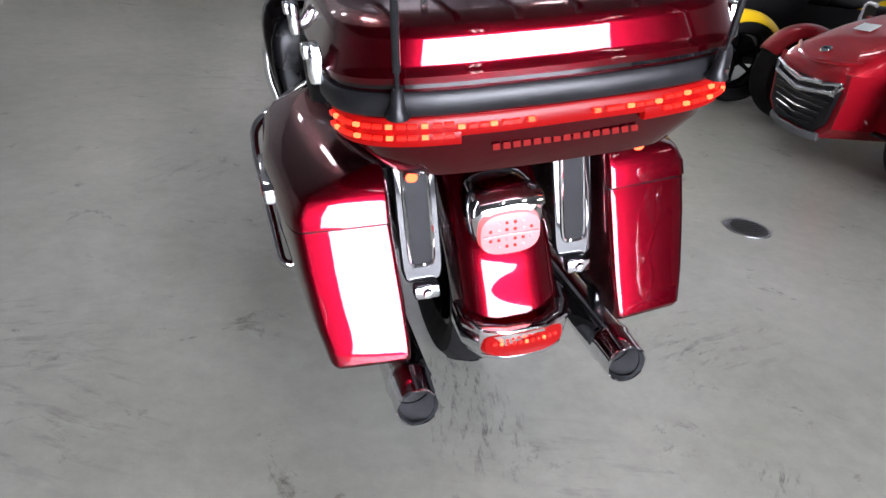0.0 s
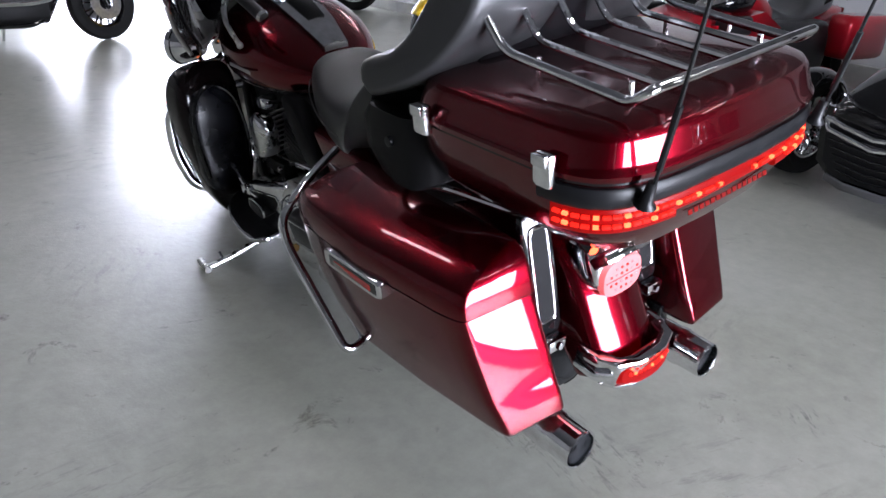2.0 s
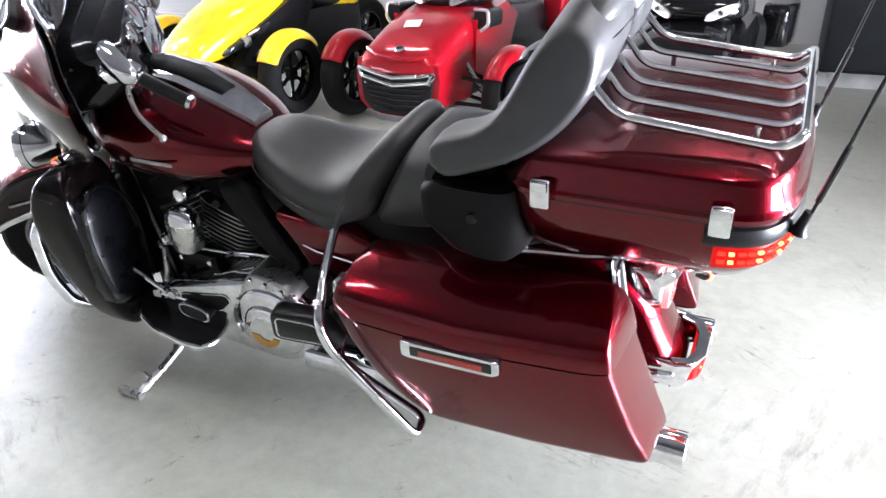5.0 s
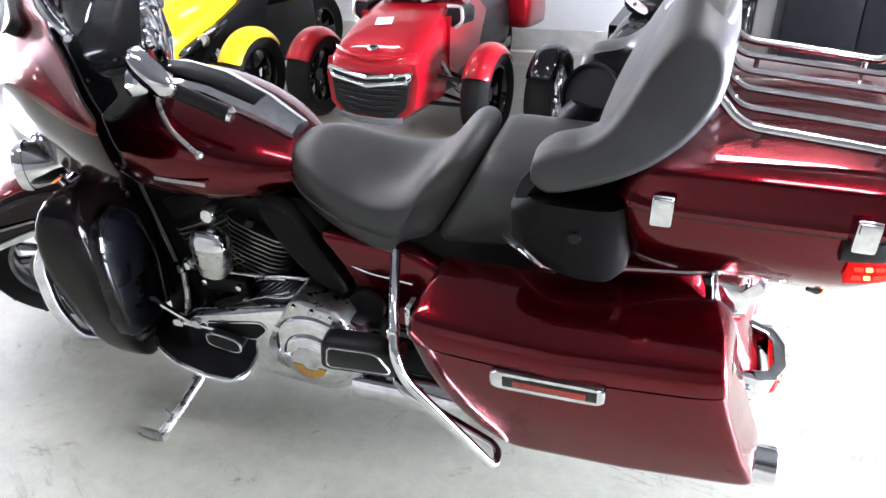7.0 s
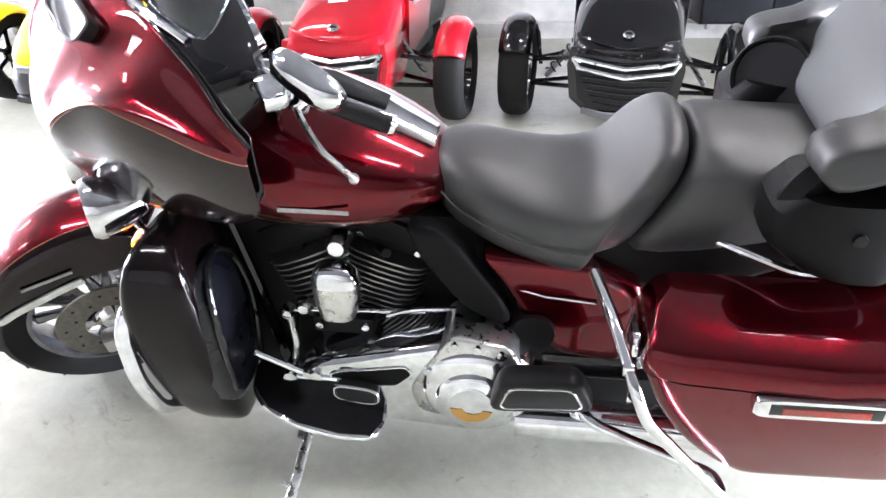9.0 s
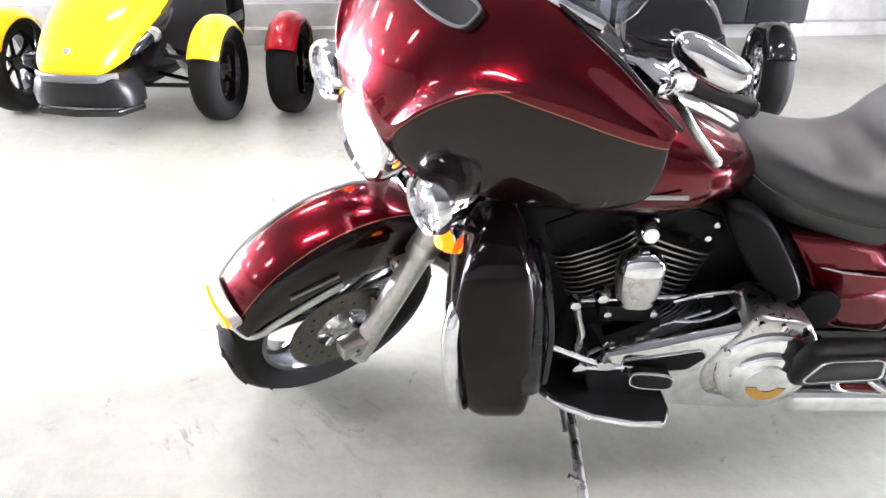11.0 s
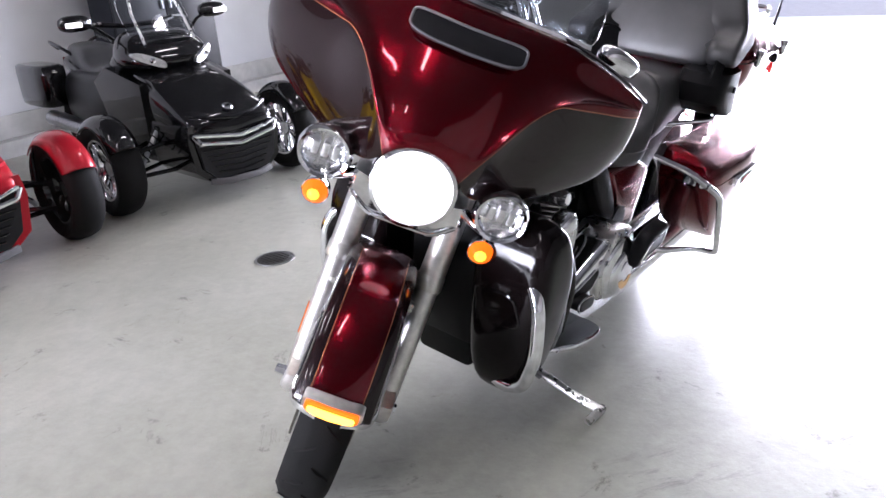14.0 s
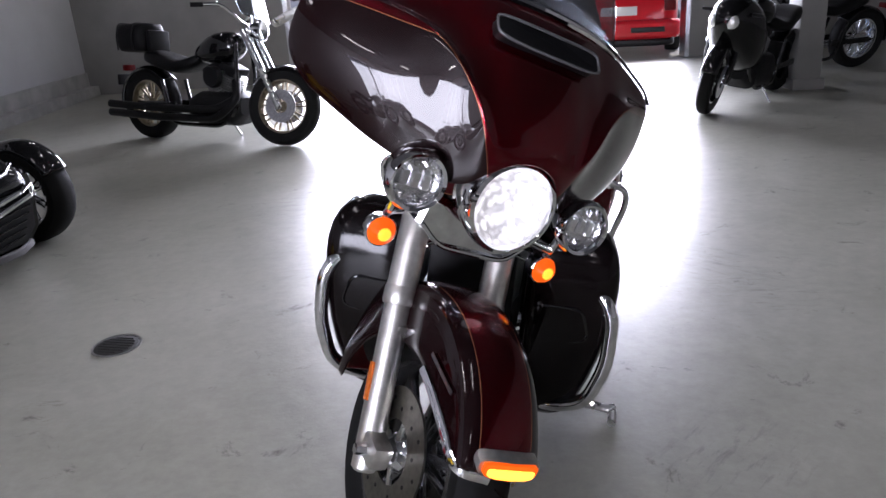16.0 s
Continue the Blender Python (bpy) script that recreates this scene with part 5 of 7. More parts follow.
# ---- what turns with the fork ----
AX = Vector((0, 1.674, 0.311))
AW = Vector((0, 1.720, 0.286))
wheel(bike, AW, 0.303, 0.132, 0.215, 5, M_ALLOY, m=STEER, wide=0.016, twin=0.20)
for s in (-1, 1):
    turn_disc = Matrix.Translation(AW + Vector((s * 0.075, 0, 0))) @ Matrix.Rotation(radians(90), 4, "Y")
    disc = bp("brake_disc", lathe([(0.075, -0.003), (0.15, -0.003), (0.15, 0.003), (0.075, 0.003)], 40, turn_disc, closed=True), M_DISC, "drilled dull steel brake disc", m=STEER)
    for i in range(5):
        part("carrier", moved(box((0, 0, 0.065), (0.005, 0.018, 0.07), 0.0), Matrix.Translation(AW + Vector((s * 0.075, 0, 0))) @ Matrix.Rotation(2 * math.pi * i / 5, 4, "X")), M_SATIN, disc)
    for i in range(18):
        a, r = i * 0.349, 0.100 + 0.024 * (i % 2)
        part("disc_hole", lathe([(0, 0.0036), (0.005, 0.0036), (0.005, -0.0036), (0, -0.0036)], 8, turn_disc @ Matrix.Translation((r * math.cos(a), r * math.sin(a), 0))), M_ENGINE, disc)
    part("hub_cap", lathe([(0, 0.022), (0.03, 0.020), (0.045, 0.008), (0.05, 0)], 20, aim(AW + Vector((s * 0.06, 0, 0)), (s, 0, 0))), M_CHROME, disc)
    bp("brake_caliper", box((s * 0.085, AW.y - 0.115, AW.z + 0.04), (0.05, 0.06, 0.12), 0.012, None), M_SATIN, m=STEER)
    x = s * 0.126 - 0.010
    low_a, low_b, up_b = (fork_at(z, o) + Vector((x, 0, 0)) for z, o in ((0.222, 0.018), (0.585, 0.022), (0.87, 0.036)))
    leg = bp("fork_leg", merge(rod(low_a, low_b, 0.032, 24), lathe([(0, -0.01), (0.024, -0.008), (0.032, 0.004)], 24, aim(low_a, RAKE)), box((x, (AW.y + low_a.y) / 2, AW.z), (0.052, 0.095, 0.06), 0.015)), M_SLIDER, "satin fork slider", m=STEER)
    part("upper_cover", merge(rod(low_b, up_b, 0.036, 24), lathe([(0.036, -0.02), (0.039, -0.015), (0.039, 0.02), (0.036, 0.026)], 22, aim(low_b, RAKE), closed=True)), M_SLIDER, leg, "bright metal fork cover")
    part("axle_nut", lathe([(0, 0.03), (0.013, 0.028), (0.016, 0)], 6, aim(Vector((s * 0.142, AW.y, AW.z)), (s, 0, 0))), M_CHROME, leg)
    part("reflector", box((s * 0.148, fork_at(0.40, 0.018).y, 0.40), (0.006, 0.022, 0.09), 0.003, Matrix.Translation((0, fork_at(0.40, 0.018).y, 0.40)) @ Matrix.Rotation(radians(26), 4, "X") @ Matrix.Translation((0, -fork_at(0.40, 0.018).y, -0.40))), M_AMBER_OFF, leg, "amber reflector strip")
    part("fender_mount", box((s * 0.10, fork_at(0.52, 0.02).y + 0.01, 0.52), (0.04, 0.05, 0.04), 0.01), M_SATIN, leg)

FR = 0.364
FF = [(AX.y + FR * math.cos(radians(a)), AX.z + FR * math.sin(radians(a)), k) for a, k in ((27, 0.22), (36, 0.5), (48, 0.82), (62, 1.02), (78, 1.15), (94, 1.2), (112, 1.2), (135, 1.0), (158, 0.8), (178, 0.55), (192, 0.4))]
bp("front_fender", fender(smooth_profile(FF, 3), 0.096, 0.115), M_FENDER, "candy-red front fender with dark sides and pinstripes", m=STEER, solid=0.004, sub=1)
tipy, tipz = AX.y + 0.362 * math.cos(radians(30)), AX.z + 0.362 * math.sin(radians(30))
lamp = bp("fender_lamp", loft([[(x, tipy - 0.012 + 0.035 * k - 2.0 * x * x, tipz + 0.012 + z - 0.01 * k) for x, z in oval(0.072, 0.020, 4, 24)] for k in (0.25, 1)]), M_SLIDER, "chrome fender tip lamp", m=STEER)
part("lens", loft([[(x, tipy + 0.020 + 0.010 * k - 2.0 * x * x, tipz + 0.003 + z) for x, z in oval(0.064, 0.018, 4, 24)] for k in (0, 1)]), M_AMBER, lamp, "lit amber fender lens")
part("lamp_strip", loft([[(x, tipy + 0.030 + 0.003 * k - 2.0 * x * x, tipz - 0.001 + z) for x, z in oval(0.056, 0.011, 4, 16)] for k in (0, 1)]), M_AMBER_STRIP, lamp, "bright amber strip")
for s in (-1, 1):
    pts = []
    for a, k in ((30, 0.3), (36, 0.5), (48, 0.82), (62, 1.02), (76, 1.12)):
        r = FR - 0.022 - 0.115 * k + 0.004
        pts.append((s * 0.102, AX.y + r * math.cos(radians(a)), AX.z + r * math.sin(radians(a))))
    front = [(s * 0.03, tipy + 0.012, tipz - 0.032), (s * 0.085, tipy - 0.01, tipz - 0.034)]
    bp("fender_trim", sweep(spline(front + pts, 4), oval(0.004, 0.011, 3, 8)), M_CHROME, "chrome fender skirt trim", m=STEER)
for s in (-1, 1):
    bp("fender_mark", box((0, 0, 0), (0.002, 0.125, 0.009), 0.0), M_STEEL, "small chrome side mark", m=STEER @ Matrix.Translation((s * 0.1025, 1.80, 0.562)) @ Matrix.Rotation(radians(-5), 4, "X"))

# headlamp nacelle and lamps
HL = Vector((0, 1.615, 0.893))
FWD = Vector((0, 0.97, 0.06)).normalized()
nac = bp("headlamp_nacelle", lathe([(0.0, -0.16), (0.06, -0.155), (0.095, -0.10), (0.108, -0.03), (0.109, 0.0), (0.104, 0.012), (0.094, 0.012), (0.092, 0.0)], 40, aim(HL, FWD)), M_CHROME, "chrome headlamp shell", m=STEER)
part("trim_ring", lathe([(0.092, 0.0), (0.092, 0.014), (0.097, 0.022), (0.106, 0.018), (0.110, 0.004), (0.110, -0.01)], 40, aim(HL, FWD)), M_CHROME, nac, "chrome headlamp ring")
part("reflector", lathe([(0, -0.05), (0.04, -0.045), (0.075, -0.025), (0.092, 0.004)], 36, aim(HL, FWD)), M_HEADLAMP, nac, "lit headlamp")
part("lens", lathe([(0, 0.024), (0.05, 0.02), (0.08, 0.012), (0.094, 0.004)], 36, aim(HL, FWD)), M_PANE, nac, "clear domed headlamp lens")
bp("fork_panel", loft([[(x * q, y - 0.9 * x * x, z) for x, z in ((-0.15, 0.835), (0, 0.815), (0.15, 0.835), (0.155, 0.775), (0.09, 0.735), (-0.09, 0.735), (-0.155, 0.775))] for y, q in ((1.47, 1.0), (1.545, 1.0), (1.555, 0.93))]), M_CHROME, "chrome panel between the fork covers", m=STEER)
bp("fork_panel_trim", tube(rounded([(-0.14, 1.535, 0.775), (-0.09, 1.552, 0.738), (0.09, 1.552, 0.738), (0.14, 1.535, 0.775)], 0.03, 4), 0.006, 8), M_CHROME, m=STEER)
for s in (-1, 1):
    SP = Vector((s * 0.227, 1.592, 0.885))
    sp = bp("spot_lamp", lathe([(0.0, -0.10), (0.035, -0.095), (0.058, -0.05), (0.066, 0.0), (0.066, 0.012), (0.058, 0.014), (0.055, 0.0)], 32, aim(SP, FWD)), M_CHROME, "chrome spot lamp", m=STEER)
    part("trim_ring", lathe([(0.055, 0.0), (0.056, 0.016), (0.063, 0.020), (0.069, 0.008), (0.069, -0.006)], 32, aim(SP, FWD)), M_CHROME, sp)
    part("reflector", lathe([(0, -0.012), (0.040, -0.010), (0.052, -0.002), (0.057, 0.006)], 28, aim(SP, FWD)), M_FACET, sp, "faceted silver lamp bowl")
    for i in range(3):
        eye = part("lamp_element", box(((i - 1) * 0.026, 0.0, -0.004), (0.017, 0.034, 0.012), 0.004), M_REFLECTOR, sp, "silver lamp element", m=aim(SP, FWD))
        part("element_slot", box(((i - 1) * 0.026, -0.004, 0.0025), (0.008, 0.018, 0.002), 0.0), M_ALLOY, eye, m=aim(SP, FWD))
    for i in range(8):
        a = radians(22.5 + 45 * i)
        part("facet_rib", box((0, 0, 0), (0.020, 0.0025, 0.008), 0.0), M_CHROME, sp, m=aim(SP, FWD) @ Matrix.Rotation(a, 4, "Z") @ Matrix.Translation((0.042, 0, -0.004)))
    part("lens", lathe([(0, 0.018), (0.03, 0.016), (0.05, 0.009), (0.056, 0.004)], 28, aim(SP, FWD)), M_PANE, sp)
    SG = Vector((s * 0.228, 1.535, 0.735))
    sg = bp("turn_signal", lathe([(0.0, -0.06), (0.02, -0.058), (0.034, -0.03), (0.037, 0.0), (0.034, 0.003)], 24, aim(SG, FWD)), M_CHROME, "chrome turn signal", m=STEER)
    part("lens", lathe([(0, 0.026), (0.015, 0.024), (0.028, 0.012), (0.034, 0.0)], 24, aim(SG, FWD)), M_AMBER, sg, "lit amber signal lens")
    part("bulb", lathe([(0, 0.031), (0.009, 0.029), (0.013, 0.0265), (0.017, 0.022)], 16, aim(SG, FWD)), M_AMBER_CORE, sg, "bright amber core")
    lb = bp("light_bar", tube(rounded([(s * 0.12, 1.46, 0.81), (s * 0.18, 1.50, 0.79), (s * 0.225, 1.53, 0.79)], 0.04, 5), 0.014, 12), M_CHROME, "chrome lamp bar", m=STEER)
    part("lamp_stalk", tube([(s * 0.225, 1.53, 0.79), (s * 0.227, 1.54, 0.84)], 0.011, 10), M_CHROME, lb)
    part("signal_stalk", tube([(s * 0.225, 1.53, 0.79), (s * 0.227, 1.505, 0.745)], 0.009, 10), M_CHROME, lb)

# batwing fairing: cage columns from the middle outwards, each from its lower to its upper edge
WING = [
    [(0.0, 1.645, 1.008), (0.0, 1.642, 1.022), (0.0, 1.635, 1.045), (0.0, 1.600, 1.112), (0.0, 1.525, 1.205), (0.0, 1.41, 1.295)],
    [(0.070, 1.645, 0.985), (0.070, 1.643, 1.000), (0.072, 1.636, 1.022), (0.078, 1.600, 1.102), (0.080, 1.515, 1.205), (0.08, 1.403, 1.293)],
    [(0.105, 1.625, 0.930), (0.109, 1.630, 0.962), (0.112, 1.628, 1.000), (0.116, 1.592, 1.088), (0.120, 1.500, 1.200), (0.12, 1.394, 1.291)],
    [(0.135, 1.600, 0.892), (0.146, 1.600, 0.975), (0.154, 1.616, 1.071), (0.156, 1.560, 1.122), (0.160, 1.475, 1.202), (0.158, 1.383, 1.288)],
    [(0.200, 1.555, 0.888), (0.212, 1.552, 1.000), (0.198, 1.556, 1.132), (0.198, 1.510, 1.158), (0.198, 1.440, 1.208), (0.195, 1.373, 1.284)],
    [(0.298, 1.486, 0.896), (0.310, 1.500, 1.050), (0.275, 1.494, 1.183), (0.268, 1.458, 1.186), (0.268, 1.410, 1.213), (0.270, 1.358, 1.270)],
    [(0.384, 1.414, 0.928), (0.402, 1.425, 1.060), (0.359, 1.414, 1.180), (0.352, 1.385, 1.184), (0.350, 1.362, 1.205), (0.356, 1.330, 1.244)],
    [(0.456, 1.350, 0.950), (0.472, 1.360, 1.065), (0.432, 1.364, 1.175), (0.424, 1.345, 1.180), (0.428, 1.331, 1.194), (0.436, 1.313, 1.214)],
    [(0.500, 1.290, 1.002), (0.512, 1.298, 1.074), (0.498, 1.296, 1.162), (0.497, 1.293, 1.170), (0.496, 1.291, 1.176), (0.494, 1.289, 1.184)],
]
rows = [[(-x, y, z) for x, y, z in col] for col in WING[:0:-1]] + [list(col) for col in WING]


def ridged(col):
    """A column of the cage with two more points close to its ridge, to keep the ridge crisp."""
    low, ridge, high = (Vector(col[i]) for i in (1, 2, 3))
    return [col[0], col[1], tuple(ridge.lerp(low, 0.12)), col[2], tuple(ridge.lerp(high, 0.2))] + list(col[3:])


fair = bp("fairing", sheet([ridged(col) for col in rows]), M_FAIRING, "candy-red batwing fairing, dark below a pinstripe", m=STEER, solid=0.012, sub=3, sharp=80)
part("edge_trim", tube(spline([Vector(r[-1]) + Vector((0, -0.004, 0.002)) for r in rows], 4), 0.004, 8), M_BLACK, fair, "thin black edge trim")
vent = part("vent", loft([[(x, 1.498 - 1.3 * x * x - 1.15 * z + 0.012 * k, 1.224 + z + 0.010 * k) for x, z in oval(0.138, 0.019, 5, 28)] for k in (-2.0, 1.1)]), M_PLASTIC, fair, "dark air vent slot")
part("vent_trim", tube([(x, 1.512 - 1.3 * x * x - 1.15 * z, 1.236 + z) for x, z in oval(0.141, 0.021, 5, 40)], 0.0035, 6, True), M_GREY_PLASTIC, fair)
inner = [[(0.94 * x, y - 0.018 - 0.15 * max(0.0, 1 - abs(x) / 0.48), z + 0.01) for x, y, z in (col[0], col[1], col[2])] + [(0.95 * col[5][0], col[5][1] - 0.015, col[5][2] - 0.004)] for col in rows]
dash = part("dash_shell", sheet(inner), M_BLACK, fair, "gloss black inner fairing", solid=0.01, sub=2, sharp=80)
# dash with gauges and speakers
panel = bp("dashboard", loft([[(x, y, z) for x, z in oval(h, v, 4, 28, 0.0, cz)] for y, h, v, cz in ((1.36, 0.30, 0.11, 1.08), (1.27, 0.30, 0.12, 1.085), (1.21, 0.285, 0.105, 1.09), (1.19, 0.25, 0.09, 1.09))]), M_BLACK, "black dashboard", m=STEER)
part("radio_screen", box((0, 1.178, 1.03), (0.17, 0.012, 0.10), 0.006), M_SCREEN, panel, "dark radio screen")
part("screen_bezel", tube(rounded([(-0.09, 1.174, 0.975), (0.09, 1.174, 0.975), (0.09, 1.174, 1.085), (-0.09, 1.174, 1.085)], 0.012, 3, True), 0.005, 6, True), M_CHROME, panel)
for x, r in ((-0.055, 0.045), (0.055, 0.045), (-0.145, 0.032), (0.145, 0.032)):
    g = part("gauge", lathe([(0, 0.008), (r * 0.86, 0.008), (r * 0.9, 0.016), (r, 0.014), (r * 1.05, 0)], 28, aim((x, 1.185, 1.135), (0, -1, 0.25))), M_CHROME, panel, "chrome-ringed gauge")
    part("dial", lathe([(0, 0.010), (r * 0.85, 0.010)], 24, aim((x, 1.185, 1.135), (0, -1, 0.25))), M_SCREEN, g)
    part("needle", box((0, r * 0.3, 0.0115), (0.003, r * 0.7, 0.001), 0.0), M_RED_LENS, g, m=aim((x, 1.185, 1.135), (0, -1, 0.25)))
for s in (-1, 1):
    part("speaker", lathe([(0, 0.012), (0.055, 0.012), (0.062, 0.006), (0.068, 0)], 28, aim((s * 0.225, 1.195, 1.06), (0, -1, 0))), M_PLASTIC, panel, "black mesh speaker")
ws = bp("windshield", sheet([[(x, 1.405 - 1.1 * x * x - 0.085 * k, 1.294 - 0.3 * x * x + (0.20 - 0.9 * x * x) * k) for k in (0, 0.5, 1)] for x in [-0.315 + 0.0525 * i for i in range(13)]]), M_SHIELD, "low clear windshield", m=STEER, solid=0.005, sub=1, sharp=80)
ws.visible_shadow = False
part("windshield_trim", tube([(x, 1.412 - 1.1 * x * x, 1.294 - 0.3 * x * x) for x in [-0.29 + 0.058 * i for i in range(11)]], 0.010, 8), M_CHROME, ws, "chrome windshield trim")

# handlebar and controls
LEVER_END = lambda s: Vector((s * 0.488, 1.108, 1.022))
hb = bp("handlebar", tube(rounded([(-0.445, 1.018, 1.094), (-0.368, 1.14, 1.142), (-0.18, 1.24, 1.12), (-0.08, 1.25, 1.0), (0.08, 1.25, 1.0), (0.18, 1.24, 1.12), (0.368, 1.14, 1.142), (0.445, 1.018, 1.094)], 0.06, 6), 0.0155, 12), M_CHROME, "chrome handlebar", m=STEER)
for s in (-1, 1):
    d = Vector((s * 0.078, -0.120, -0.048)).normalized()
    g0 = Vector((s * 0.376, 1.125, 1.136))
    grip = part("grip", sweep([g0, g0 + d * 0.14], oval(0.0185, 0.0185, 2, 16)), M_PLASTIC, hb, "black rubber grip")
    part("grip_cap", lathe([(0, 0.012), (0.016, 0.010), (0.021, 0.0)], 16, aim(g0 + d * 0.14, d)), M_CHROME, grip)
    part("switch_housing", box((0, 0, 0), (0.048, 0.06, 0.05), 0.012), M_CHROME, hb, m=aim(g0 - d * 0.035, d))
    part("reservoir", box((s * 0.345, 1.205, 1.160), (0.075, 0.05, 0.035), 0.012), M_CHROME, hb, "chrome fluid reservoir")
    part("lever", sweep(spline([g0 + Vector((-s * 0.02, 0.045, -0.006)), g0 + Vector((s * 0.03, 0.042, -0.022)), g0 + Vector((s * 0.068, 0.030, -0.052)), g0 + Vector((s * 0.092, 0.008, -0.082)), LEVER_END(s)], 5), oval(0.006, 0.011, 2.5, 10)), M_SATIN, hb, "silver lever")
    part("lever_ball", lathe([(0, 0.011), (0.008, 0.008), (0.011, 0), (0.008, -0.008), (0, -0.011)], 12, Matrix.Translation(LEVER_END(s))), M_SATIN, hb)
    long = Vector((s * 0.125, -0.083, -0.038)).normalized()
    ahead = Vector((s * 0.30, 0.90, 0.12))
    ahead = (ahead - long * ahead.dot(long)).normalized()
    tall = long.cross(ahead) * s
    MIR = Matrix.Translation((s * 0.4125, 1.153, 1.222)) @ Matrix((long, ahead, tall)).transposed().to_4x4()
    mir = part("mirror", moved(loft([[(x * q, 0.05 * k, z * q) for x, z in oval(0.078, 0.033, 2.8, 28)] for k, q in ((-0.35, 0.93), (-0.28, 1.0), (0.1, 1.0), (0.45, 0.78), (0.62, 0.35))]), MIR), M_CHROME, hb, "chrome rear-view mirror", sharp=50)
    part("mirror_glass", moved(loft([[(x, -0.0185 + k, z) for x, z in oval(0.069, 0.026, 2.8, 24)] for k in (0.0, 0.001)]), MIR), M_REFLECTOR, mir, "mirror glass")
    part("mirror_stem", tube(rounded([(s * 0.35, 1.175, 1.145), (s * 0.365, 1.18, 1.185), (s * 0.395, 1.165, 1.205)], 0.03, 4), 0.0075, 8), M_CHROME, mir)
for k in range(3):
    bp("cable", tube(spline([(-0.30 + 0.05 * k, 1.16, 1.06), (-0.2, 1.22 + 0.02 * k, 0.98), (-0.10 + 0.03 * k, 1.30, 0.86), (-0.10, 1.30, 0.74 - 0.02 * k)], 5), 0.005, 6), M_PLASTIC)

# ---- three-wheeled roadsters along the wall ----


def arch(R, hw, a0, a1, drop, n=12, m=7):
    """A wheel guard round x from angle a0 to a1, edges turned down."""
    rings = []
    for i in range(n + 1):
        a = radians(a0 + (a1 - a0) * i / n)
        r = []
        for j in range(m + 1):
            u = -1 + 2 * j / m
            rr = R - drop * abs(u) ** 3
            r.append((hw * u, rr * math.cos(a), rr * math.sin(a)))
        rings.append(r)
    return sheet(rings)


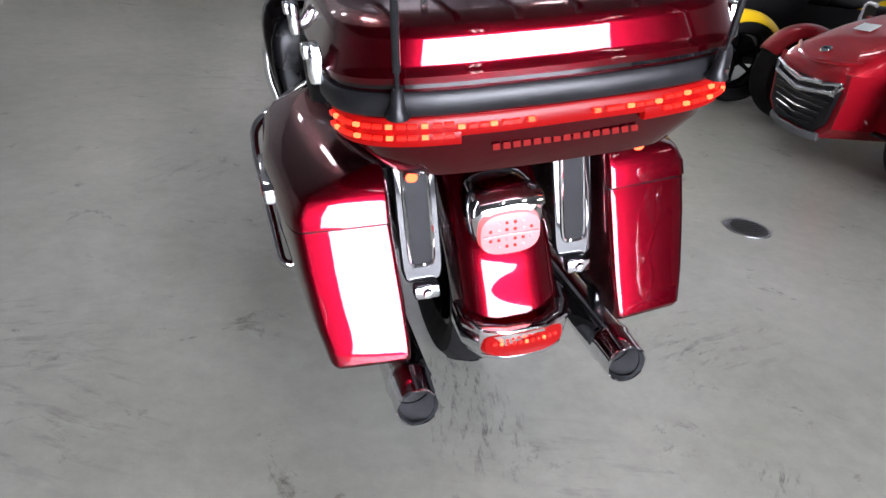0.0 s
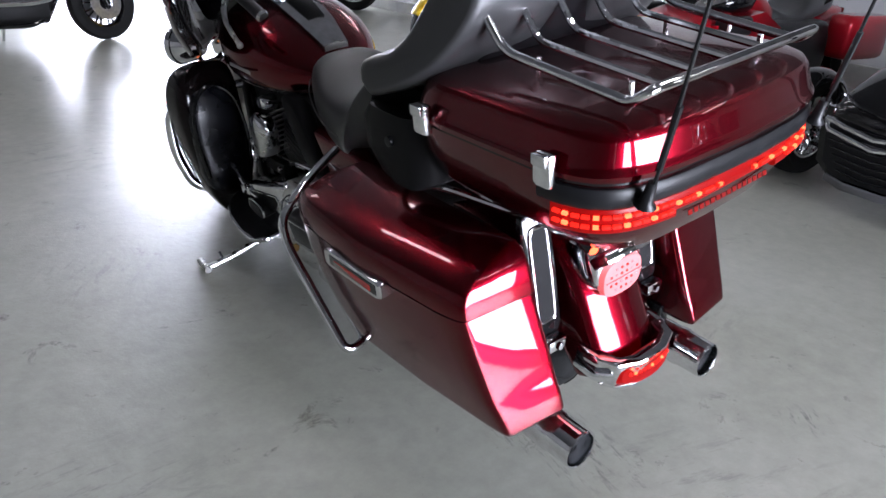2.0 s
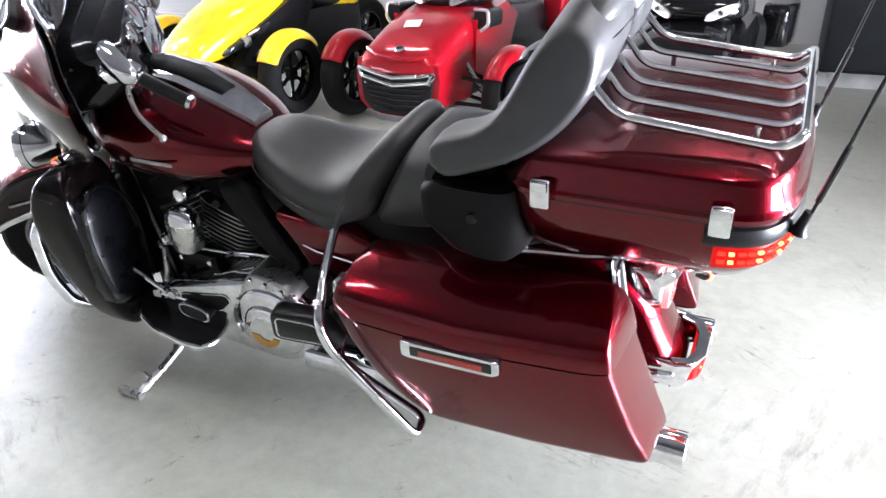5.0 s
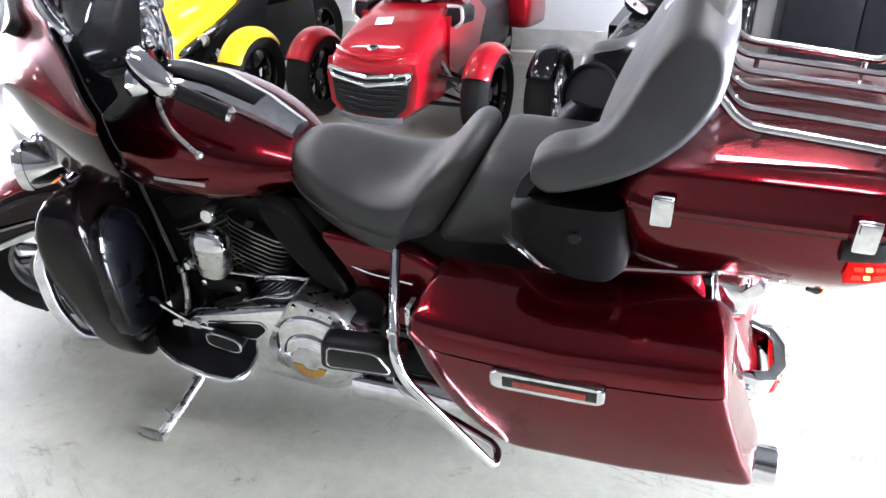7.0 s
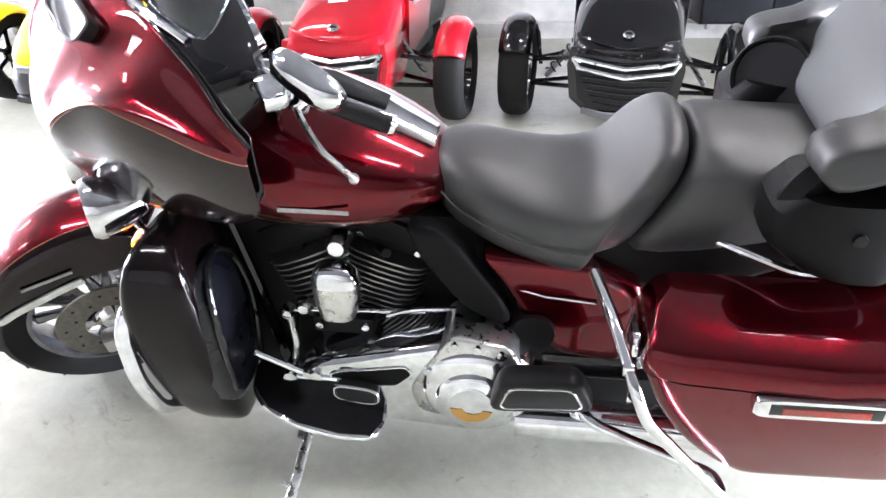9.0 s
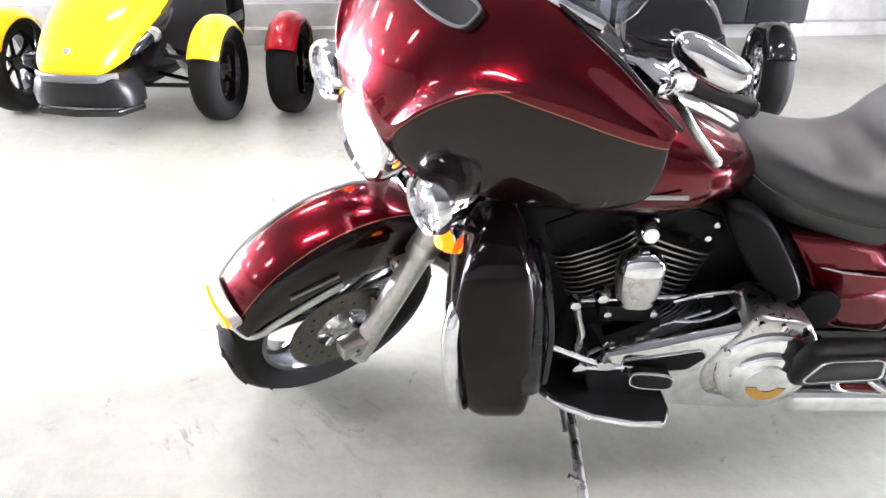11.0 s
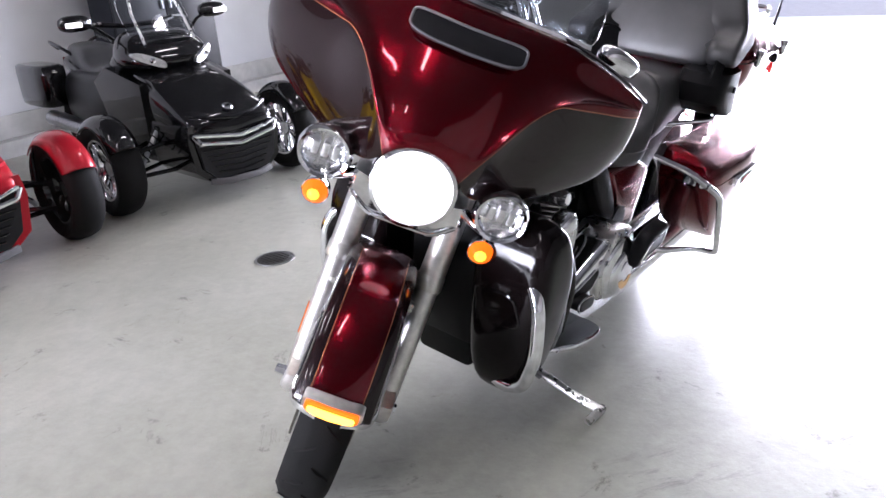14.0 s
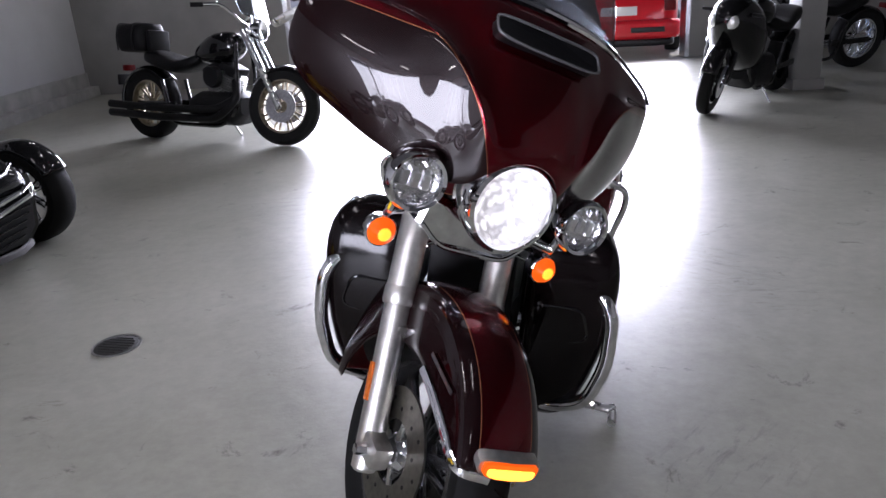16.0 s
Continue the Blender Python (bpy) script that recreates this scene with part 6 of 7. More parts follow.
def roadster(m, paint, label, long_nose=False, wheel_mat=None, white_tag=False, scoops=True):
    ob = thing("three_wheel_roadster", m, label, "three-wheeler", "roadsters along the wall")
    wm = wheel_mat or M_BLACK

    def p(name, bm, mat, text="", **kw):
        return part(name, bm, mat, ob, text, **kw)

    for s in (-1, 1):
        wheel(ob, (s * 0.63, 0, 0.285), 0.285, 0.175, 0.185, 6, wm, wide=0.016, twin=0.0 if long_nose else 0.17, tread=False)
        g = p("wheel_guard", arch(0.322, 0.098, 24 if long_nose else 28, 140, 0.062, 14, 9), paint, "painted wheel guard", m=Matrix.Translation((s * 0.63, 0, 0.285)), solid=0.008, sub=1, sharp=60)
        part("guard_stay", tube([(s * 0.50, -0.05, 0.30), (s * 0.53, -0.10, 0.48), (s * 0.60, -0.12, 0.57)], 0.012, 8), M_BLACK, g, m=Matrix.Translation((-s * 0.63, 0, -0.285)))
        for y0, y1, z0, z1 in ((-0.16, -0.02, 0.22, 0.20), (0.14, 0.02, 0.22, 0.20), (-0.14, -0.01, 0.40, 0.34), (0.10, 0.01, 0.40, 0.34)):
            p("suspension_arm", rod((s * 0.18, y0, z0), (s * 0.54, y1, z1), 0.014, 8), M_BLACK)
        sh = p("shock", rod((s * 0.22, -0.02, 0.55), (s * 0.46, 0.0, 0.24), 0.016, 8), M_STEEL)
        coil = []
        for i in range(60):
            t = i / 59
            c = Vector((s * 0.24, -0.02, 0.52)).lerp(Vector((s * 0.44, 0, 0.27)), t)
            coil.append(c + Vector((0.022 * math.cos(t * 44), 0.03 * math.sin(t * 44), 0.018 * math.cos(t * 44))))
        part("spring", tube(coil, 0.005, 6), M_SATIN if long_nose else M_ENGINE, sh)
    # hood and nose
    if long_nose:
        hood = p("hood", loft([[(x, y, (a + b) / 2 + z) for x, z in oval(h, (b - a) / 2, 2.8, 28)] for y, h, a, b in ((-0.55, 0.20, 0.70, 0.92), (-0.40, 0.29, 0.60, 0.90), (-0.15, 0.31, 0.46, 0.82), (0.10, 0.285, 0.38, 0.72), (0.32, 0.245, 0.34, 0.59), (0.46, 0.20, 0.33, 0.47), (0.50, 0.17, 0.34, 0.42))]), paint, "painted hood", sub=1, sharp=60)
        for s in (-1, 1):
            lamp = p("headlamp", loft([[(s * (x + 0.0), y, z) for x, y, z in ((c - 0.03, yy, zz - h), (c + 0.05, yy - 0.02, zz - h * 0.6), (c + 0.055, yy - 0.02, zz + h * 0.6), (c - 0.02, yy, zz + h))] for c, yy, zz, h in ((0.22, 0.30, 0.42, 0.03), (0.265, 0.16, 0.47, 0.055), (0.295, 0.0, 0.54, 0.06), (0.30, -0.15, 0.62, 0.03))]), M_SCREEN, "dark headlamp housing", sub=1, sharp=60)
            part("lens", lathe([(0, 0.03), (0.03, 0.025), (0.045, 0.0)], 20, aim((s * 0.30, 0.09, 0.50), (s * 0.5, 1, 0.1))), M_REFLECTOR, lamp)
            p("side_panel", loft([[(s * (0.24 + b), y, z) for y, z in ((-0.05, 0.60), (-0.45, 0.78), (-0.62, 0.70), (-0.5, 0.42), (-0.1, 0.30), (0.18, 0.34))] for b in (0.0, 0.09)]), M_PLASTIC, "black side panel")
        nose = p("nose", loft([ring_z(z, -h, h, 0.15, f, 3.2, 28) for z, h, f in ((0.14, 0.20, 0.38), (0.17, 0.29, 0.47), (0.24, 0.29, 0.49), (0.31, 0.26, 0.50), (0.345, 0.23, 0.49))]), M_PLASTIC, "black lower nose")
        part("lip", sweep([(-0.29, 0.30, 0.15), (-0.22, 0.46, 0.145), (0, 0.50, 0.145), (0.22, 0.46, 0.145), (0.29, 0.30, 0.15)], oval(0.012, 0.02, 3, 10)), M_BLACK, nose)
        part("nose_band", sweep([(-0.23, 0.42, 0.335), (-0.15, 0.495, 0.335), (0, 0.515, 0.335), (0.15, 0.495, 0.335), (0.23, 0.42, 0.335)], oval(0.008, 0.022, 3, 10)), M_GREY_PLASTIC, nose)
        part("badge", lathe([(0, 0.004), (0.018, 0.003), (0.02, 0)], 16, aim((0, 0.475, 0.475), (0, 1, 0.9))), M_STEEL, hood)
    else:
        hood = p("hood", loft([[(x, y, (a + b) / 2 + z) for x, z in oval(h, (b - a) / 2, 4.0, 32)] for y, h, a, b in ((-0.42, 0.20, 0.60, 0.82), (-0.30, 0.275, 0.50, 0.815), (-0.10, 0.30, 0.42, 0.765), (0.10, 0.305, 0.36, 0.69), (0.28, 0.30, 0.32, 0.60), (0.36, 0.29, 0.34, 0.54), (0.39, 0.27, 0.38, 0.50))]), paint, "painted hood", sub=1, sharp=60)
        part("crease", sweep([(-0.27, 0.30, 0.555), (-0.15, 0.375, 0.53), (0, 0.40, 0.515), (0.15, 0.375, 0.53), (0.27, 0.30, 0.555)], oval(0.012, 0.012, 2, 8)), paint, hood)
        badge = part("badge", lathe([(0, 0.008), (0.026, 0.007), (0.032, 0)], 20, aim((0, 0.335, 0.573), (0, 0.55, 1))), M_CHROME, hood, "round silver badge")
        part("badge_mark", box((0, 0, 0.009), (0.03, 0.014, 0.002), 0.0), M_BLACK, badge, m=aim((0, 0.335, 0.573), (0, 0.55, 1)))
        if white_tag:
            part("tag", box((0, 0, 0), (0.11, 0.08, 0.003), 0.0), M_WHITE, hood, "white paper tag", m=Matrix.Translation((0.045, 0.10, 0.697)) @ Matrix.Rotation(radians(-25), 4, "X") @ Matrix.Rotation(radians(12), 4, "Z"))
        nose = p("nose", loft([[(x, y, z) for x, z in ((-0.30, 0.50), (0.30, 0.50), (0.315, 0.40), (0.29, 0.22), (0.20, 0.145), (-0.20, 0.145), (-0.29, 0.22), (-0.315, 0.40))] for y in (-0.1, 0.25, 0.37)]), paint, "painted nose surround", sharp=20)
        mesh_bits = [prism([(-0.275, 0.425), (0.275, 0.425), (0.245, 0.235), (0.17, 0.165), (-0.17, 0.165), (-0.245, 0.235)], 0.36, 0.392, 1)]
        grille = part("grille", merge(*mesh_bits), M_PLASTIC, nose, "black mesh grille")
        for k in range(6):
            z = 0.20 + 0.035 * k
            part("grille_bar", sweep([(-0.16 - 0.02 * k, 0.398, z + 0.008), (0, 0.405, z - 0.008), (0.16 + 0.02 * k, 0.398, z + 0.008)], oval(0.005, 0.006, 2, 6)), M_GREY_PLASTIC if k == 5 else M_BLACK, grille)
        part("grille_frame", tube(rounded([(-0.285, 0.385, 0.445), (-0.25, 0.405, 0.395), (0, 0.425, 0.355), (0.25, 0.405, 0.395), (0.285, 0.385, 0.445), (0.16, 0.418, 0.428), (0, 0.428, 0.405), (-0.16, 0.418, 0.428)], 0.012, 3, True), 0.0145, 8, True), M_CHROME, nose, "chrome grille frame")
        part("lip", sweep([(-0.215, 0.375, 0.152), (-0.1, 0.415, 0.142), (0.1, 0.415, 0.142), (0.215, 0.375, 0.152)], oval(0.012, 0.020, 3, 10)), M_GREY_PLASTIC, nose, "grey front lip")
        for s in (-1, 1):
            if scoops:
                sc = p("side_scoop", loft([[(s * x, y, z) for x, z in oval(0.050, 0.060, 3, 16, 0.335, 0.72)] for y in (-0.36, -0.12)]), M_PLASTIC, "black air scoop")
                part("scoop_rim", tube(rounded([(s * 0.29, -0.115, 0.785), (s * 0.385, -0.13, 0.785), (s * 0.395, -0.12, 0.69), (s * 0.35, -0.105, 0.655)], 0.03, 4), 0.012, 8), M_SILVER, sc, "silver scoop surround")
            p("side_panel", loft([[(s * (0.20 + b), y, z) for y, z in ((-0.10, 0.72), (-0.55, 0.80), (-0.75, 0.70), (-0.6, 0.42), (-0.1, 0.32))] for b in (0.0, 0.12)]), paint, "painted side panel")
    # cowl, lamps and screen
    cz = 0.06 if long_nose else 0.0
    cowl = p("cowl", loft([ring_z(z + cz, -h, h, r, f, 2.8, 28) for z, h, f, r in ((0.76, 0.24, -0.16, -0.56), (0.82, 0.30, -0.14, -0.58), (0.89, 0.29, -0.17, -0.60), (0.96, 0.25, -0.24, -0.60), (1.02, 0.18, -0.34, -0.58))]), M_BLACK, "black front cowl", sub=1, sharp=60)
    for s in (-1, 1):
        lx, lw, lh, up = (0.125, 0.075, 0.032, 0.0) if long_nose else (0.185, 0.080, 0.024, 0.45)
        hl = part("headlamp", loft([[(s * (lx + x), -0.15 - 0.05 * k - 1.1 * max(0.0, lx + x - 0.1) ** 2 * 3, 0.845 + cz + z * (1 - 0.3 * k) + up * x) for x, z in oval(lw, lh, 3, 20)] for k in (-0.6, 1)]), M_REFLECTOR, cowl, "clear headlamp")
        part("lens", loft([[(s * (lx + x), -0.118 + 0.004 * k - 1.1 * max(0.0, lx + x - 0.1) ** 2 * 3, 0.845 + cz + z + up * x) for x, z in oval(lw + 0.004, lh + 0.003, 3, 20)] for k in (0, 1)]), M_PANE, hl)
        part("lamp_core", lathe([(0, 0.02), (0.013, 0.018), (0.018, 0)], 16, aim((s * lx, -0.135, 0.845 + cz), (0, 1, 0))), M_CHROME, hl)
        mr = p("mirror", loft([[(s * (0.47 + x * q), -0.46 + 0.06 * k, 1.09 + z * q) for x, z in oval(0.10, 0.05, 2.6, 20)] for k, q in ((-0.4, 0.92), (-0.3, 1.0), (0.2, 0.95), (0.7, 0.5), (0.85, 0.2))]), M_BLACK, "black mirror")
        part("glass", loft([[(s * (0.47 + x), -0.486 + k, 1.09 + z) for x, z in oval(0.085, 0.038, 2.6, 20)] for k in (0.0, 0.001)]), M_REFLECTOR, mr)
        part("stem", tube([(s * 0.26, -0.44, 0.97), (s * 0.34, -0.46, 1.04), (s * 0.41, -0.455, 1.075)], 0.011, 8), M_BLACK, mr)
        # glowing strip added for the mirror's bright shine, no lamp
        part("mirror_shine", box((s * 0.50, -0.407, 1.085), (0.10, 0.014, 0.030), 0.006), M_MIRROR_SHINE, mr)
        grip = p("grip", tube([(s * 0.27, -0.66, 1.06), (s * 0.39, -0.76, 1.04)], 0.019, 10), M_RUBBER)
        part("lever", tube(spline([(s * 0.25, -0.61, 1.07), (s * 0.32, -0.63, 1.065), (s * 0.40, -0.71, 1.045)], 4), 0.007, 8), M_SATIN, grip)
    if not long_nose:
        sc = p("windscreen", sheet([[(x, -0.20 - 0.20 * k - 1.1 * x * x, 0.95 + 0.30 * k - 0.5 * x * x) for k in (0, 0.5, 1)] for x in [-0.23 + 0.0767 * i for i in range(7)]]), M_CLEAR_SCREEN, "clear windscreen", solid=0.005, sub=1, sharp=60)
        for s in (-1, 1):
            part("screen_post", tube([(s * 0.17, -0.225, 0.94), (s * 0.165, -0.34, 1.12), (s * 0.13, -0.42, 1.28)], 0.009, 8), M_SATIN, sc)
        sc.visible_shadow = False
    else:
        part("cowl_trim", tube(spline([(-0.22, -0.17, 0.93), (0, -0.125, 0.915), (0.22, -0.17, 0.93)], 6), 0.014, 8), M_SILVER, cowl)
        sc = p("windscreen", sheet([[(x, -0.26 - 0.16 * k - 1.0 * x * x, 1.0 + 0.15 * k - 0.4 * x * x) for k in (0, 0.5, 1)] for x in [-0.16 + 0.0533 * i for i in range(7)]]), M_CLEAR_SCREEN, "small clear windscreen", solid=0.005, sub=1, sharp=60)
        sc.visible_shadow = False
    p("handlebar", tube(rounded([(-0.27, -0.66, 1.06), (-0.12, -0.58, 1.04), (0.12, -0.58, 1.04), (0.27, -0.66, 1.06)], 0.05, 5), 0.016, 10), M_BLACK)
    # body, seat, tail
    p("chassis", loft([ring_z(z, -h, h, -1.55, 0.1, 4, 28) for z, h in ((0.16, 0.15), (0.22, 0.2), (0.45, 0.2), (0.62, 0.17))]), M_ENGINE, "black chassis and engine")
    p("tank_cover", loft([ring_y(y, h, a, b, 2.6, 24) for y, h, a, b in ((-0.50, 0.12, 0.70, 0.94), (-0.60, 0.17, 0.62, 0.95), (-0.80, 0.19, 0.58, 0.90), (-0.95, 0.14, 0.60, 0.80))]), paint if not long_nose else M_PLASTIC, sub=1, sharp=60)
    p("seat", pad([(-0.86, 0.10, 0.68, 0.80, 0), (-0.92, 0.15, 0.62, 0.82, 0), (-1.05, 0.18, 0.60, 0.76, 0.02), (-1.20, 0.19, 0.62, 0.78, 0.02), (-1.29, 0.17, 0.66, 0.88, 0), (-1.40, 0.16, 0.70, 0.90, 0.01), (-1.58, 0.14, 0.74, 0.91, 0), (-1.68, 0.09, 0.78, 0.88, 0)]), M_VINYL, "black two-up seat", sub=1, sharp=60)
    if not long_nose:
        for s in (-1, 1):
            p("rear_side_cover", loft([ring_z(z, s * 0.10 if s > 0 else -h, s * h if s > 0 else -0.10, -1.50, -0.58, 3.2, 28) for z, h in ((0.34, 0.24), (0.38, 0.28), (0.56, 0.30), (0.68, 0.27), (0.73, 0.20))]), M_PLASTIC, "black rear side cover", sub=1, sharp=60)
    tailp = p("tail", loft([ring_y(y, h, a, b, 2.6, 24) for y, h, a, b in ((-1.10, 0.16, 0.50, 0.68), (-1.40, 0.17, 0.56, 0.74), (-1.70, 0.13, 0.66, 0.80), (-1.88, 0.08, 0.72, 0.80))]), paint, "painted tail", sub=1, sharp=60)
    part("tail_light", box((0, -1.885, 0.76), (0.12, 0.02, 0.04), 0.008), M_RED_LENS, tailp, "red tail light")
    for s in (-1, 1):
        part("grab_rail", tube(rounded([(s * 0.12, -1.45, 0.80), (s * 0.2, -1.50, 0.88), (s * 0.19, -1.75, 0.92), (s * 0.1, -1.82, 0.85)], 0.05, 4), 0.012, 8), M_BLACK, tailp)
        if not long_nose:
            pn = p("pannier", loft([ring_z(z, s * 0.20 if s > 0 else -0.42, s * 0.42 if s > 0 else -0.20, -2.0, -1.42, 4, 24) for z in (0.46, 0.50, 0.74, 0.78)]), paint, "painted side case", sub=1, sharp=60)
    wheel(ob, (0, -1.71, 0.315), 0.315, 0.22, 0.19, 6, wm, tread=False)
    p("swing_arm", merge(box((-0.16, -1.45, 0.32), (0.04, 0.6, 0.08), 0.01), box((0.16, -1.45, 0.32), (0.04, 0.6, 0.08), 0.01)), M_BLACK)
    p("exhaust", rod((0.24, -0.9, 0.30), (0.28, -1.75, 0.36), 0.06, 16), M_STEEL)
    return ob


roadster(pose(2.45, 3.48, 0, 0, 0, 87.5), M_YELLOW, "bright yellow three-wheeled roadster with black sides against the wall", long_nose=True)
roadster(pose(2.62, 1.845, 0, 0, 0, 89), M_SPY_RED, "glossy red three-wheeled roadster with a chrome grille frame", white_tag=True)
roadster(pose(2.77, 0.235, 0, 0, 0, 88), M_BLACK, "glossy black three-wheeled roadster with bright spoked wheels", wheel_mat=M_CHROME, scoops=False)

# ---- other parked vehicles ----


def street_bike(m, label, steer=20.0, paint=None, fat=True, windshield=False, sport=False, luggage=False, red_mark=False, black=False):
    """A parked motorcycle along +y, rear axle over the origin."""
    ob = thing("parked_motorcycle", m, label, "motorcycle", "parked motorcycles")
    paint = paint or M_BLACK
    bright = M_ENGINE if black else M_CHROME
    rim_mat = M_SPOKE if black else M_CHROME if fat else M_BLACK
    base = 1.42 if sport else 1.62
    rake = radians(24 if sport else 30)
    R = 0.30 if sport else 0.33
    axis = Vector((0, -math.sin(rake), math.cos(rake)))
    foot = Vector((0, base, R))
    st = Matrix.Translation(foot) @ Matrix.Rotation(radians(steer), 4, axis) @ Matrix.Translation(-foot)

    def p(name, bm, mat, text="", **kw):
        return part(name, bm, mat, ob, text, **kw)

    wheel(ob, (0, 0, R), R, 0.17, R - 0.11, 9, rim_mat, wide=0.010, twin=0.12, tread=False)
    wheel(ob, foot, R, 0.13 if fat else 0.11, R - 0.10, 9, rim_mat, m=st, wide=0.009, twin=0.12, tread=False)
    p("rear_guard", arch(R + 0.03, 0.10, 40, 190, 0.03), paint, m=Matrix.Translation((0, 0, R)), solid=0.006, sub=1, sharp=60)
    p("front_guard", arch(R + 0.025, 0.075, 20, 150, 0.03), paint, m=st @ Matrix.Translation(foot), solid=0.006, sub=1, sharp=60)
    for s in (-1, 1):
        a, b = foot + Vector((s * 0.10, 0, -0.02)), foot + axis * 0.72 + Vector((s * 0.10, 0, 0))
        leg = p("fork_leg", rod(a, a.lerp(b, 0.5), 0.028, 14), M_SATIN if not sport else M_BLACK, m=st)
        part("upper_tube", rod(a.lerp(b, 0.5), b, 0.024 if sport else 0.033, 14), M_CHROME if not sport else M_STEEL, leg)
        d = p("brake_disc", lathe([(0.06, -0.003), (0.14, -0.003), (0.14, 0.003), (0.06, 0.003)], 28, Matrix.Translation(foot + Vector((s * 0.072, 0, 0))) @ Matrix.Rotation(radians(90), 4, "Y"), closed=True), M_STEEL, m=st)
        if red_mark:
            part("caliper", box((s * 0.085, foot.y - 0.10, R + 0.09), (0.04, 0.06, 0.11), 0.01), M_SPY_RED, d, "red brake caliper")
    top = foot + axis * 0.74
    if sport:
        f = p("front_fairing", loft([ring_y(y, h, a, b, 2.4, 24) for y, h, a, b in ((base + 0.08, 0.04, 0.74, 0.84), (base + 0.0, 0.14, 0.62, 0.95), (base - 0.15, 0.20, 0.45, 1.02), (base - 0.35, 0.23, 0.30, 0.98), (base - 0.60, 0.20, 0.28, 0.80))]), paint, "glossy fairing", sub=1, sharp=60)
        for s in (-1, 1):
            part("headlamp", lathe([(0, 0.02), (0.04, 0.015), (0.06, 0)], 20, aim((s * 0.075, base + 0.035, 0.80), (s * 0.3, 1, 0.2))), M_REFLECTOR, f, "clear headlamp")
            part("signal", box((s * 0.22, base - 0.12, 0.86), (0.10, 0.03, 0.03), 0.01), M_PLASTIC, f)
        p("screen", sheet([[(x, base - 0.08 - 0.2 * k - x * x, 0.96 + 0.22 * k - x * x) for k in (0, 0.5, 1)] for x in [-0.15 + 0.05 * i for i in range(7)]]), M_SHIELD, solid=0.004, sub=1, sharp=60)
    else:
        hl = p("headlamp", lathe([(0.0, -0.12), (0.06, -0.10), (0.09, -0.02), (0.092, 0.01), (0.08, 0.012), (0.07, 0.0), (0.0, -0.02)], 24, aim(top + Vector((0, 0.14, 0.0)), (0, 1, 0))), M_CHROME, "chrome headlamp", m=st)
        if windshield:
            w = p("windshield", sheet([[(x, top.y + 0.12 - 0.14 * k - 0.6 * x * x, top.z + 0.08 + 0.42 * k - 0.25 * x * x * k) for k in (0, 0.5, 1)] for x in [-0.27 + 0.09 * i for i in range(7)]]), M_SHIELD, "tall clear windshield", m=st, solid=0.004, sub=1, sharp=60)
            w.visible_shadow = False
    hb = p("handlebar", tube(rounded([(-0.40, top.y - 0.28, top.z + 0.14), (-0.24, top.y - 0.12, top.z + 0.18), (-0.06, top.y, top.z + 0.04), (0.06, top.y, top.z + 0.04), (0.24, top.y - 0.12, top.z + 0.18), (0.40, top.y - 0.28, top.z + 0.14)], 0.07, 5), 0.014, 10), M_CHROME if not sport else M_BLACK, m=st)
    for s in (-1, 1):
        part("grip", rod((s * 0.35, top.y - 0.22, top.z + 0.151), (s * 0.415, top.y - 0.295, top.z + 0.137), 0.019, 10), M_RUBBER, hb)
        mr = part("mirror", loft([[(s * (0.34 + x * q), top.y - 0.10 + 0.04 * k, top.z + 0.32 + z * q) for x, z in oval(0.07, 0.045, 2.4, 18)] for k, q in ((-0.3, 0.9), (-0.2, 1.0), (0.3, 0.85), (0.7, 0.3))]), M_CHROME if not sport else M_BLACK, hb)
        part("stem", tube([(s * 0.27, top.y - 0.14, top.z + 0.18), (s * 0.31, top.y - 0.10, top.z + 0.29)], 0.007, 6), M_CHROME, mr)
    p("tank", loft([ring_y(y, h, a, b, 2.5, 24) for y, h, a, b in ((top.y - 0.06, 0.05, 0.80, 0.90), (top.y - 0.14, 0.13, 0.72, 0.97), (top.y - 0.32, 0.165, 0.68, 0.98), (top.y - 0.52, 0.12, 0.70, 0.88), (top.y - 0.62, 0.06, 0.72, 0.80))]), paint, "glossy fuel tank", sub=1, sharp=60)
    sy = top.y - 0.55
    p("seat", pad([(sy + 0.04, 0.07, 0.70, 0.80, 0), (sy - 0.06, 0.14, 0.64, 0.77, 0), (sy - 0.22, 0.18, 0.60, 0.72, 0.02), (sy - 0.38, 0.16, 0.62, 0.80, 0.01), (sy - 0.60, 0.13, 0.68, 0.84, 0), (sy - 0.72, 0.08, 0.72, 0.80, 0)]), M_POD, "black seat", sub=1, sharp=60)
    p("engine_case", loft([ring_y(y, h, a, b, 4, 20) for y, h, a, b in ((base - 0.42, 0.09, 0.25, 0.40), (base - 0.50, 0.17, 0.16, 0.46), (base - 0.85, 0.19, 0.15, 0.46), (base - 1.02, 0.12, 0.2, 0.4))]), M_ENGINE if sport or black else M_SATIN, "engine case")
    for k, ld in enumerate((24.0, -22.0)):
        ax2 = Vector((0, math.sin(radians(ld)), math.cos(radians(ld))))
        ft = Vector((0, base - 0.66, 0.40))
        cy = p("cylinder", lathe([(0.075, 0), (0.075, 0.28)], 16, aim(ft, ax2)), M_ENGINE)
        for i in range(8):
            part("fin", moved(prism(oval(0.125, 0.11, 3.5, 16), 0.05 + 0.022 * i, 0.057 + 0.022 * i, 2), aim(ft, ax2)), M_FIN, cy)
        part("rocker_cover", moved(box((0, 0, 0.27), (0.2, 0.18, 0.07), 0.02), aim(ft, ax2)), bright if not sport else M_ENGINE, cy)
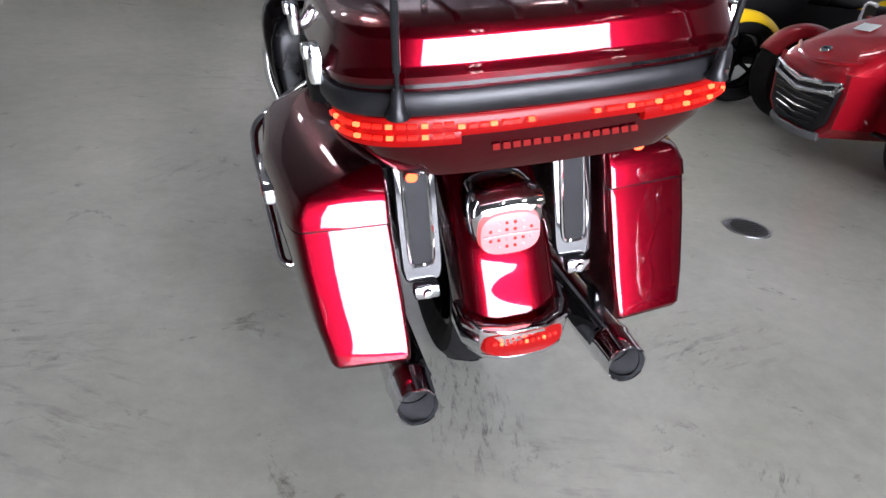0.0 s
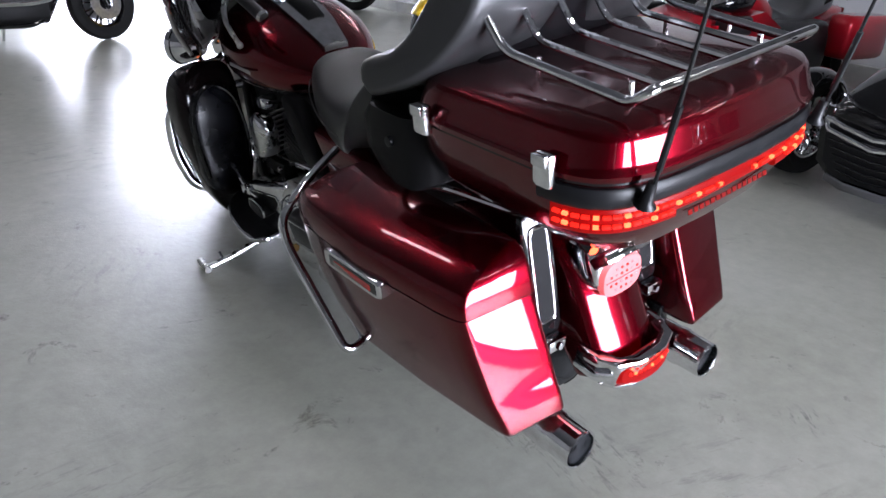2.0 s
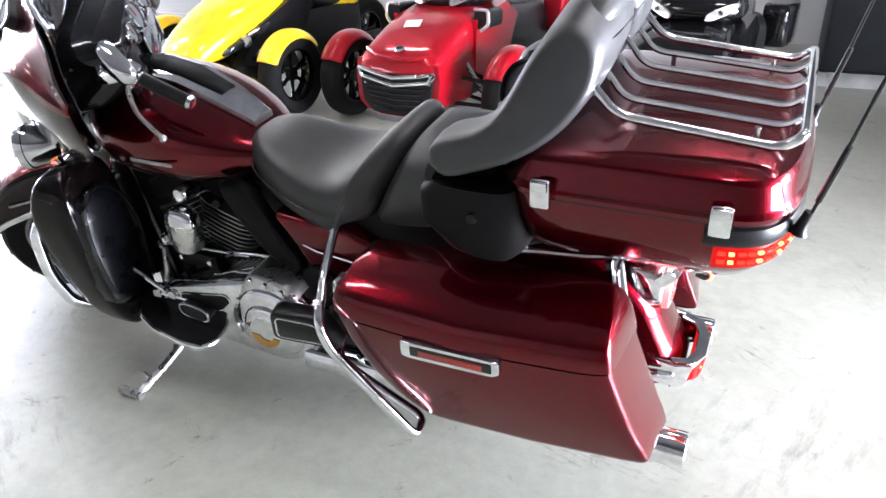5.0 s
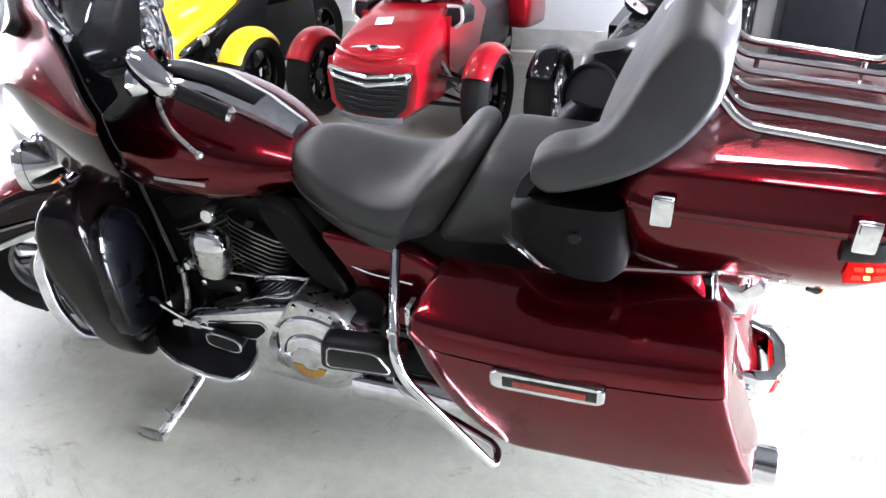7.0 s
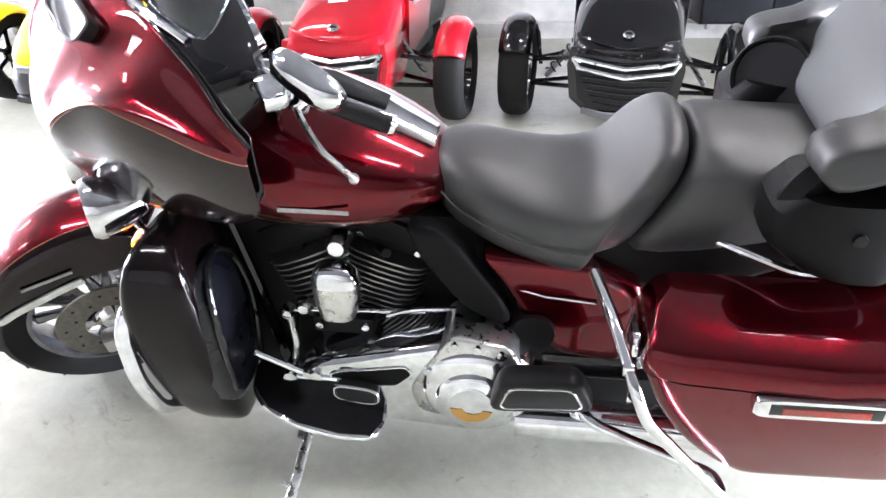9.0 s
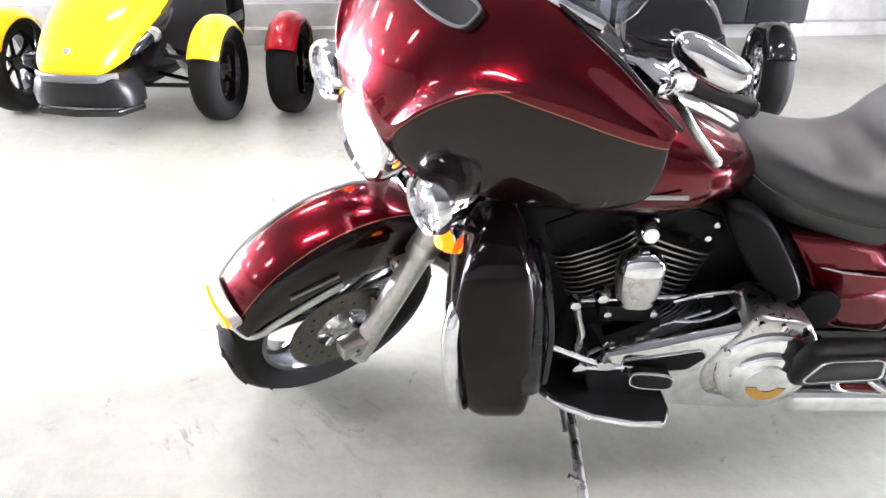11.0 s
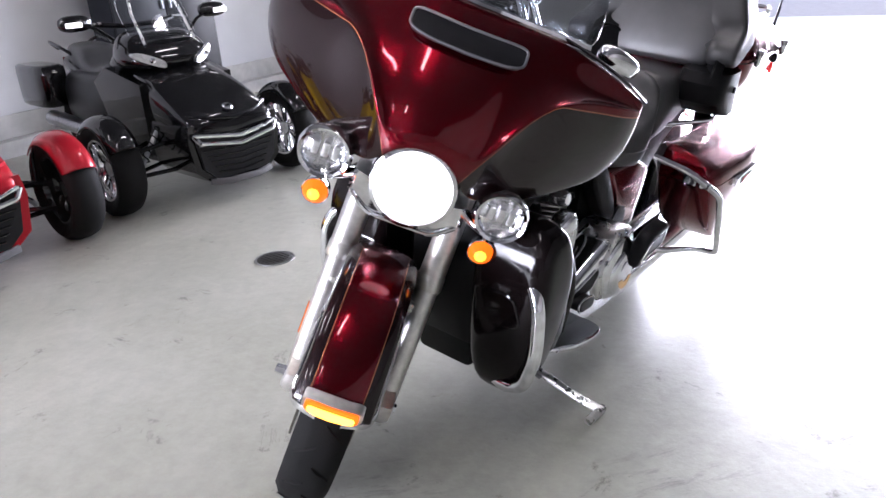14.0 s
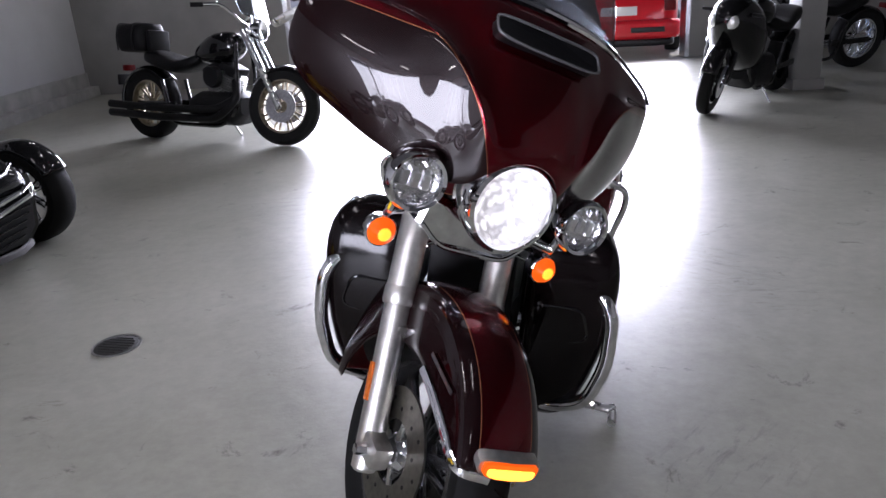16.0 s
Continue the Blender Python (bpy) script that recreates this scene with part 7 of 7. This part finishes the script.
    p("air_cleaner", lathe([(0, 0.06), (0.085, 0.055), (0.095, 0.03), (0.095, 0)], 24, aim((0.14, base - 0.66, 0.58), (1, 0, 0))), bright if not sport else M_ENGINE)
    for s, z in ((1, 0.22), (1, 0.30)) if not sport else ((1, 0.33),):
        p("exhaust", tube(rounded([(0.1, base - 0.45, 0.55), (0.17, base - 0.38, 0.40), (0.2, base - 0.6, z), (0.22, 0.35, z), (0.23, -0.32, z + 0.03)], 0.1, 5), 0.036, 12), bright)
    p("frame", merge(tube(rounded([(0.1, top.y - 0.06, 0.86), (0.13, base - 0.42, 0.3), (0.14, base - 0.6, 0.15), (0.14, 0.4, 0.16), (0.14, 0.3, 0.55)], 0.1, 4), 0.018, 8), mirrored(tube(rounded([(0.1, top.y - 0.06, 0.86), (0.13, base - 0.42, 0.3), (0.14, base - 0.6, 0.15), (0.14, 0.4, 0.16), (0.14, 0.3, 0.55)], 0.1, 4), 0.018, 8))), M_BLACK)
    p("swing_arm", merge(box((-0.13, 0.2, R), (0.03, 0.5, 0.06), 0.01), box((0.13, 0.2, R), (0.03, 0.5, 0.06), 0.01)), M_BLACK)
    p("tail_lamp", box((0, -0.30, 0.66), (0.12, 0.05, 0.06), 0.015), M_RED_LENS)
    if luggage:
        soft = p("travel_bag", loft([ring_z(z, -h, h, -0.30, 0.10, 3.0, 24) for z, h in ((0.80, 0.12), (0.83, 0.17), (0.95, 0.19), (1.04, 0.17), (1.07, 0.10))]), M_POD, "black soft travel bag strapped behind the seat", sub=1, sharp=60)
        for y in (-0.20, 0.0):
            part("strap", tube(rounded([(-0.185, y, 0.82), (-0.198, y, 0.95), (-0.165, y, 1.062), (0.165, y, 1.062), (0.198, y, 0.95), (0.185, y, 0.82)], 0.04, 4), 0.007, 6), M_PLASTIC, soft)
        p("backrest", box((0, 0.13, 0.90), (0.24, 0.06, 0.20), 0.025), M_POD)
        p("plate_holder", box((0, -0.37, 0.55), (0.16, 0.02, 0.10), 0.006), M_POD)
    p("side_stand", tube([(-0.13, base - 0.75, 0.18), (-0.26, base - 0.74, 0.02), (-0.29, base - 0.69, 0.02)], 0.012, 8), M_CHROME)
    return ob


def lean_pose(x, y, heading, tilt=-8.0):
    """Rear wheel on the floor at x, y; heading turns +y; leaning to its left."""
    return pose(x, y, 0.0, 0, 0, heading) @ pose(0, 0, 0, 0, tilt, 0)


street_bike(lean_pose(3.85, -3.28, 75), "black cruiser motorcycle with a strapped travel bag and dull gilt wheels", steer=14, windshield=True, luggage=True, black=True)
street_bike(lean_pose(-1.99, -5.13, -30), "dark sport motorcycle leaning by the grey pillar", steer=12, sport=True, fat=False)
street_bike(lean_pose(-1.30, 5.35, -76), "dark sport motorcycle with red front brakes in the window light", steer=8, sport=True, fat=False, red_mark=True)
street_bike(lean_pose(3.25, 7.15, 53), "black and chrome cruiser motorcycle near the wall", steer=10, paint=M_BLACK)
street_bike(lean_pose(-3.05, -6.6, -60), "dark motorcycle in the shade behind the pillar", steer=0, fat=True)

quad = thing("quad_bike", pose(2.35, 10.4, 0, 0, 0, 60), "dark quad bike with pale wheel hubs beside the window", "quad bike")
for sx in (-1, 1):
    for sy in (-1, 1):
        wheel(quad, (sx * 0.42, sy * 0.62, 0.31), 0.31, 0.24, 0.16, 6, M_WHITE, tread=True, twin=0.0, wide=0.03)
        part("mudguard", arch(0.36, 0.15, 20, 160, 0.03), M_PLASTIC, quad, m=Matrix.Translation((sx * 0.42, sy * 0.62, 0.31)), solid=0.008, sub=1, sharp=60)
part("body", loft([ring_y(y, h, a, b, 2.8, 24) for y, h, a, b in ((-0.9, 0.25, 0.5, 0.75), (-0.5, 0.30, 0.35, 0.80), (0.0, 0.20, 0.3, 0.78), (0.45, 0.30, 0.35, 0.88), (0.92, 0.24, 0.45, 0.72))]), M_BLACK, quad, "dark painted body", sub=1, sharp=60)
part("seat", pad([(0.1, 0.1, 0.76, 0.86, 0), (0.0, 0.15, 0.74, 0.86, 0), (-0.5, 0.16, 0.74, 0.88, 0), (-0.6, 0.1, 0.76, 0.84, 0)]), M_VINYL, quad, "black seat", sub=1, sharp=60)
part("handlebar", tube(rounded([(-0.4, 0.2, 1.08), (-0.15, 0.32, 1.05), (0.15, 0.32, 1.05), (0.4, 0.2, 1.08)], 0.06, 4), 0.015, 8), M_BLACK, quad)
part("front_rack", merge(*[rod((x, 0.45, 0.92), (x, 0.95, 0.88), 0.01, 8) for x in (-0.25, -0.08, 0.08, 0.25)], rod((-0.28, 0.95, 0.88), (0.28, 0.95, 0.88), 0.012, 8)), M_BLACK, quad)

# the red car in the yard
car = thing("car", pose(-0.38, -10.4, -0.03, 0, 0, 181), "bright red hatchback parked in the yard outside the doorway", "car")
CAR = [(-2.05, 0.70, 0.42, 0.70), (-1.98, 0.80, 0.24, 0.92), (-1.5, 0.86, 0.20, 0.98), (0.0, 0.87, 0.18, 0.95), (1.2, 0.86, 0.18, 0.92), (1.85, 0.80, 0.20, 0.78), (2.05, 0.66, 0.30, 0.62)]
part("body", loft([ring_y(y, h, a, b, 5.0, 32) for y, h, a, b in CAR]), M_CAR_RED, car, "bright red car body", sub=1, sharp=50)
cabin = part("cabin", loft([ring_z(z, -h, h, r, f, 5, 32) for z, h, f, r in ((0.90, 0.80, 0.95, -1.95), (1.15, 0.74, 0.55, -1.80), (1.40, 0.64, 0.1, -1.45), (1.45, 0.58, 0.0, -1.35))]), M_CAR_RED, car, sub=1, sharp=50)
part("rear_window", box((0, -1.80, 1.17), (1.15, 0.03, 0.30), 0.02, Matrix.Translation((0, -1.80, 1.17)) @ Matrix.Rotation(radians(-32), 4, "X") @ Matrix.Translation((0, 1.80, -1.17))), M_SCREEN, cabin, "dark rear window")
for s in (-1, 1):
    part("side_window", box((s * 0.745, -0.6, 1.17), (0.03, 1.7, 0.28), 0.02, Matrix.Translation((s * 0.745, 0, 1.17)) @ Matrix.Rotation(radians(-s * 18), 4, "Y") @ Matrix.Translation((-s * 0.745, 0, -1.17))), M_SCREEN, cabin, "dark side window")
    part("tail_light", box((s * 0.70, -2.0, 0.74), (0.16, 0.08, 0.20), 0.02), M_RED_LENS, car, "red tail light")
    for y in (-1.25, 1.3):
        wheel(car, (s * 0.78, y, 0.31), 0.31, 0.20, 0.20, 7, M_SATIN, tread=False, twin=0.0, wide=0.03)
bumper = part("bumper", loft([ring_z(z, -0.86, 0.86, -2.12, -1.7, 5, 28) for z in (0.26, 0.30, 0.50, 0.54)]), M_CAR_RED, car, "red rear bumper", sub=1, sharp=50)
for s in (-1, 1):
    part("bumper_insert", box((s * 0.40, -2.125, 0.40), (0.46, 0.03, 0.07), 0.01), M_PLASTIC, bumper, "dark slot in the bumper")
# one dark strip for the underside, with the shadow beneath the car put in
part("underside_shade", loft([ring_z(z, -0.78, 0.78, -2.06, -1.6, 5, 28) for z in (0.16, 0.18, 0.26, 0.28)]), M_PLASTIC, car, "dark underside with the shadow below the car put into it", sub=1, sharp=50)
part("plate_panel", box((0, -2.06, 0.66), (0.5, 0.03, 0.12), 0.006), M_WHITE, car, "pale blank plate")
